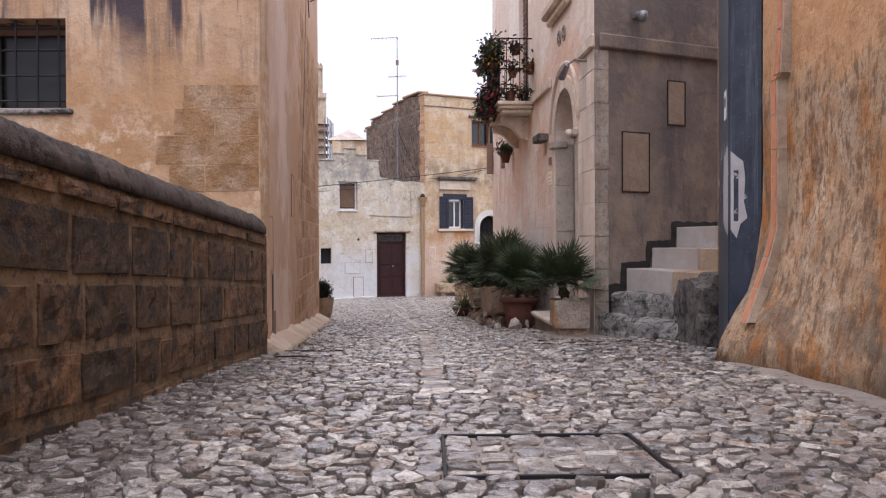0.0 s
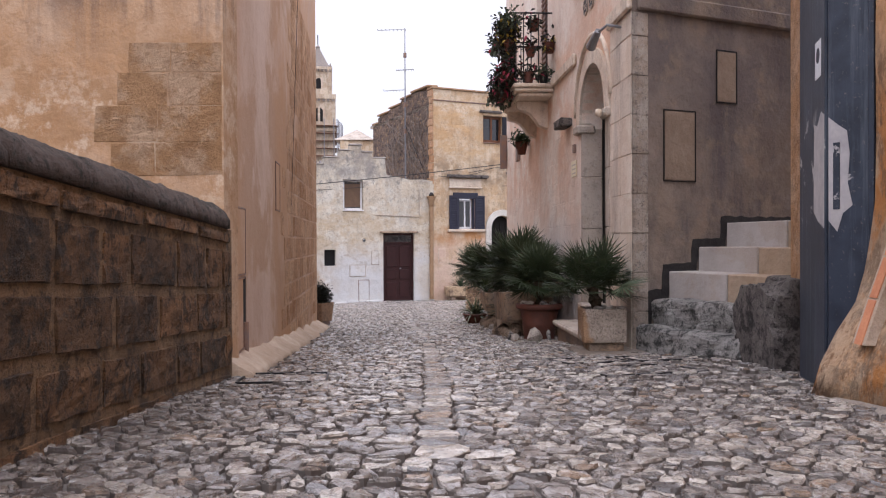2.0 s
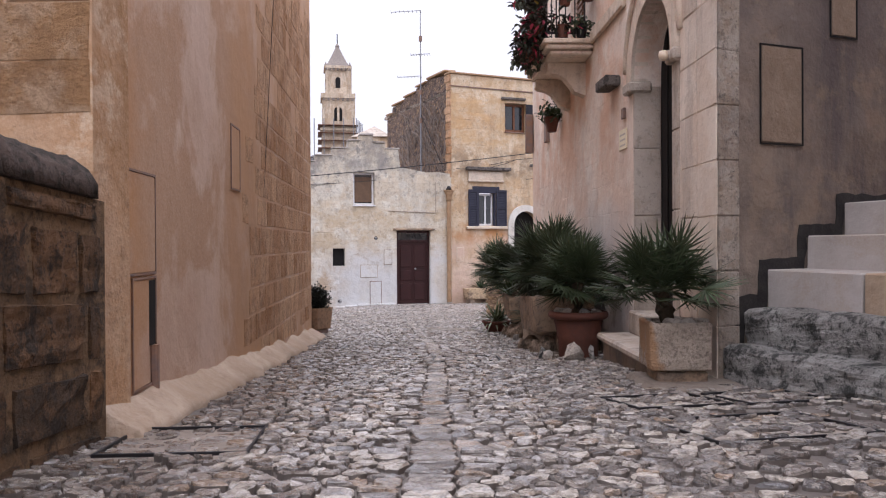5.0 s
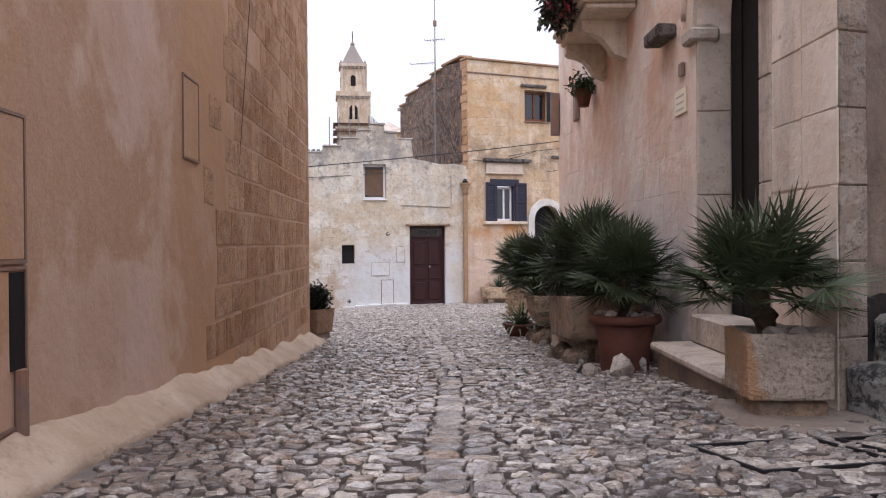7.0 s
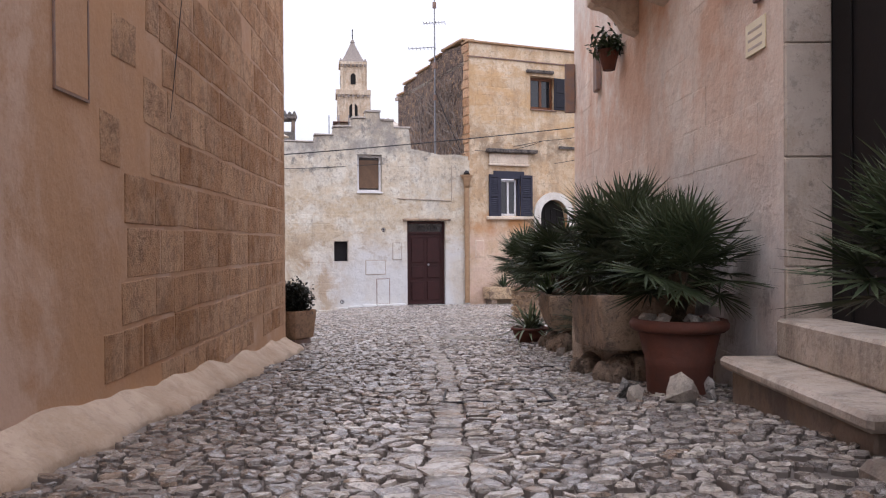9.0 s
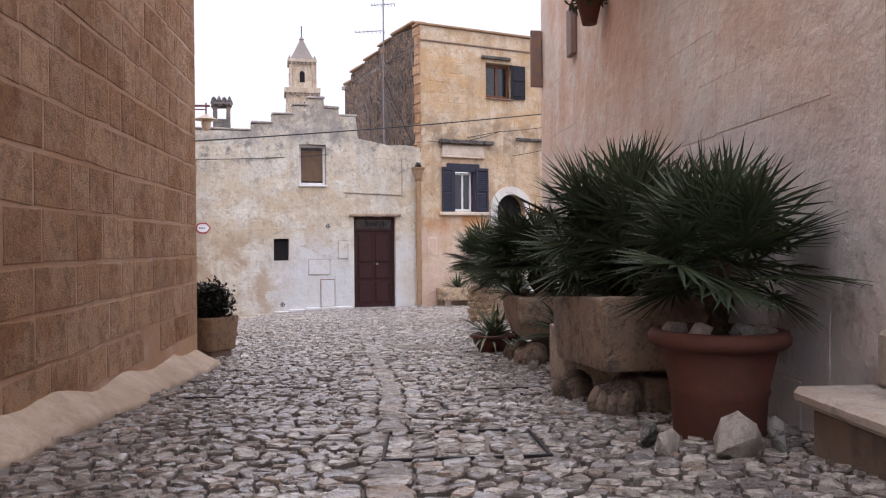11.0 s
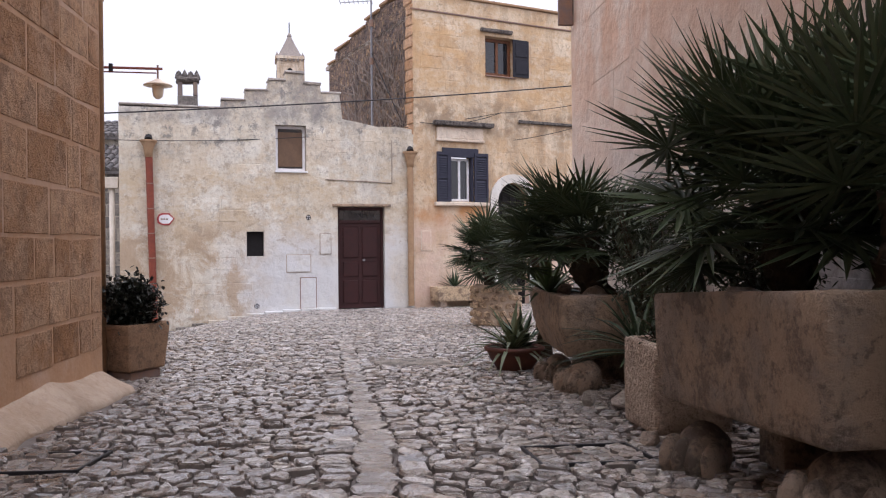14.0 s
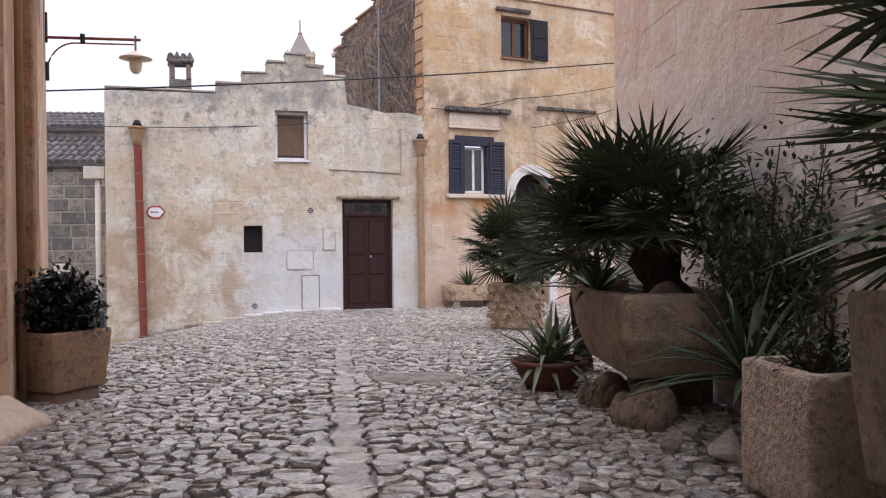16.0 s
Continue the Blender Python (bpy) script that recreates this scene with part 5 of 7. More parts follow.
# second trough with sloping ends
small = thing("stone_trough", (0.8, 14.8, -0.88), "tapered ochre and grey stone trough on carved paw feet", "planter", "stone troughs along the wall")
part("basin", hollow_box(0.79, 14.79, -0.66, -0.29, 1.05, 0.58, 93.3, 0.07, 0.76, 0.014, band=0.2), M_TROUGH, small, "", True)
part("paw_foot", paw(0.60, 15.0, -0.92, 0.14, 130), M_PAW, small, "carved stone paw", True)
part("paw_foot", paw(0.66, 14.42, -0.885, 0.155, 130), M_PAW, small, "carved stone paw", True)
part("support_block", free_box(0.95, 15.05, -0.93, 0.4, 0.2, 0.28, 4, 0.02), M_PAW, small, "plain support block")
soil(0.79, 14.79, -0.325, 0.88, 0.42, 93.3, small)
# tooled limestone boxes
near_box = thing("stone_planter", (1.38, 8.5, -0.45), "square tooled limestone planter on a low base", "planter")
part("basin", hollow_box(1.365, 8.495, -0.355, -0.05, 0.385, 0.39, 0, 0.045, 0.98, 0.006, 4), M_TOOLED_STAINED, near_box, "", True)
single("cement_apron", free_box(1.42, 8.42, -0.56, 0.62, 0.66, 0.135, 4, 0.03), M_CEMENT, "low worn cement apron under the stone planter", "apron", kind="structure")
part("base_slab", free_box(1.38, 8.50, -0.50, 0.32, 0.33, 0.143, 0, 0.015), M_TROUGH, near_box, "low stained base")
soil(1.365, 8.495, -0.075, 0.29, 0.29, 0, near_box)
low_box = thing("stone_planter", (0.87, 13.2, -0.8), "rough pinkish limestone box planter with succulents", "planter")
part("basin", hollow_box(0.87, 13.17, -0.80, -0.41, 0.36, 0.36, 98, 0.045, 0.97, 0.006, 4), M_TOOLED, low_box, "", True)
part("foot_block", free_box(0.87, 13.17, -0.86, 0.3, 0.28, 0.062, 98), M_TROUGH, low_box)
soil(0.87, 13.17, -0.44, 0.26, 0.26, 98, low_box)
# terracotta pots
red_pot = thing("flower_pot", (1.06, 10.92, -0.6), "large terracotta pot with thick rolled rim", "flower pot")
part("pot_body", lathe(1.06, 10.92, [(0.17, -0.67), (0.185, -0.64), (0.195, -0.47), (0.205, -0.45), (0.20, -0.43), (0.235, -0.28), (0.24, -0.245), (0.21, -0.24)], 36), M_TERRACOTTA, red_pot, "", True)
part("rolled_rim", lathe(1.06, 10.92, [(0.215, -0.262), (0.262, -0.268), (0.284, -0.25), (0.288, -0.225), (0.275, -0.2), (0.25, -0.195), (0.22, -0.205), (0.215, -0.25)], 36), M_TERRACOTTA, red_pot, "", True)
part("soil", lathe(1.06, 10.92, [(0.214, -0.235), (0.2, -0.225), (0.05, -0.215)], 20), M_SOIL, red_pot, "dark soil")
bowl = thing("flower_bowl", (0.40, 15.62, -0.93), "shallow terracotta bowl with rolled rim", "flower pot")
part("bowl_body", lathe(0.40, 15.62, [(0.11, -0.935), (0.13, -0.92), (0.19, -0.83), (0.205, -0.78), (0.225, -0.775), (0.23, -0.755), (0.21, -0.745), (0.19, -0.77)], 30), M_TERRACOTTA, bowl, "", True)
part("soil", lathe(0.40, 15.62, [(0.188, -0.775), (0.1, -0.762), (0.02, -0.76)], 18), M_SOIL, bowl, "dark soil")
dark_pot = thing("flower_pot", (0.98, 13.78, -0.85), "brown clay pot half hidden behind stones", "flower pot")
part("pot_body", lathe(0.98, 13.78, [(0.10, -0.86), (0.145, -0.58), (0.155, -0.575), (0.155, -0.545), (0.13, -0.545), (0.12, -0.6)], 24), M_TERRACOTTA, dark_pot, "", True)
part("soil", lathe(0.98, 13.78, [(0.125, -0.585), (0.02, -0.575)], 16), M_SOIL, dark_pot, "dark soil")
# rubble-faced planter farther on
rubble = thing("rubble_planter", (0.82, 20.9, -1.1), "round planter faced with yellowish rubble stones", "planter")
part("core", lathe(0.68, 20.9, [(0.31, -1.16), (0.33, -1.1), (0.32, -0.58), (0.30, -0.545), (0.25, -0.545), (0.25, -0.62)], 24), M_FILLET, rubble)
part("soil", lathe(0.68, 20.9, [(0.25, -0.6), (0.02, -0.58)], 16), M_SOIL, rubble, "dark soil")
for j in range(5):
    for k in range(17):
        a = (k + 0.5 * (j % 2)) * math.tau / 17 + random.uniform(-0.05, 0.05)
        if math.sin(a) < 0.55:
            part("rubble_stone", lump(0.68 + 0.325 * math.cos(a), 20.9 + 0.325 * math.sin(a), -1.06 + 0.11 * j + random.uniform(-0.015, 0.015), 0.062, 0.062, 0.062, k + 7.7 * j, 0.25, 1), M_ROUGHBOX, rubble)
far_trough = thing("stone_trough", TAN.at(0.9, -1.3, 0.25), "long low pale stone trough against the facade", "planter")
mid = TAN.at(0.93, 0, 0.27)
part("basin", hollow_box(mid.x, mid.y, -1.2, -0.88, 1.2, 0.4, 26.6, 0.06, 0.94, 0.01), M_ROUGHBOX, far_trough, "", True)
for u in (0.5, 1.35):
    p = TAN.at(u, 0, 0.27)
    part("support_block", free_box(p.x, p.y, -1.36, 0.16, 0.3, 0.17, 26.6), M_TROUGH, far_trough)
soil(mid.x, mid.y, -0.91, 1.05, 0.27, 26.6, far_trough)
left_pot = thing("square_planter", (-2.4, 15.3, -0.92), "square brown clay planter on a small dark base", "planter")
part("basin", hollow_box(-2.42, 15.42, -0.855, -0.52, 0.40, 0.40, -24, 0.03, 0.86, 0.004, 3), M_CLAYBOX, left_pot, "", True)
part("base", free_box(-2.42, 15.42, -0.93, 0.30, 0.30, 0.075, -24), M_RUST, left_pot, "dark base")
soil(-2.42, 15.42, -0.55, 0.32, 0.32, -24, left_pot)

# ---- plants ----


def blade(bm, base, way, side, up, length, width, droop=0.0, parts=2):
    """One narrow tapering leaf, folded along its middle."""
    last = None
    for i in range(parts + 1):
        f = i / parts
        p = base + way * (length * f) - Vector((0, 0, droop * f * f * length))
        w = width * (0.55 + 1.0 * f if f < 0.5 else 1.05 * (1 - f) / 0.5) if parts > 1 else width
        if f >= 0.999:
            tip = bm.verts.new(p)
            bm.faces.new((last[0], last[1], tip))
            bm.faces.new((last[1], last[2], tip))
            return
        row = [bm.verts.new(p - side * w / 2), bm.verts.new(p - up * w * 0.22), bm.verts.new(p + side * w / 2)]
        if last:
            bm.faces.new((last[0], last[1], row[1], row[0]))
            bm.faces.new((last[1], last[2], row[2], row[1]))
        last = row


def fan_leaf(base, way, reach, radius, rng, spread=125, count=21):
    """A palm leaf: a thin stalk and a fan of stiff pointed blades."""
    bm = bmesh.new()
    way = way.normalized()
    bend = Vector((0, 0, -0.12 * reach))
    tip = base + way * reach + bend
    tube(bm, [base, base + way * reach * 0.5 + bend * 0.2, tip], [0.008, 0.006, 0.005], 4, False)
    axis = (way + Vector((0, 0, -0.15))).normalized()
    side = axis.cross(Vector((0, 0, 1)))
    if side.length < 0.1:
        side = Vector((1, 0, 0))
    side.normalize()
    side = (side + Vector((0, 0, rng.uniform(-0.5, 0.5)))).normalized()
    up = side.cross(axis).normalized()
    for k in range(count):
        a = radians(-spread + 2 * spread * k / (count - 1) + rng.uniform(-3, 3))
        d = (axis * math.cos(a) + side * math.sin(a) + up * (0.25 - 0.18 * abs(a)) + up * rng.uniform(-0.06, 0.06)).normalized()
        length = radius * (0.72 + 0.28 * math.cos(a * 0.55)) * rng.uniform(0.88, 1.08)
        blade(bm, tip, d, d.cross(up).normalized(), up, length, radius * 0.062, rng.uniform(0.0, 0.12))
    return bm


def palm(x, y, z, crown, reach, radius, leaves, seed, label, squash=(1, 1), trunk_r=0.07, lean=(0, 0), low=-0.25, high=1.25):
    """A dwarf fan palm: fibrous trunk, stiff fan leaves all round."""
    rng = random.Random(seed)
    ob = thing("fan_palm", (x, y, z), label, "palm", "dwarf fan palms along the wall")
    tr = bmesh.new()
    n = 7
    tube(tr, [(x + lean[0] * i / n, y + lean[1] * i / n, z - 0.05 + (crown - z + 0.05) * i / n) for i in range(n + 1)], [trunk_r * (1.0 + 0.25 * math.sin(i * 2.1)) for i in range(n + 1)], 10)
    bmesh.ops.subdivide_edges(tr, edges=tr.edges, cuts=2, use_grid_fill=True)
    for v in tr.verts:
        v.co += Vector((noise.noise(v.co * 30), noise.noise(v.co * 30 + Vector((5, 0, 0))), noise.noise(v.co * 22))) * 0.022
    part("trunk", tr, M_PALMDRY, ob, "fibrous brown trunk")
    top = Vector((x + lean[0], y + lean[1], crown))
    for k in range(leaves):
        a = k * 2.39996 + rng.uniform(-0.3, 0.3)
        el = low + (high - low) * ((k + 0.5) / leaves) ** 0.8 + rng.uniform(-0.12, 0.12)
        d = Vector((math.cos(a) * math.cos(el) * squash[0], math.sin(a) * math.cos(el) * squash[1], math.sin(el)))
        part("palm_leaf", fan_leaf(top + d * 0.03, d, reach * rng.uniform(0.55, 1.12), radius * rng.uniform(0.85, 1.12), rng), M_PALM, ob)
    return ob


palm(1.35, 8.50, -0.10, 0.15, 0.25, 0.27, 40, 11, "small dark green fan palm in a limestone planter", (1.05, 0.9), 0.05, (-0.07, 0.02), -0.25, 1.2)
palm(1.06, 10.92, -0.23, 0.10, 0.26, 0.30, 44, 12, "dark green fan palm in a terracotta pot", (0.8, 1.0), 0.05, (0.0, 0.0), -0.5)
palm(0.98, 12.22, -0.25, 0.18, 0.36, 0.36, 56, 13, "large dark fan palm rising from a stone trough", (0.95, 1.05), 0.075, (-0.06, 0), -0.6)
palm(1.00, 11.75, -0.25, 0.14, 0.30, 0.34, 30, 18, "fan palm crowding the end of a stone trough", (0.8, 0.8), 0.06, (0.02, -0.05), -0.2)
palm(0.86, 14.72, -0.35, 0.08, 0.36, 0.33, 60, 14, "fan palm with thick shaggy trunk in a tapered trough", (1.25, 1.05), 0.11, (-0.12, 0.0), -0.5, 0.95)
palm(0.74, 16.4, -0.95, -0.08, 0.28, 0.29, 34, 19, "young fan palm standing past the tapered trough", (1.1, 1.0), 0.06, (-0.05, 0), -0.7)
palm(0.60, 20.85, -0.62, -0.04, 0.36, 0.38, 64, 16, "fan palm in a round rubble planter", (1.1, 1.0), 0.09, (-0.03, 0), -1.0)


def sword_plant(name, x, y, z, count, length, width, seed, material, label, low=0.35, droop=0.45):
    """Sword leaves that spring from one point, each a part."""
    rng = random.Random(seed)
    ob = thing(name, (x, y, z), label, "plant")
    for k in range(count):
        a = k * 2.39996 + rng.uniform(-0.2, 0.2)
        el = low + (1.35 - low) * (k / count) + rng.uniform(-0.1, 0.1)
        d = Vector((math.cos(a) * math.cos(el), math.sin(a) * math.cos(el), math.sin(el)))
        side = d.cross(Vector((0, 0, 1))).normalized()
        bm = bmesh.new()
        blade(bm, Vector((x, y, z)) + d * 0.01, d, side, side.cross(d), length * rng.uniform(0.7, 1.1), width, droop * rng.uniform(0.3, 1.0), 5)
        part("leaf", bm, material, ob)


sword_plant("agave", 0.38, 15.60, -0.78, 48, 0.50, 0.034, 21, M_AGAVE, "variegated agave with yellow-edged leaves in a bowl", low=0.1, droop=0.75)
sword_plant("agave", 0.47, 15.72, -0.78, 20, 0.42, 0.035, 22, M_YUCCA, "green sword-leaved plant in a terracotta bowl", droop=0.3)
sword_plant("yucca", 0.86, 13.76, -0.55, 44, 0.58, 0.028, 23, M_YUCCA, "yucca with long arching leaves in a clay pot", low=-0.1, droop=0.55)
sword_plant("yucca", 0.60, 15.16, -0.33, 34, 0.42, 0.04, 24, M_FRESH, "bright green yucca in a stone trough", low=0.1)
p = TAN.at(0.85, 0, 0.27)
sword_plant("yucca", p.x, p.y, -0.92, 34, 0.50, 0.04, 25, M_YUCCA, "spiky green yucca in a long stone trough", droop=0.1, low=0.15)


def shrub(name, x, y, z, branches, height, spread, leaf, count, seed, material, label, fuzz=0.045, broad=0.36):
    """A bush: thin forked branches and many small leaves."""
    rng = random.Random(seed)
    ob = thing(name, (x, y, z), label, "shrub")
    leaves = bmesh.new()
    for b in range(branches):
        a = rng.uniform(0, math.tau)
        p = Vector((x, y, z - 0.02))
        reach = rng.uniform(0.15, 1.0) if fuzz == 0.055 else 1.0
        d = Vector((math.cos(a) * spread * reach, math.sin(a) * spread * reach, (math.sqrt(1.15 - reach ** 2) * 0.75 + 0.2 if fuzz == 0.055 else rng.uniform(0.6, 1.0)) * height))
        pts = [p + d * (i / 5) + Vector((rng.uniform(-1, 1), rng.uniform(-1, 1), rng.uniform(-1, 1))) * 0.03 * i / 5 for i in range(6)]
        part("branch", rod(pts, [0.008 * (1 - i / 7) for i in range(6)], 4), M_PALMDRY, ob, "thin brown branch")
        for k in range(count):
            f = rng.uniform(0.25, 1.0)
            i = min(4, int(f * 5))
            q = pts[i].lerp(pts[i + 1], f * 5 - i) + Vector((rng.gauss(0, 1), rng.gauss(0, 1), rng.gauss(0, 1))) * fuzz
            w = Vector((rng.gauss(0, 1), rng.gauss(0, 1), rng.gauss(0, 1) + 0.3)).normalized()
            s = w.cross(Vector((0.3, 0.2, 1))).normalized()
            blade(leaves, q, w, s, s.cross(w), leaf * rng.uniform(0.7, 1.2), leaf * broad, 0.1, 2)
    tagged(part("foliage", leaves, material, ob), kind="stuff")
    return ob


shrub("olive_shrub", 1.1, 14.18, -0.6, 40, 0.98, 0.30, 0.042, 115, 31, M_LEAF, "loose grey-green shrub growing against the wall", 0.06)
shrub("olive_shrub", 1.05, 12.72, -0.3, 20, 0.6, 0.26, 0.032, 160, 32, M_LEAF, "loose grey-green shrub behind the palms", 0.06)
shrub("clipped_shrub", -2.42, 15.42, -0.55, 70, 0.31, 0.20, 0.042, 95, 33, M_DARKLEAF, "dense dark round shrub in a square planter", 0.055, 0.6)
shrub("succulents", 0.87, 13.2, -0.45, 16, 0.13, 0.14, 0.035, 26, 34, M_YUCCA, "low green succulents in a stone box")
shrub("succulents", 0.80, 13.1, -0.45, 4, 0.30, 0.05, 0.03, 30, 35, M_LEAF, "upright leafy stem in a stone box")

# ---- loose stones ----
def shard(x, y, z, rx, ry, rz, seed, turn=0.0):
    """A broken stone: flat chipped facets with sharp, slightly worn edges."""
    rng = random.Random(seed)
    bm = bmesh.new()
    c, s = math.cos(turn), math.sin(turn)
    for k in range(15):
        v = Vector((rng.gauss(0, 1), rng.gauss(0, 1), rng.gauss(0, 1))).normalized() * rng.uniform(0.85, 1.1)
        px, py = v.x * rx, v.y * ry
        bm.verts.new((x + c * px - s * py, y + s * px + c * py, z + v.z * rz))
    hull = bmesh.ops.convex_hull(bm, input=bm.verts)
    bmesh.ops.delete(bm, geom=[g for g in hull["geom_interior"] if isinstance(g, bmesh.types.BMVert)], context="VERTS")
    bmesh.ops.subdivide_edges(bm, edges=bm.edges, cuts=3, use_grid_fill=True)
    for v in bm.verts:
        v.co += Vector((1, 1, 1)) * 0.10 * min(rx, rz) * noise.noise(v.co * 14 + Vector((seed, 0, 0)))
    return bm


for i, (x, y, s, h, m) in enumerate(((0.93, 10.42, 0.11, 0.10, M_PALEROCK), (0.73, 10.50, 0.05, 0.065, M_PALEROCK), (0.69, 10.63, 0.05, 0.075, M_STEPROCK), (1.13, 10.50, 0.05, 0.09, M_STEPROCK), (0.77, 13.70, 0.09, 0.075, M_PALEROCK), (0.62, 13.86, 0.05, 0.075, M_PALEROCK), (0.64, 12.78, 0.05, 0.05, M_TROUGH))):
    single("loose_stone", shard(x, y, ground_z(x, y) + h * 0.62, s * 1.05, s * 0.8, h, 60 + i, 0.7 * i), m, "pale broken limestone lying at the foot of the pots", "stone", "loose stones by the pots")
for i, (x, y, s) in enumerate(((0.95, 10.78, 0.06), (1.10, 10.74, 0.06), (1.22, 10.84, 0.05), (0.88, 10.92, 0.05))):
    single("pot_stone", shard(x, y, -0.195, s * 1.25, s, s * 0.75, 80 + i, 1.3 * i), M_STEPROCK if i % 3 == 1 else M_PALEROCK, "pale stone laid on the soil of the pot", "stone", "stones in the pots")
for i, (x, y) in enumerate(((1.33, 8.42), (1.43, 8.38), (1.52, 8.42), (1.38, 8.52))):
    single("pot_stone", shard(x, y, -0.055, 0.065, 0.05, 0.035, 90 + i, 0.9 * i), M_PALEROCK, "flat pale stone laid on the planter's soil", "stone", "stones in the pots")
for i, (x, y) in enumerate(((0.86, 11.62), (0.98, 11.60), (0.78, 12.2), (0.78, 14.5), (0.66, 14.9))):
    z = -0.17 if y < 13 else -0.29
    single("pot_stone", shard(x, y, z, 0.09, 0.06, 0.05, 110 + i, 1.1 * i), M_PALEROCK if i < 3 else M_TROUGH, "pale stone laid in the stone trough", "stone", "stones in the pots")

# ---- balcony with flowers ----
balcony = thing("balcony", RIGHT.at(4.4, 2.6, 0.3), "small stone balcony with black iron railing", "balcony")
part("floor_slab", boxed(RIGHT, 3.58, 5.25, 2.665, 2.72, 0.002, 0.56, bevel=0.012), M_CREAM, balcony)
part("edge_moulding", boxed(RIGHT, 3.61, 5.22, 2.61, 2.662, 0.002, 0.53, bevel=0.016), M_CREAM, balcony)
part("edge_moulding", boxed(RIGHT, 3.66, 5.18, 2.556, 2.607, 0.002, 0.48, bevel=0.016), M_CREAM, balcony)
for u in (4.05, 5.0):
    scroll = [(0.0, 2.553), (0.44, 2.553), (0.44, 2.46), (0.40, 2.43), (0.33, 2.42), (0.25, 2.38), (0.18, 2.30), (0.13, 2.22), (0.0, 2.17)]
    f = Face(RIGHT.at(u, 0)[:2], RIGHT.at(u, 0, 1)[:2], 1)
    part("bracket", slab(f, scroll, (), -0.17, 0.0), M_CREAM, balcony, "curved stone bracket")
for o, u0, u1 in ((0.52, 3.62, 5.2),):
    for z in (2.78, 3.22, 3.68):
        part("rail", rod([RIGHT.at(u0, z, 0.02), RIGHT.at(u0, z, o), RIGHT.at(u1, z, o), RIGHT.at(u1, z, 0.02)], 0.012, 6), M_IRON, balcony)
    for k in range(15):
        u = u0 + (u1 - u0) * k / 14
        part("baluster", rod([RIGHT.at(u, 2.72, o), RIGHT.at(u, 3.68, o)], 0.008, 5), M_IRON, balcony)
    for k in range(1, 5):
        for u in (u0, u1):
            part("baluster", rod([RIGHT.at(u, 2.72, o * k / 5), RIGHT.at(u, 3.68, o * k / 5)], 0.008, 5), M_IRON, balcony)
rng = random.Random(77)
spots = [(3.72, 3.62, 0.60), (3.95, 3.58, 0.64), (3.74, 3.36, 0.60), (4.1, 3.38, 0.64), (4.5, 3.5, 0.64), (3.72, 2.96, 0.60), (3.88, 2.90, 0.64), (4.15, 2.84, 0.66), (3.96, 2.72, 0.66), (4.3, 2.70, 0.66), (3.62, 3.60, 0.28), (3.62, 3.25, 0.32), (3.62, 2.90, 0.14), (3.64, 2.90, 0.34), (3.6, 3.3, 0.06)]
for i, (u, z, o) in enumerate(spots):
    ob = thing("hanging_flower_pot", RIGHT.at(u, z - 0.14, o), "clay pot with trailing flowers hung on the balcony railing", "flower pot", "flower pots on the balcony")
    c = RIGHT.at(u, z - 0.12, o)
    part("pot", lathe(c.x, c.y, [(0.05, c.z - 0.05), (0.075, c.z + 0.07), (0.082, c.z + 0.09), (0.06, c.z + 0.085)], 12), M_TERRACOTTA if i % 3 else M_IRON, ob)
    leaves, blooms = bmesh.new(), bmesh.new()
    for k in range(260 if i < 10 else 80):
        d = Vector([max(-0.16, min(0.16, rng.gauss(0, 0.085 if i < 10 else 0.055))) for _ in range(3)])
        w = Vector((rng.gauss(0, 1), rng.gauss(0, 1), rng.gauss(-0.1, 1))).normalized()
        s = w.cross(Vector((0.31, 0.2, 1))).normalized()
        bloom = rng.random() < (0.14 if i in (2, 5, 6, 8, 14) else 0.05)
        blade(blooms if bloom else leaves, c + Vector((0, 0, 0.1)) + d, w, s, s.cross(w), rng.uniform(0.04, 0.09), 0.04, 0.3, 2)
    part("foliage", leaves, M_DARKLEAF if i % 3 else M_LEAF, ob, "trailing leaves")
    if len(blooms.verts):
        part("blossom", blooms, M_YELLOW if i in (0, 2, 14) else M_FLOWER, ob, "yellow leaves" if i in (0, 2, 14) else "red flowers")
    else:
        blooms.free()
ob = thing("balcony_door", RIGHT.at(4.5, 2.8, -0.1), "brown slatted wooden shutters closed over the balcony door", "door")
for a, b in ((4.06, 4.495), (4.505, 4.94)):
    sh = part("shutter", boxed(RIGHT, a, b, 2.77, 4.99, -0.12, -0.08, bevel=0.005), M_BROWNWOOD, ob)
    for k in range(26):
        part("slat", boxed(RIGHT, a + 0.05, b - 0.05, 2.85 + 0.08 * k, 2.9 + 0.08 * k, -0.079, -0.06, bevel=0.003), M_BROWNWOOD, sh)
ob = casement(RIGHT, 1.22, 2.08, 3.77, 5.18, -0.15, 0.07, True, M_BROWNWOOD, label="tall upper window with brown wooden frame")
part("window_sill", boxed(RIGHT, 0.98, 2.3, 3.56, 3.7, 0.002, 0.14, bevel=0.03), M_CREAM, right_house, "moulded pale stone sill")
part("sill_moulding", boxed(RIGHT, 1.06, 2.22, 3.46, 3.557, 0.002, 0.08, bevel=0.025), M_CREAM, right_house)
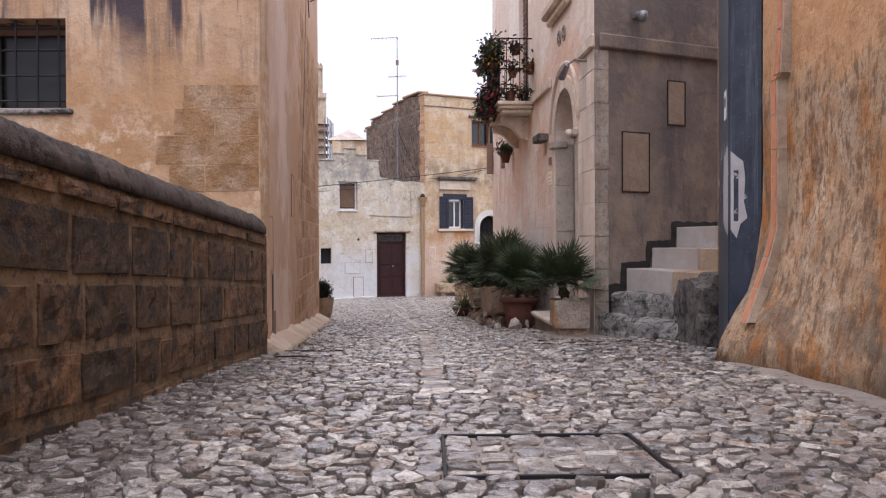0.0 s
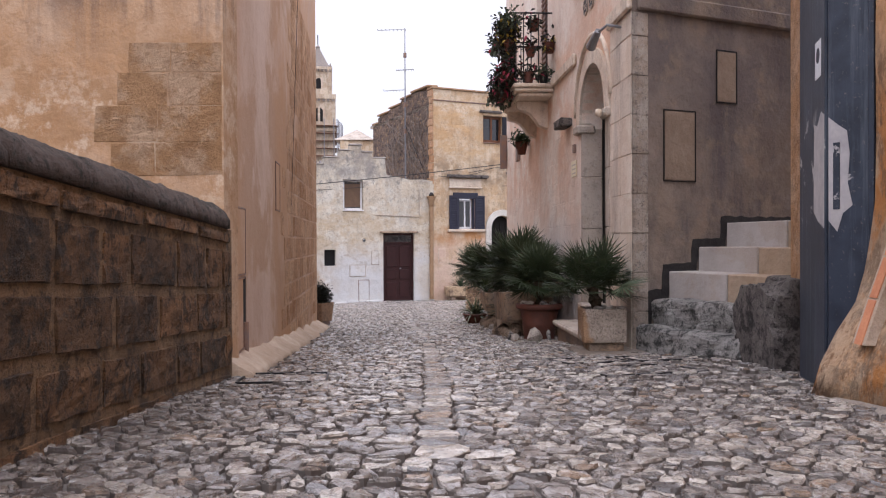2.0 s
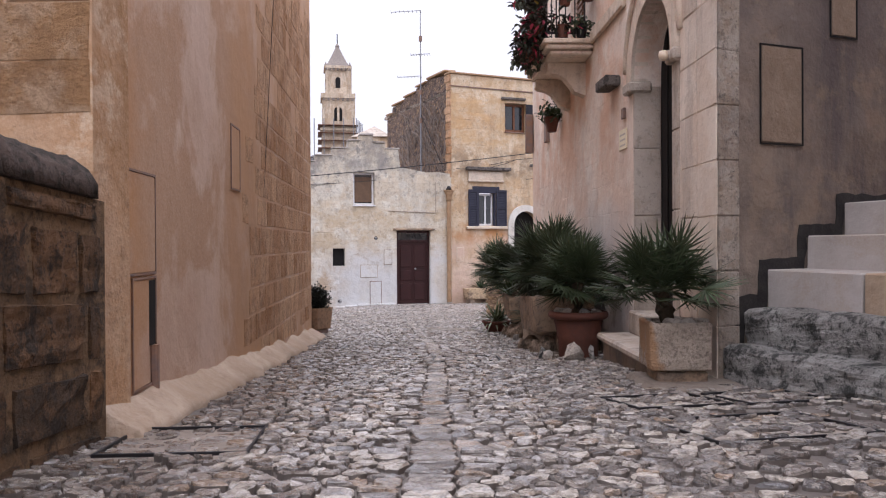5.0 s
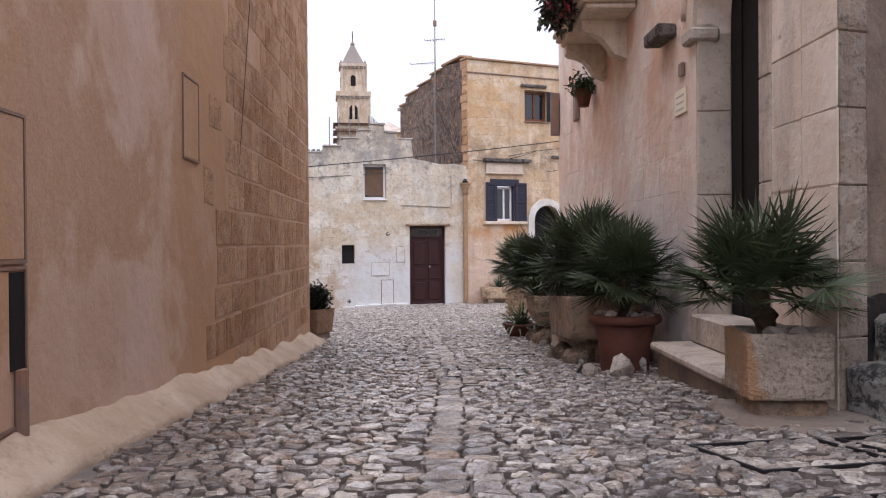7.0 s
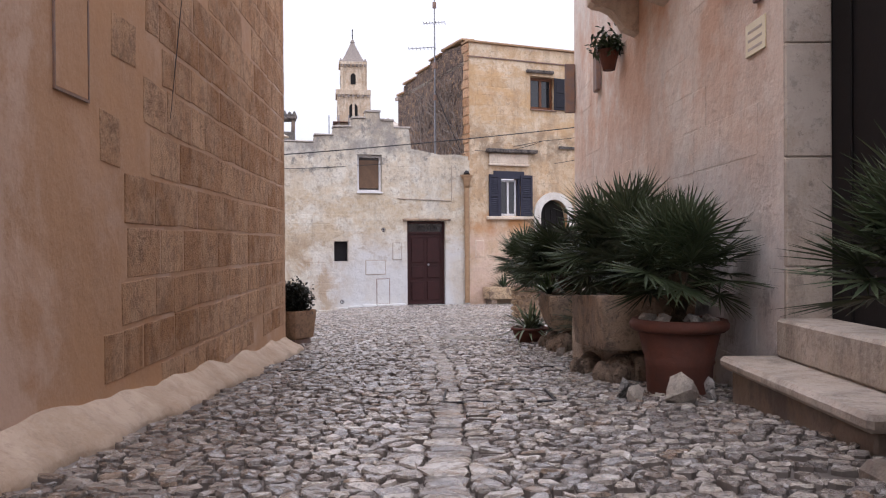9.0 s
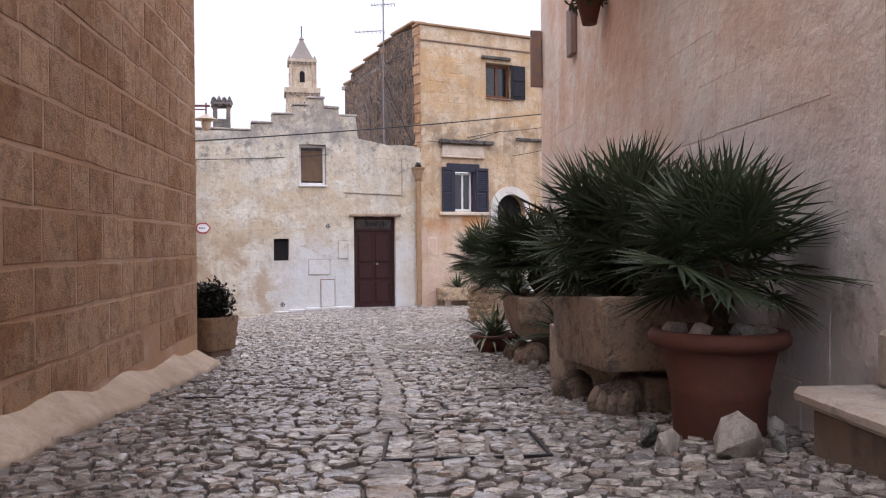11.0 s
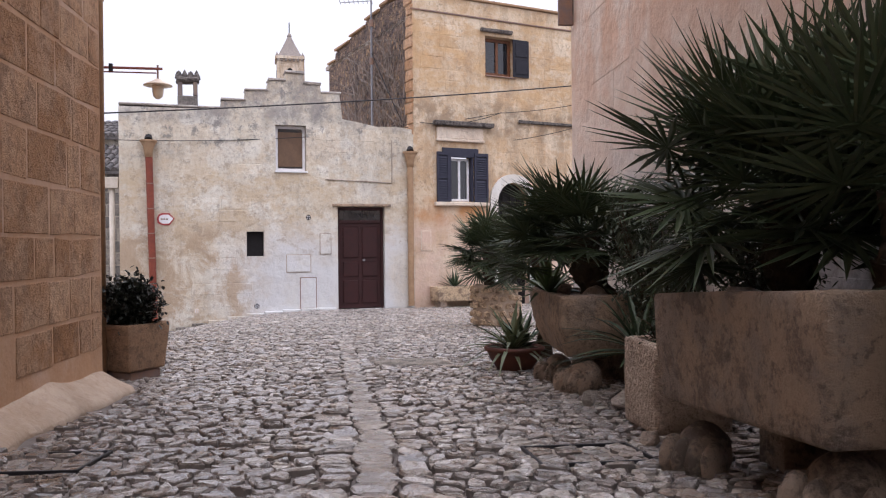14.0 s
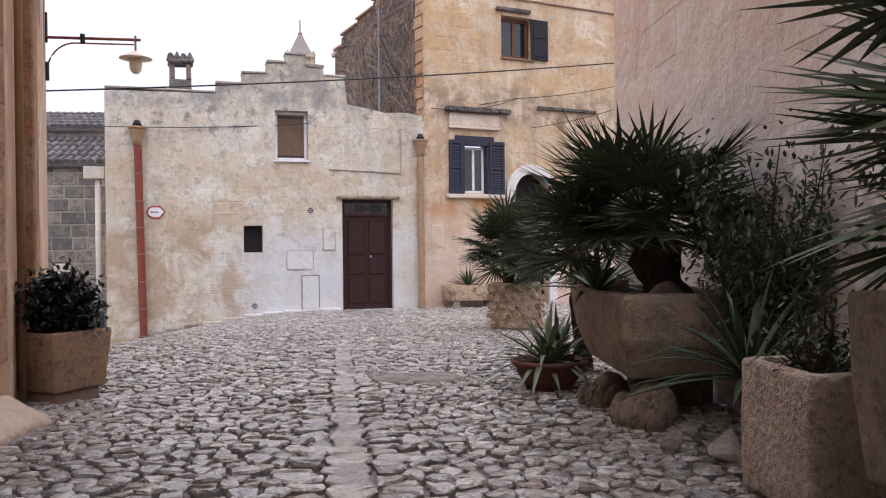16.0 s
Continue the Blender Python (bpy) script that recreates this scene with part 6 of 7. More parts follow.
for u in (1.45, 1.72):
    v = thing("wall_vent", RIGHT.at(u, 3.2), "round pierced stone wall vent", "vent")
    part("ring", rod([RIGHT.at(u, 3.2, 0.002), RIGHT.at(u, 3.2, 0.016)], 0.10, 16), M_GREYSTONE, v)
    for k in range(6):
        a = k * math.tau / 6
        part("hole", rod([RIGHT.at(u + 0.055 * math.cos(a), 3.2 + 0.055 * math.sin(a), 0.0165), RIGHT.at(u + 0.055 * math.cos(a), 3.2 + 0.055 * math.sin(a), 0.019)], 0.022, 8), M_IRON, v)
single("stone_corbel", boxed(RIGHT, 2.45, 2.85, 1.97, 2.07, 0.002, 0.16, bevel=0.015, wob=0.006), M_ROCK, "small dark stone corbel in the wall", "corbel")
plaque = thing("wall_plaque", RIGHT.at(2.3, 1.4), "small pale yellow plaque beside the arch", "plaque")
part("plate", boxed(RIGHT, 2.2, 2.48, 1.34, 1.53, 0.003, 0.012, bevel=0.003), M_PLAQUE, plaque)
for k in range(3):
    part("writing_bar", boxed(RIGHT, 2.24, 2.44, 1.37 + 0.05 * k, 1.385 + 0.05 * k, 0.0122, 0.0135), M_CURTAIN, plaque)
single("bell_button", boxed(RIGHT, 2.24, 2.33, 1.62, 1.72, 0.003, 0.03, bevel=0.005), M_RUST, "small brown bell push on the wall", "bell")
ob = thing("wall_flower_pot", RIGHT.at(5.68, 1.98, 0.1), "small clay pot with trailing plant hung on the wall", "flower pot")
c = RIGHT.at(5.68, 1.98, 0.13)
part("pot", lathe(c.x, c.y, [(0.06, c.z), (0.1, c.z + 0.17), (0.115, c.z + 0.2), (0.08, c.z + 0.195)], 14), M_TERRACOTTA, ob)
leaves = bmesh.new()
for k in range(320):
    d = Vector((rng.gauss(0, 0.075), rng.gauss(0, 0.075), rng.gauss(0.03, 0.06)))
    w = Vector((rng.gauss(0, 1), rng.gauss(0, 1), rng.gauss(0.2, 1))).normalized()
    s = w.cross(Vector((0.31, 0.2, 1))).normalized()
    blade(leaves, c + Vector((0, 0, 0.23)) + d, w, s, s.cross(w), 0.07, 0.03, 0.3, 2)
part("foliage", leaves, M_YUCCA, ob)
single("wall_board", boxed(RIGHT, 6.65, 6.85, 1.98, 2.44, 0.002, 0.06, bevel=0.01), M_RUST, "dark narrow board fixed to the wall", "board")
ob = thing("side_shutter", RIGHT.at(8.3, 2.0), "half-open brown wooden shutter near the corner", "shutter")
part("leaf", boxed(Face(RIGHT.at(8.35, 0)[:2], RIGHT.at(8.25, 0, 1)[:2], 1), 0.003, 0.14, 2.0, 2.66, -0.04, 0.0, bevel=0.006), M_RUST, ob)
part("hinge", rod([RIGHT.at(8.36, 2.1, 0.012), RIGHT.at(8.36, 2.55, 0.012)], 0.012, 6), M_IRON, ob)
lampy = thing("wall_spotlight", RIGHT.at(0.35, 2.5), "grey metal spotlight on a bent arm above the arch", "wall lamp")
part("arm", rod([RIGHT.at(0.30, 2.58, 0.0), RIGHT.at(0.3, 2.6, 0.14), RIGHT.at(0.42, 2.56, 0.2)], 0.014, 6), M_GALV, lampy)
part("head", rod([RIGHT.at(0.40, 2.57, 0.2), RIGHT.at(0.62, 2.47, 0.22)], [0.03, 0.05], 12), M_GALV, lampy)
globe = thing("door_lamp", RIGHT.at(0.8, 1.85, 0.08), "small round cream wall lamp by the arch", "wall lamp")
part("backplate", rod([RIGHT.at(0.77, 1.85, 0.066), RIGHT.at(0.77, 1.85, 0.08)], 0.04, 10), M_GREYSTONE, globe)
part("globe", lathe(*RIGHT.at(0.77, 0, 0.105)[:2], [(0.008, 1.81), (0.03, 1.818), (0.04, 1.85), (0.03, 1.882), (0.008, 1.89)], 14), M_GLOBE, globe, "", True)
camera_box = thing("security_lamp", SIDE.at(0.55, 3.05, 0.1), "small grey dome fixture on the side wall", "wall lamp")
part("bracket", boxed(SIDE, 0.5, 0.58, 3.02, 3.08, 0.002, 0.1, bevel=0.006), M_GALV, camera_box)
part("dome", lathe(*SIDE.at(0.54, 0, 0.14)[:2], [(0.02, 2.96), (0.05, 2.98), (0.06, 3.03), (0.05, 3.07), (0.01, 3.08)], 12), M_GALV, camera_box, "", True)

# ---- street lamp, wires, aerial ----
lamp = thing("street_lamp", BACK.at(6.3, 2.2, 0.1), "wall bracket street lamp with flat cream shade", "street lamp")
L0, L1 = BACK.at(6.3, 2.5, 0.02), Vector((-4.0, 20.62, 2.5))
part("arm", rod([L0, L1 + (L1 - L0) * 0.06], 0.018, 8), M_REDIRON, lamp)
part("curved_brace", rod([L0.lerp(L1, 0.32 * (1 - math.cos(a * 0.157))) + Vector((0, 0, -0.42 + 0.36 * math.sin(a * 0.157))) for a in range(11)] + [L0.lerp(L1, 0.98) + Vector((0, 0, -0.06))], 0.010, 8), M_REDIRON, lamp)
part("wall_plate", rod([L0 + Vector((-0.01, 0, -0.52)), L0 + Vector((-0.01, 0, -0.30))], 0.035, 8), M_IRON, lamp)
part("wall_plate", rod([L0 + Vector((-0.02, 0, -0.06)), L0 + Vector((-0.02, 0, 0.3))], 0.03, 8), M_IRON, lamp)
part("collar", rod([L0.lerp(L1, 0.4) + Vector((0, 0, -0.05)), L0.lerp(L1, 0.4) + Vector((0, 0, 0.05))], 0.03, 8), M_IRON, lamp)
part("drop_rod", rod([L1 + Vector((0, 0, 0.05)), L1 + Vector((0, 0, -0.15))], 0.014, 8), M_RUST, lamp)
part("shade", lathe(L1.x, L1.y, [(0.03, 2.36), (0.06, 2.34), (0.19, 2.275), (0.195, 2.265), (0.10, 2.262), (0.08, 2.265)], 24), M_GLOBE, lamp, "flat cream shade", True)
part("globe", lathe(L1.x, L1.y, [(0.075, 2.262), (0.078, 2.2), (0.065, 2.12), (0.03, 2.085), (0.005, 2.08)], 16), M_GLOBE, lamp, "cream glass globe", True)


def wire(name, a, b, sag, radius, label, n=16):
    a, b = Vector(a), Vector(b)
    single(name, rod([a.lerp(b, i / n) - Vector((0, 0, sag * 4 * (i / n) * (1 - i / n))) for i in range(n + 1)], radius, 5), M_CABLE, label, "cable")


wire("overhead_cable", (-5.06, 20.5, 1.86), (3.3, 24.5, 3.08), 0.06, 0.011, "thick dark cable strung across the lane")
wire("overhead_wire", WHITE.at(5.97, 2.12, 0.12), TAN.at(2.2, 3.06, 0.10), 0.22, 0.008, "thin sagging wire along the facades")
wire("overhead_wire", TAN.at(2.2, 3.06, 0.05), TAN.at(4.75, 3.5, 0.3), 0.05, 0.008, "thin wire running from the tan facade")
wire("overhead_wire", TAN.at(2.55, 2.45, 0.06), TAN.at(4.75, 3.0, 0.3), 0.05, 0.008, "thin wire running from the tan facade")
wire("overhead_wire", TAN.at(0.15, 2.72, 0.03), TAN.at(2.2, 3.06, 0.05), 0.12, 0.008, "thin wire along the tan facade")
wire("overhead_wire", LEFT.at(5.9, 4.35, 0.03), (1.3, 11.5, 6.2), 0.12, 0.010, "dark wire rising from the ochre house")
wire("wall_cable", LEFT.at(5.0, 4.9, 0.012), LEFT.at(5.9, 4.1, 0.008), 0.0, 0.008, "dark cable stapled to the ochre wall")
wire("wall_cable", LEFT.at(5.3, 4.5, 0.012), LEFT.at(4.2, 1.0, 0.004), 0.0, 0.003, "thin cable running down the ochre wall")
aerial = thing("tv_aerial", (-1.6, 28.3, 2.5), "tall thin television aerial mast with yagi elements", "aerial")
part("mast", rod([(-1.62, 28.27, 2.4), (-1.62, 28.27, 5.2), (-1.62, 28.27, 7.9)], [0.035, 0.025, 0.015], 6), M_GALV, aerial)
for z, l, dx in ((7.82, 0.95, -0.45), (6.45, 0.6, 0.0), (5.75, 0.75, -0.35)):
    boom = part("boom", rod([(-1.62 + dx - l / 2, 28.2, z), (-1.62 + dx + l / 2, 28.2, z + 0.04)], 0.012, 5), M_GALV, aerial)
    for k in range(8):
        x = -1.62 + dx - l / 2 + l * k / 7
        part("element", rod([(x, 28.05, z + 0.01), (x, 28.35, z + 0.01)], 0.008, 4), M_GALV, boom)
for z in (6.9, 5.2, 4.3):
    part("clamp", rod([(-1.62, 28.27, z), (-1.62, 28.27, z + 0.16)], 0.055, 8), M_RUST, aerial)
wire("aerial_cable", (-1.62, 28.27, 4.6), (-0.8, 27.2, 2.62), 0.05, 0.012, "pale slack aerial cable")
tangle = bmesh.new()
rng = random.Random(41)
for k in range(150):
    u, z = rng.uniform(0.4, 3.6), rng.uniform(2.0, 4.3)
    lean, path = rng.gauss(0, 0.16), []
    for i in range(6):
        path.append(DARK.at(u, min(z, 5.3), 0.02 + 0.03 * rng.random() + 0.012 * i))
        u, z, lean = max(0.3, u + lean), z + rng.uniform(0.05, 0.26), lean + rng.gauss(0, 0.1)
    tube(tangle, path, rng.uniform(0.004, 0.010), 4)
single("dry_creeper_tangle", tangle, M_STEM, "tangle of bare grey creeper stems on rubble wall", "creeper", kind="stuff")

# ---- distance: bell tower, pale house, tiled house past the corner ----


def ring_box(x, y, z0, z1, w):
    return free_box(x, y, z0, w, w, z1 - z0, 12, 0.02)


TX, TY = -25.5, 150.0
tower = thing("bell_tower", (TX, TY, 0), "distant pale stone bell tower with pointed spire", "tower")
part("lower_shaft", ring_box(TX, TY, -5, 21.4, 6.0), M_FAR, tower)
part("middle_shaft", ring_box(TX, TY, 21.9, 27.4, 5.7), M_FAR, tower)
part("upper_shaft", ring_box(TX, TY, 28.3, 33.0, 4.5), M_FAR, tower)
for z, w, h in ((21.4, 6.6, 0.5), (27.4, 6.3, 0.9), (33.0, 5.1, 0.5)):
    part("cornice", ring_box(TX, TY, z, z + h, w), M_FAR, tower)
part("spire", lathe(TX, TY, [(2.5, 33.5), (1.75, 34.7), (1.0, 36.1), (0.45, 37.2), (0.35, 37.4), (0.45, 37.6), (0.12, 38.1)], 8), M_SPIRE, tower, "grey pointed spire")
part("finial", rod([(TX, TY, 37.9), (TX, TY, 40.0)], 0.10, 6), M_IRON, tower)
c, s = math.cos(radians(12)), math.sin(radians(12))
for z0, z1, w, half in ((29.4, 31.4, 0.9, 2.25), (23.2, 25.8, 1.5, 2.85)):
    for nx, ny in ((0, -1), (1, 0), (-1, 0)):
        px, py = nx * half, ny * half
        gx, gy = TX + c * px - s * py, TY + s * px + c * py
        dx, dy = -ny * c - nx * s, -ny * s + nx * c
        f = Face((gx - dx * w / 2, gy - dy * w / 2), (gx + dx * w / 2, gy + dy * w / 2), 1)
        # Black plate on the shaft stands for the dark inside the opening.
        part("bell_opening", slab(f, arch_loop(0, w, z0, z1 - w / 2), (), -0.06, 0.06), M_DARKWOOD, tower, "black arched plate for the dark of an opening")
for half, z0, z1 in ((2.85, 21.9, 27.4), (2.25, 28.3, 33.0)):
    for a in (-1, 0.0, 1) if half > 2.5 else (-1, 1):
        for nx, ny in ((0, -1), (1, 0)):
            px, py = (a * (half - 0.25), -half - 0.06) if ny else (half + 0.06, a * (half - 0.25))
            part("pilaster", free_box(TX + c * px - s * py, TY + s * px + c * py, z0, 0.42, 0.42, z1 - z0, 12, 0.02), M_FAR, tower)
for half, z in ((3.05, 26.95), (2.45, 32.6)):
    for k in range(7):
        a = -half + 2 * half * (k + 0.5) / 7
        part("corbel", free_box(TX + c * a + s * half, TY + s * a - c * half, z, half * 0.13, 0.4, 0.42, 12, 0.02), M_SPIRE, tower)
for a, b in ((-1, -1), (1, -1), (1, 1), (-1, 1)):
    px, py = a * 2.2, b * 2.2
    part("pinnacle", lathe(TX + c * px - s * py, TY + s * px + c * py, [(0.28, 33.5), (0.26, 33.7), (0.12, 33.95), (0.04, 34.2)], 6), M_SPIRE, tower)
scaffold = thing("scaffolding", (TX - 2, TY - 4, 10), "thin scaffolding wrapped round the bell tower", "scaffolding")
for k in range(8):
    z = 12.5 + 1.4 * k
    part("platform", free_box(TX, TY - 0.3, z, 7.3, 7.1, 0.10, 12, 0.0), M_BROWNWOOD, scaffold)
for a in (-3.6, -1.8, 0, 1.8, 3.6):
    part("pole", rod([(TX + a, TY - 4.2, -2), (TX + a, TY - 4.2, 23.5)], 0.09, 4), M_GALV, scaffold)
    part("pole", rod([(TX + 4.1, TY + a, -2), (TX + 4.1, TY + a, 23.5)], 0.09, 4), M_GALV, scaffold)
pale = thing("pale_house", (-7.4, 62, 0), "small distant cream house with grey hipped roof", "house")
part("wall", free_box(-7.4, 62, -3, 2.6, 3, 11.3, 8, 0.03), M_TAN, pale)
bm = bmesh.new()
base = [bm.verts.new((-7.4 + a * 1.5, 62 + b * 1.7, 8.32)) for a, b in ((-1, -1), (1, -1), (1, 1), (-1, 1))]
top = bm.verts.new((-7.4, 62, 9.3))
bm.faces.new(base)
for k in range(4):
    bm.faces.new((base[k], base[(k + 1) % 4], top))
part("roof", bm, M_GREYSTONE, pale)
grey = thing("grey_stone_house", (-9, 31, -2), "grey block house with tiled roof beyond the corner", "house")
GREY = Face((-4.2, 31.6), (-14.5, 30.4), 1)
part("wall", slab(GREY, rect(0, 10.3, -4.2, 2.12), (), -0.3), M_JOINT_GREY, grey)
part("upper_wall", boxed(GREY, 0, 10, 2.3, 3.25, -2.4, -2.1), M_WHITE, grey, "whitewashed strip between the roofs")
for tier, (z0, o0, z1, o1) in enumerate(((2.1, 0.15, 3.0, -2.0), (3.3, -1.9, 4.1, -4.5))):
    under = bmesh.new()
    vs = [under.verts.new(GREY.at(u, z, o)) for u, z, o in ((0, z0, o0), (10.3, z0, o0), (10.3, z1, o1), (0, z1, o1))]
    vs += [under.verts.new(v.co - Vector((0, 0, 0.08))) for v in vs]
    for q in ((0, 1, 2, 3), (7, 6, 5, 4), (0, 4, 5, 1), (1, 5, 6, 2), (2, 6, 7, 3), (3, 7, 4, 0)):
        under.faces.new([vs[i] for i in q])
    roof = part("roof", under, M_TILE, grey, "weathered grey clay tiled roof")
    tiles = bmesh.new()
    for k in range(50):
        u = 0.1 + 0.205 * k
        for j in range(5):
            f, g = j / 5, (j + 1.1) / 5
            a, b = GREY.at(u, z0 + (z1 - z0) * f + 0.02, o0 + (o1 - o0) * f), GREY.at(u + random.uniform(-0.02, 0.02), z0 + (z1 - z0) * g + 0.01, o0 + (o1 - o0) * g)
            tube(tiles, [a, b], [0.10, 0.075], 7)
    rows_ob = part("tiling", tiles, M_TILE, roof, "rows of curved clay tiles")
    tagged(rows_ob, kind="stuff")
pole = thing("white_drainpipe", WHITE.at(6.15, -1.9, -0.3), "cream drainpipe and box at the corner of the house", "downpipe")
part("pipe", rod([WHITE.at(6.12, -2.0, -0.2), WHITE.at(6.12, 1.2, -0.2)], 0.05, 10), M_CURTAIN, pole, "", True)
part("box", boxed(WHITE, 5.99, 6.35, 1.2, 1.42, -0.30, -0.10, bevel=0.01), M_CURTAIN, pole, "cream box on top")
part("skirt", boxed(WHITE, 6.03, 6.25, -2.3, -1.2, -0.3, -0.08, bevel=0.01), M_BLUEMETAL, pole, "blue-grey guard at the foot")
single("wall_sign", boxed(GREY, 5.6, 6.0, -0.75, -0.45, 0.05, 0.08, bevel=0.01), M_CURTAIN, "small yellowish sign on the grey wall", "sign")

# ---- parapet wall: blocks, mortar, rounded coping ----


def top_of_parapet(y):
    return 1.055 - 0.063 * (y - 2.55)


def pillow(face, u0, u1, z0, z1, out, lean=0.0, edge=0.012, rng=random, rough=0.0):
    """One stone of a wall: its face uneven, its edges worn."""
    bm = bmesh.new()
    mid = (u0 + u1) / 2
    nu, nz = (8, 5) if rough > 0.015 else (6, 4) if rough else (1, 1)
    seed = Vector((rng.uniform(0, 50), rng.uniform(0, 50), 0))
    jit = [rng.uniform(-0.006, 0.006) for _ in range(4)]
    grid = []
    for j in range(nz + 3):
        row = []
        for i in range(nu + 3):
            fu, fz = min(max(i - 1, 0), nu) / nu, min(max(j - 1, 0), nz) / nz
            rim = i in (0, nu + 2) or j in (0, nz + 2)
            u = u0 + edge + (u1 - u0 - 2 * edge) * fu + (-edge if i == 0 else edge if i == nu + 2 else 0) + jit[0] * (1 - fz) + jit[1] * fz
            z = z0 + edge + (z1 - z0 - 2 * edge) * fz + (-edge if j == 0 else edge if j == nz + 2 else 0) + jit[2] * (1 - fu) + jit[3] * fu
            q = Vector((u * 11, z * 11, 0)) + seed
            o = out * (-0.6 if rim else 1.0) + rough * (noise.noise(q) + 0.6 * noise.noise(q * 2.7))
            if rough:
                u += rough * 0.5 * noise.noise(q + Vector((7, 0, 0)))
                z += rough * 0.5 * noise.noise(q + Vector((0, 7, 0)))
            row.append(bm.verts.new(face.at(u, z + lean * (u - mid), o)))
        grid.append(row)
    for a, b in zip(grid, grid[1:]):
        for i in range(nu + 2):
            bm.faces.new((a[i], a[i + 1], b[i + 1], b[i]))
    return bm


parapet = tagged(thing("parapet_wall", (-1.6, 1, 0)), "weathered brown stone parapet wall with rounded dark coping", "wall", kind="structure")
prism = bmesh.new()
ends = []
for y in (-5.0, 6.49):
    u = y + 5.0
    t = top_of_parapet(y)
    ends.append([prism.verts.new(PARAPET.at(u, z, o)) for z, o in ((t - 1.7, 0.011), (t - 0.17, 0.011), (t - 0.17, -0.34), (t - 1.7, -0.34))])
for k in range(4):
    prism.faces.new((ends[0][k], ends[0][(k + 1) % 4], ends[1][(k + 1) % 4], ends[1][k]))
prism.faces.new(ends[0])
prism.faces.new(ends[1][::-1])
part("mortar_core", prism, M_JOINT, parapet, "sandy mortar between the blocks")
rng = random.Random(5)
for row, (d0, d1) in enumerate(((0.175, 0.285), (0.30, 0.565), (0.58, 0.83), (0.845, 1.08), (1.095, 1.5))):
    y = -4.9 + 0.17 * row
    while y < 6.4:
        w = rng.uniform(0.28, 0.62) if row else rng.uniform(0.5, 0.8)
        y2 = min(y + w, 6.47)
        t = top_of_parapet((y + y2) / 2)
        if y2 - y > 0.08:
            part("stone_block", pillow(PARAPET, y + 5.006, y2 + 4.976, t - d1 + rng.uniform(0.002, 0.02), t - d0 - rng.uniform(0.002, 0.016), 0.020 if row else 0.03, -0.063, 0.012, rng, 0.0155), M_PARAPET, parapet)
        y = y2
y = -5.0
while y < 6.4:
    y2 = min(y + rng.uniform(0.42, 0.75), 6.47)
    bm = bmesh.new()
    loops = []
    steps_n = 26
    for i in range(steps_n):
        yy = y + (y2 - 0.008 - y) * i / (steps_n - 1)
        t = top_of_parapet(yy)
        loop = []
        for k in range(15):
            a = math.pi * k / 14
            r = 1 + 0.07 * noise.noise((yy * 3.5, k * 0.3, 2.0)) + 0.06 * noise.noise((yy * 12, k * 0.8, 5.0)) + 0.06 * noise.noise((yy * 30, k * 1.4, 9.0))
            if i in (0, steps_n - 1):
                r *= 0.92
            loop.append(bm.verts.new(PARAPET.at(yy + 5, t - 0.165 + 0.165 * math.sin(a) ** 0.75 * r, -0.165 + 0.195 * math.cos(a) * r)))
        loops.append(loop)
    for a, b in zip(loops, loops[1:]):
        for k in range(15):
            bm.faces.new((a[k], a[(k + 1) % 15], b[(k + 1) % 15], b[k]))
    bm.faces.new(loops[0])
    bm.faces.new(loops[-1][::-1])
    part("coping_stone", bm, M_COPING, parapet, "rounded dark coping stone", True)
    y = y2

# ---- bare blocks in the walls ----
rng = random.Random(8)
z, row = -0.62, 0
while z < 3.6:
    h = rng.uniform(0.2, 0.3)
    u = 2.9 + rng.uniform(0.0, 0.6) + (0.5 * max(0.0, z - 0.9))
    while u < 8.2:
        w = rng.uniform(0.2, 0.55)
        u2 = min(u + w, 8.285)
        if 8.285 - u2 < 0.14:
            u2 = 8.285
        if rng.random() < float(np.interp(u + rng.uniform(-0.5, 0.5), (2.9, 3.6, 4.4, 5.2), (0.45, 0.85, 0.95, 0.97))):
            if 2.6 < u2 and u < 3.1 and 0.8 < z + h and z < 1.45:
                u = u2
                continue
            part("ashlar_block", pillow(LEFT, u + 0.009, u2 - 0.009, z + 0.009, z + h - 0.009, rng.uniform(0.003, 0.005), rng.uniform(-0.04, 0.04), 0.006, rng, 0.0018), M_ASHLAR, left_house)
        u = u2
    z, row = z + h, row + 1
z = 1.0
while z < 1.8:
    h = rng.uniform(0.2, 0.27)
    u = 0.01
    while u < 1.5:
        w = rng.uniform(0.24, 0.5)
        if u + w < 1.5 and rng.random() < float(np.interp(u + w, (0.5, 0.8, 1.3), (1.0, 0.85, 0.0))):
            part("ashlar_block", pillow(FRONT, u + 0.001, u + w - 0.001, z + 0.001, z + h - 0.001, rng.uniform(0.003, 0.005), rng.uniform(-0.01, 0.01), 0.004, rng, 0.002), M_BARE, left_house)
        u += w
    z += h


def clear_of(u0, u1, z0, z1, boxes):
    return all(u1 < a or u0 > b or z1 < c or z0 > d for a, b, c, d in boxes)


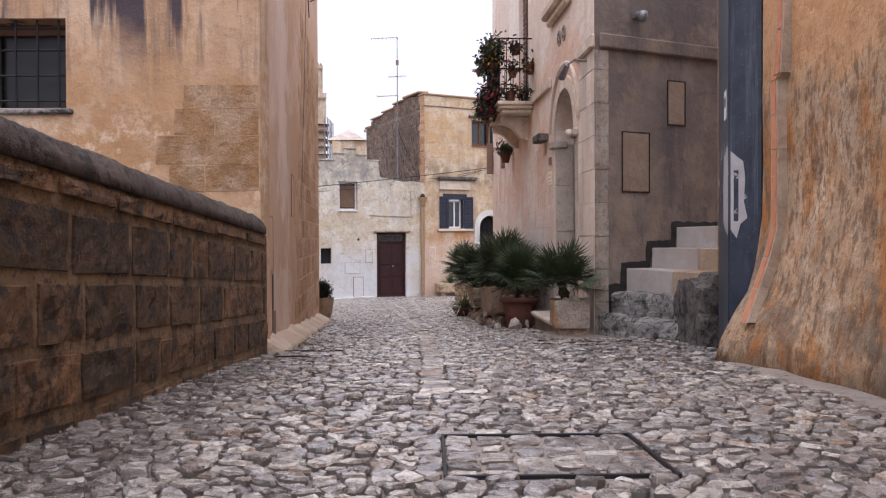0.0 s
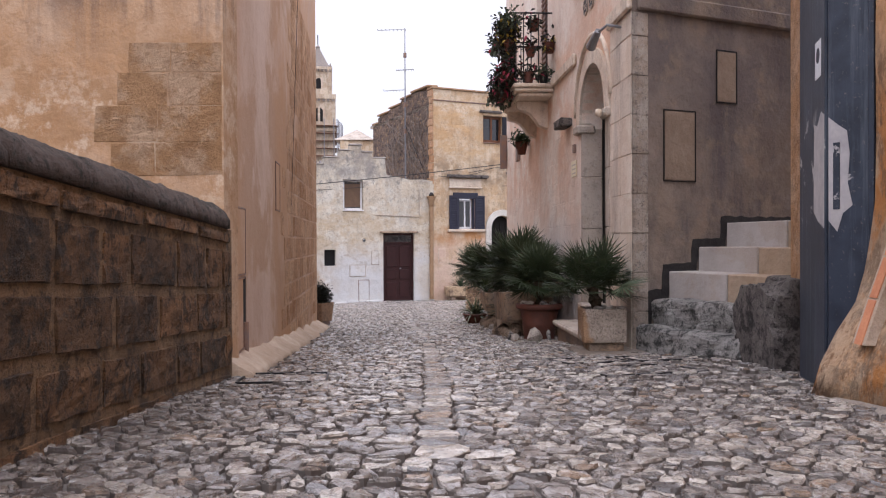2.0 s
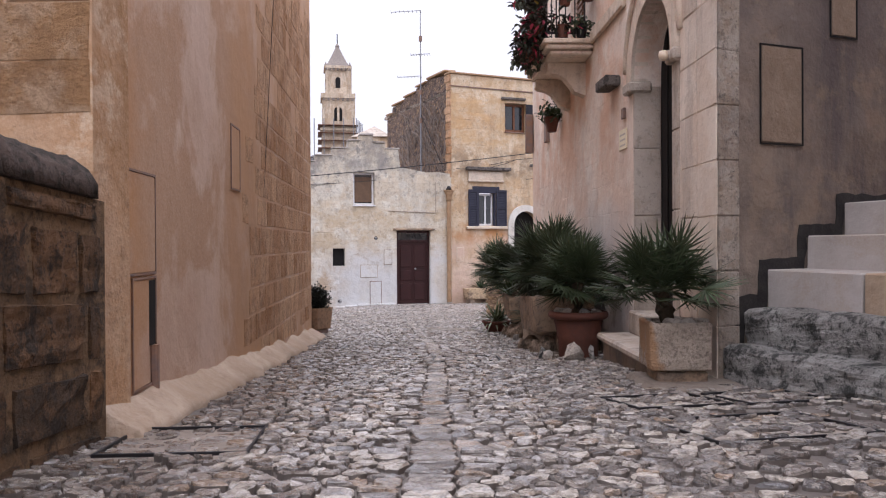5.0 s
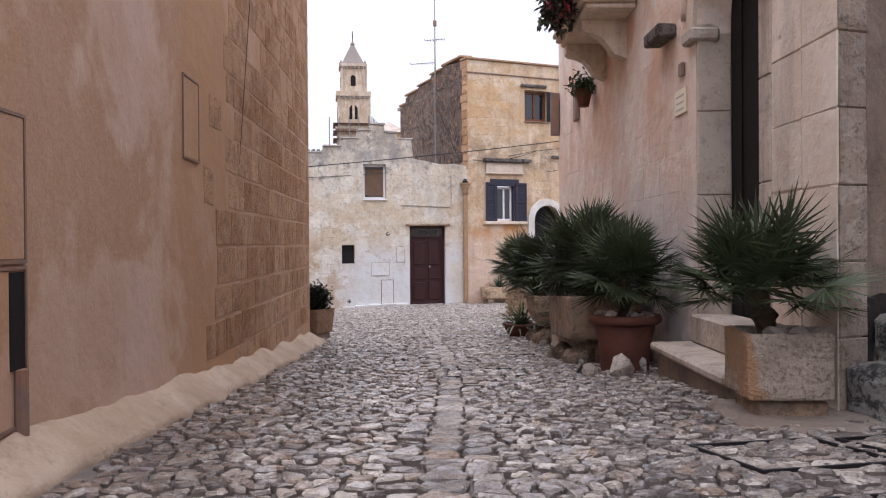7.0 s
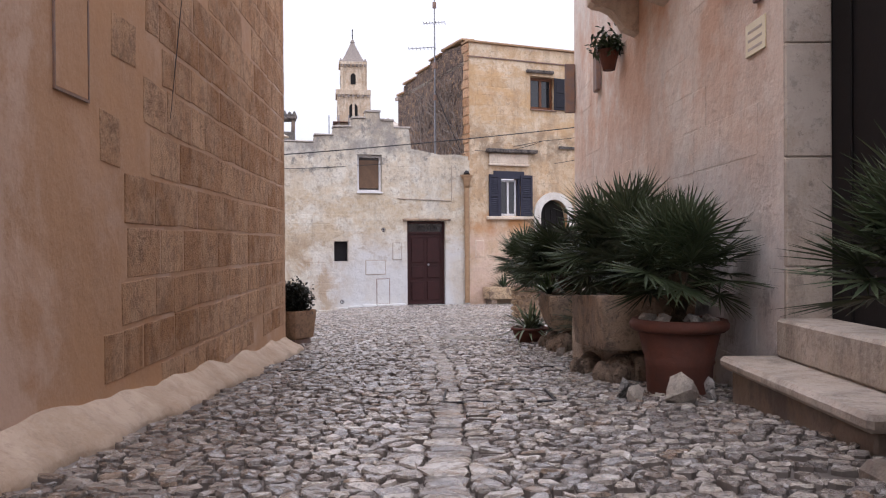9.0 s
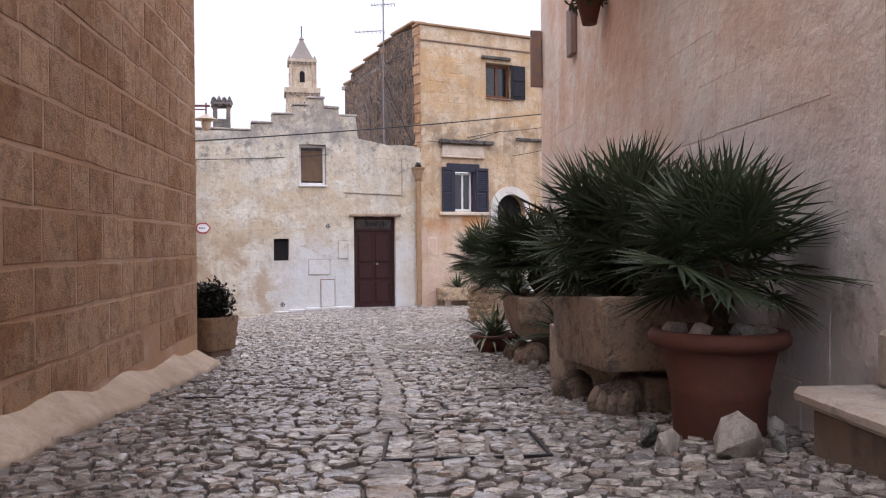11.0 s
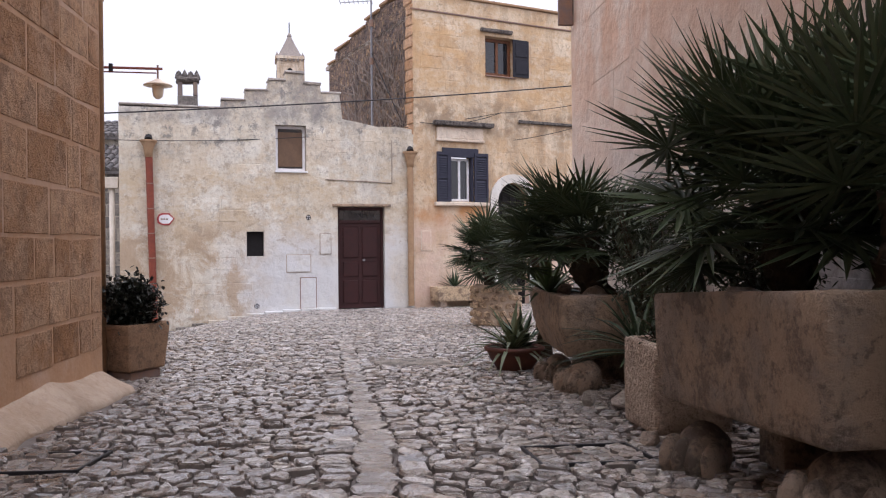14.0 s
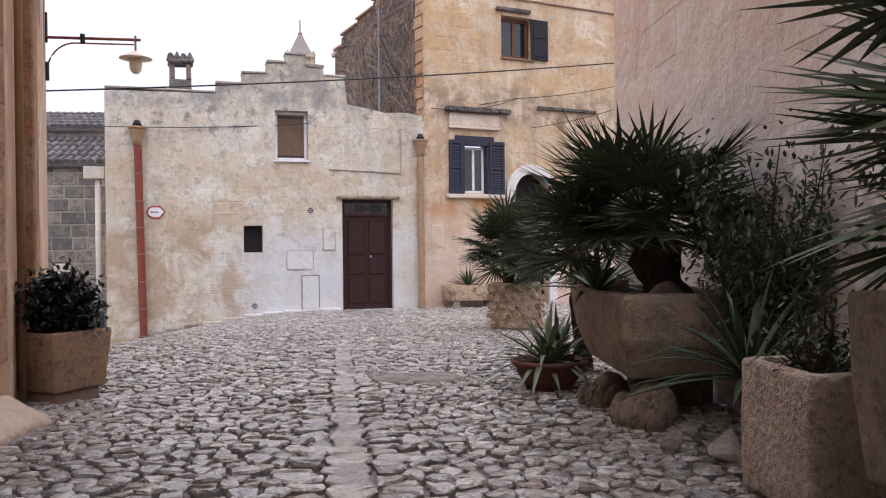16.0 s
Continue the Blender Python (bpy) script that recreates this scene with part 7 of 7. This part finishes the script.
for face, house, mat, u_end, z_low, z_top, often, keep in (
        (WHITE, white_house, M_WHITE, 5.9, -1.2, 2.5, 0.4, ((0.3, 2.1, -2, 1.0), (2.1, 2.85, -1.4, 0.75), (2.2, 3.1, 1.45, 2.65), (3.1, 3.65, -0.3, 0.45), (4.85, 5.65, -2, 2.4), (3.2, 3.5, -1.3, -1.1), (4.4, 4.7, -1.4, -1.1), (0.0, 0.3, -2, 2.4), (0.4, 2.0, 1.3, 1.5))),
        (TAN, tan_house, M_TAN, 4.9, 1.15, 5.1, 0.6, ((0.4, 2.05, 0.8, 2.85), (1.65, 3.05, 3.8, 5.05), (1.9, 3.25, 0, 1.8), (2.6, 4.4, 2.8, 3.0)))):
    z = z_low
    while z < z_top:
        h = rng.uniform(0.22, 0.28)
        u = rng.uniform(0.02, 0.3)
        while u < u_end:
            w = rng.uniform(0.38, 0.7)
            if u + w < u_end and rng.random() < often and clear_of(u, u + w, z, z + h, keep):
                part("ashlar_block", pillow(face, u + 0.007, u + w - 0.007, z + 0.007, z + h - 0.007, rng.uniform(0.002, 0.006), rng.uniform(-0.01, 0.01), 0.008, rng, 0.004), mat, house)
            u += w
        z += h
z = -0.75
while z < 2.4:
    h = rng.uniform(0.27, 0.33)
    u = 2.2 + rng.uniform(0, 0.4)
    while u < 8.3:
        w = rng.uniform(0.4, 0.7)
        if rng.random() < 0.45 and u + w < 8.42 and not (u < 2.9 and z > 1.0) and not (5.7 < u < 7.1 and z > 1.6):
            part("ashlar_block", pillow(RIGHT, u + 0.002, u + w - 0.002, z + 0.002, z + h - 0.002, 0.0025, 0.0, 0.004, rng), M_RIGHT, right_house)
        u += w
    z += h
z = -3.4
while z < 2.05:
    u = 3.2 + rng.uniform(0, 0.4)
    while u < 8.5:
        w = rng.uniform(0.34, 0.62)
        part("wall_block", pillow(GREY, u + 0.012, u + w - 0.012, z + 0.012, z + 0.33 - 0.012, 0.02, 0, 0.015, rng), M_GREYBLOCK, grey)
        u += w
    z += 0.33

# ---- cobbles ----


def lane_left(y):
    return float(np.interp(y, (-2, 6.45, 6.5, 14.75, 14.8, 20.6, 20.7), (-1.53, -1.50, -1.30, -2.10, -2.33, -5.05, -7.5)))


def lane_right(y):
    return float(np.interp(y, (-2, 3.5, 5.3, 5.5, 6.4, 6.5, 7.2, 7.3, 8.4, 8.5, 16.9, 17.0), (1.98, 2.02, 2.0, 2.0, 2.2, 2.2, 2.4, 2.2, 1.9, 1.63, 1.08, 3.3)))


def lane_end(x):
    return 26.85 + (0.31 * (x + 0.62) if x < -0.62 else 0.5 * (x + 0.62))


def centre_line(y):
    return float(np.interp(y, (2, 6, 10, 13, 18, 23), (0.0, -0.09, -0.26, -0.46, -1.15, -1.6)))


FRAMES = [(0.34, 2.56, 0.68, 0.58, 1), (1.28, 6.72, 0.74, 0.56, 15), (1.08, 7.56, 0.52, 0.46, 15), (1.66, 7.68, 0.5, 0.46, 15), (-0.02, 10.8, 0.62, 0.6, 2), (-1.1, 6.45, 0.55, 0.6, 8), (-1.74, 12.6, 0.54, 0.36, 4), (0.36, 12.62, 0.42, 0.34, 6)]
SLAB = (-0.42, 16.15, 0.56, 0.46, 16)


def inside(x, y, spec, grow=0.0):
    cx, cy, w, d, turn = spec
    c, s = math.cos(radians(turn)), math.sin(radians(turn))
    px, py = c * (x - cx) + s * (y - cy), -s * (x - cx) + c * (y - cy)
    return abs(px) < w / 2 + grow and abs(py) < d / 2 + grow


def near_frame(x, y, grow):
    return any(inside(x, y, f, grow) for f in FRAMES) or inside(x, y, SLAB, grow)


STRIP = 0.085


def cobble_sites():
    """Where the stones sit, as (x, y, built): loose rows across the lane, set tight against frames and the middle strip."""
    rng = random.Random(3)
    out = []
    y = -1.2
    while y < 29.0:
        grow = float(np.interp(y, (1, 8, 27), (0.95, 0.95, 1.1)))
        depth = rng.uniform(0.05, 0.085) * grow
        x = -7.6 + rng.uniform(0, 0.1)
        while x < 3.4:
            w = rng.choice((rng.uniform(0.05, 0.085), rng.uniform(0.08, 0.17))) * grow
            cx = x + w / 2
            cy = y + depth / 2 + 0.10 * noise.noise((cx * 0.9, y * 0.35, 3.0)) + rng.uniform(-0.03, 0.03)
            x += w
            if not (lane_left(cy) - 0.1 < cx < lane_right(cy) + 0.1) or cy > lane_end(cx) + 0.1:
                continue
            if near_frame(cx, cy, 0.085) or (3.9 < cy < 23.1 and abs(cx - centre_line(cy)) < STRIP + 0.045):
                continue
            edge = not (lane_left(cy) + 0.03 < cx < lane_right(cy) - 0.02) or cy > lane_end(cx) - 0.05
            # Stones dropped to bare dark mortar, partly to imitate shade by the walls.
            worn = rng.random() < 0.5 * min(1.0, max(0.0, (cx - 0.75) / 0.5)) * (5.4 < cy < 9.2)
            out.append((cx, cy, not edge and not worn))
        y += depth
    y = 4.0
    while y < 23:
        d = rng.uniform(0.10, 0.2)
        if not near_frame(centre_line(y), y + d / 2, 0.1):
            out.append((centre_line(y) + rng.uniform(-0.012, 0.012), y + d / 2, True))
        y += d
    for cx, cy, w, d, turn in (*FRAMES, SLAB):
        c, s = math.cos(radians(turn)), math.sin(radians(turn))
        nx, ny = max(2, round(w / 0.105)), max(2, round(d / 0.085))
        for j in range(-1, ny + 1):
            for i in range(-1, nx + 1):
                if (i in (-1, nx)) and (j in (-1, ny)):
                    continue
                rim = i in (-1, nx) or j in (-1, ny)
                slide = random.Random(i * 31 + j * 7 if not rim else max(0, min(i, nx - 1)) * 31 + max(0, min(j, ny - 1)) * 7)
                a, b = slide.uniform(-0.02, 0.02), slide.uniform(-0.014, 0.014)
                if i in (-1, 0, nx - 1, nx):
                    a = 0.0
                if j in (-1, 0, ny - 1, ny):
                    b = 0.0
                px, py = -w / 2 + w * (i + 0.5) / nx + a, -d / 2 + d * (j + 0.5) / ny + b
                out.append((cx + c * px - s * py, cy + s * px + c * py, rim or (cx, cy) != SLAB[:2]))
    return out


def cobble_outlines():
    """Each stone's outline: the ground nearer to it than to its neighbours, less half a joint."""
    sites = cobble_sites()
    bins = {}
    size = 0.15
    for i, (x, y, built) in enumerate(sites):
        bins.setdefault((int(math.floor(x / size)), int(math.floor(y / size))), []).append(i)
    for i, (x, y, built) in enumerate(sites):
        if not built:
            continue
        bx, by = int(math.floor(x / size)), int(math.floor(y / size))
        near = []
        for gx in (bx - 1, bx, bx + 1):
            for gy in (by - 1, by, by + 1):
                for k in bins.get((gx, gy), ()):
                    if k != i:
                        dx, dy = sites[k][0] - x, sites[k][1] - y
                        near.append((dx * dx + dy * dy, dx, dy))
        near.sort()
        strip_stone = 3.95 < y < 23.1 and abs(x - centre_line(y)) < 0.02 and not near_frame(x, y, 0.02)
        rx, ry = (0.105, 0.12) if strip_stone else (0.10, 0.075)
        poly = [(-rx, -ry), (rx, -ry), (rx, ry), (-rx, ry)]
        for dd, dx, dy in near:
            if dd > 4 * max(px * px + py * py for px, py in poly) or dd < 1e-6:
                break
            half = dd / 2 - 0.0038 * math.sqrt(dd)
            cut = []
            for (ax, ay), (bx2, by2) in zip(poly, poly[1:] + poly[:1]):
                fa, fb = ax * dx + ay * dy - half, bx2 * dx + by2 * dy - half
                if fa <= 0:
                    cut.append((ax, ay))
                if (fa < 0 < fb) or (fb < 0 < fa):
                    t = fa / (fa - fb)
                    cut.append((ax + (bx2 - ax) * t, ay + (by2 - ay) * t))
            poly = cut
            if len(poly) < 3:
                break
        if len(poly) >= 3:
            yield x, y, poly, strip_stone


def cobble_shape(rng, poly, flat):
    """A worn angular cobble on its outline: skirt, chipped edge, uneven top."""
    mx, my = sum(p[0] for p in poly) / len(poly), sum(p[1] for p in poly) / len(poly)
    ring = []
    for (ax, ay), (bx, by) in zip(poly, poly[1:] + poly[:1]):
        if math.hypot(bx - ax, by - ay) < 0.024:
            ring.append(((ax + bx) / 2, (ay + by) / 2))
        else:
            t = rng.uniform(0.14, 0.30) if not flat else 0.08
            ring += [(ax + (bx - ax) * t, ay + (by - ay) * t), (bx + (ax - bx) * t, by + (ay - by) * t)]
    n = len(ring)
    shrink = rng.choice((rng.uniform(0.95, 1.0), rng.uniform(0.82, 1.0))) if not flat else 1.0
    ring = [(mx + (x - mx) * shrink * rng.uniform(0.90, 1.03), my + (y - my) * shrink * rng.uniform(0.88, 1.03)) for x, y in ring]
    top = 0.010 if flat else 0.012
    k = 0.91 if not flat else 0.94
    verts = [(x, y, -0.04) for x, y in ring]
    verts += [(x, y, 0.003 + rng.uniform(-0.003, 0.003)) for x, y in ring]
    verts += [(mx + (x - mx) * (k + rng.uniform(-0.08, 0.05)), my + (y - my) * (k + rng.uniform(-0.08, 0.05)), top + rng.uniform(-0.005, 0.004)) for x, y in ring]
    verts.append((mx + rng.uniform(-0.012, 0.012), my + rng.uniform(-0.01, 0.01), top + rng.uniform(-0.003, 0.005)))
    faces = [(r * n + i, r * n + (i + 1) % n, (r + 1) * n + (i + 1) % n, (r + 1) * n + i) for r in range(2) for i in range(n)]
    faces += [(2 * n + i, 2 * n + (i + 1) % n, 3 * n) for i in range(n)]
    return verts, faces, [int(i < n) for i in range(3 * n)]


def cobble_mesh(name, verts, faces, skirts):
    me = bpy.data.meshes.new(name)
    me.from_pydata(verts, [], faces)
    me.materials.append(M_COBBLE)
    me.materials.append(M_COBBLE_EDGE)
    me.polygons.foreach_set("material_index", skirts)
    return me


def build_cobbles():
    rng = random.Random(4)
    lane = tagged(thing("cobbled_road", (0, 10, -0.7)), "sloping lane of worn grey and cream cobbles", "road", kind="structure")
    picked, verts, faces, skirts = 0, [], [], []
    for cx, cy, poly, flat in cobble_outlines():
        z = ground_z(cx, cy)
        sx, sy = (ground_z(cx + 0.1, cy) - z) / 0.1, (ground_z(cx, cy + 0.1) - z) / 0.1
        washed = max(0.0, noise.noise((cx * 1.1, cy * 0.7, 8.0))) + 0.8 * math.exp(-((cx - 0.45) / 0.5) ** 2 - ((cy - 4.6) / 1.6) ** 2)
        lift = rng.uniform(-0.009, 0.006) - 0.013 * min(1.0, washed)
        if flat:
            sy, lift = sy + rng.gauss(0, 0.012), rng.uniform(-0.002, 0.003)
        else:
            sx, sy = sx + rng.gauss(0, 0.06), sy + rng.gauss(0, 0.085)
        vs, fs, ks = cobble_shape(rng, poly, flat)
        place = [(cx + x, cy + y, z + h + lift + sx * x + sy * y) for x, y, h in vs]
        if picked < 300 and abs(cx) < 0.55 and 1.9 < cy < 4.4:
            part("cobble", cobble_mesh("cobble", place, fs, ks), None, lane)
            picked += 1
        else:
            base = len(verts)
            verts += place
            faces += [tuple(base + i for i in f) for f in fs]
            skirts += ks
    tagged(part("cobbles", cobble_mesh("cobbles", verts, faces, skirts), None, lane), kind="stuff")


def build_frames():
    for cx, cy, w, d, turn in FRAMES:
        c, s = math.cos(radians(turn)), math.sin(radians(turn))
        cover = thing("manhole_cover", (cx, cy, ground_z(cx, cy)), "square iron manhole frame filled with cobbles", "manhole", "manhole frames in the lane")
        bed = free_box(cx, cy, ground_z(cx, cy) - 0.04, w + 0.09, d + 0.09, 0.038, turn, 0.006)
        for v in bed.verts:
            v.co.z += ground_z(v.co.x, v.co.y) - ground_z(cx, cy)
        part("cement_bed", bed, M_CEMENT, cover, "grey cement bed round the frame")
        for a, b, lx, ly in ((0, -d / 2, w + 0.012, 0.012), (0, d / 2, w + 0.012, 0.012), (-w / 2, 0, 0.012, d - 0.014), (w / 2, 0, 0.012, d - 0.014)):
            x, y = cx + c * a - s * b, cy + s * a + c * b
            bm = free_box(x, y, ground_z(x, y) - 0.03, lx, ly, 0.042, turn, 0.002)
            for v in bm.verts:
                v.co.z += ground_z(v.co.x, v.co.y) - ground_z(x, y)
            part("frame_bar", bm, M_IRON, cover)
    cx, cy, w, d, turn = SLAB
    bm = free_box(cx, cy, ground_z(cx, cy) - 0.03, w, d, 0.045, turn, 0.008)
    for v in bm.verts:
        v.co.z += ground_z(v.co.x, v.co.y) - ground_z(cx, cy)
    single("cover_slab", bm, M_GREYBLOCK, "flat grey stone cover slab set in cobbles", "manhole")


build_cobbles()
build_frames()
# pale kerb along the foot of the white house
kerb = tagged(thing("kerb", WHITE.at(3, -1.4, 0.1)), "pale kerb stones along the whitewashed wall", "kerb", kind="structure")
for k in range(7):
    u0, u1 = 1.75 + 0.37 * k, 1.75 + 0.37 * k + 0.36
    p = WHITE.at((u0 + u1) / 2, 0, 0.06)
    part("kerb_stone", boxed(WHITE, u0, u1, ground_z(p.x, p.y) - 0.1, ground_z(p.x, p.y) + 0.055, 0.002, 0.12, bevel=0.01, wob=0.004), M_WHITE, kerb)
for k in range(5):
    u0, u1 = 4.36 + 0.3 * k, 4.36 + 0.3 * k + 0.29
    p = WHITE.at((u0 + u1) / 2, 0, 0.3)
    part("kerb_stone", boxed(WHITE, u0, u1, ground_z(p.x, p.y) - 0.1, ground_z(p.x, p.y) + 0.05, 0.02, 0.14, bevel=0.012, wob=0.006), M_GREYBLOCK, kerb)
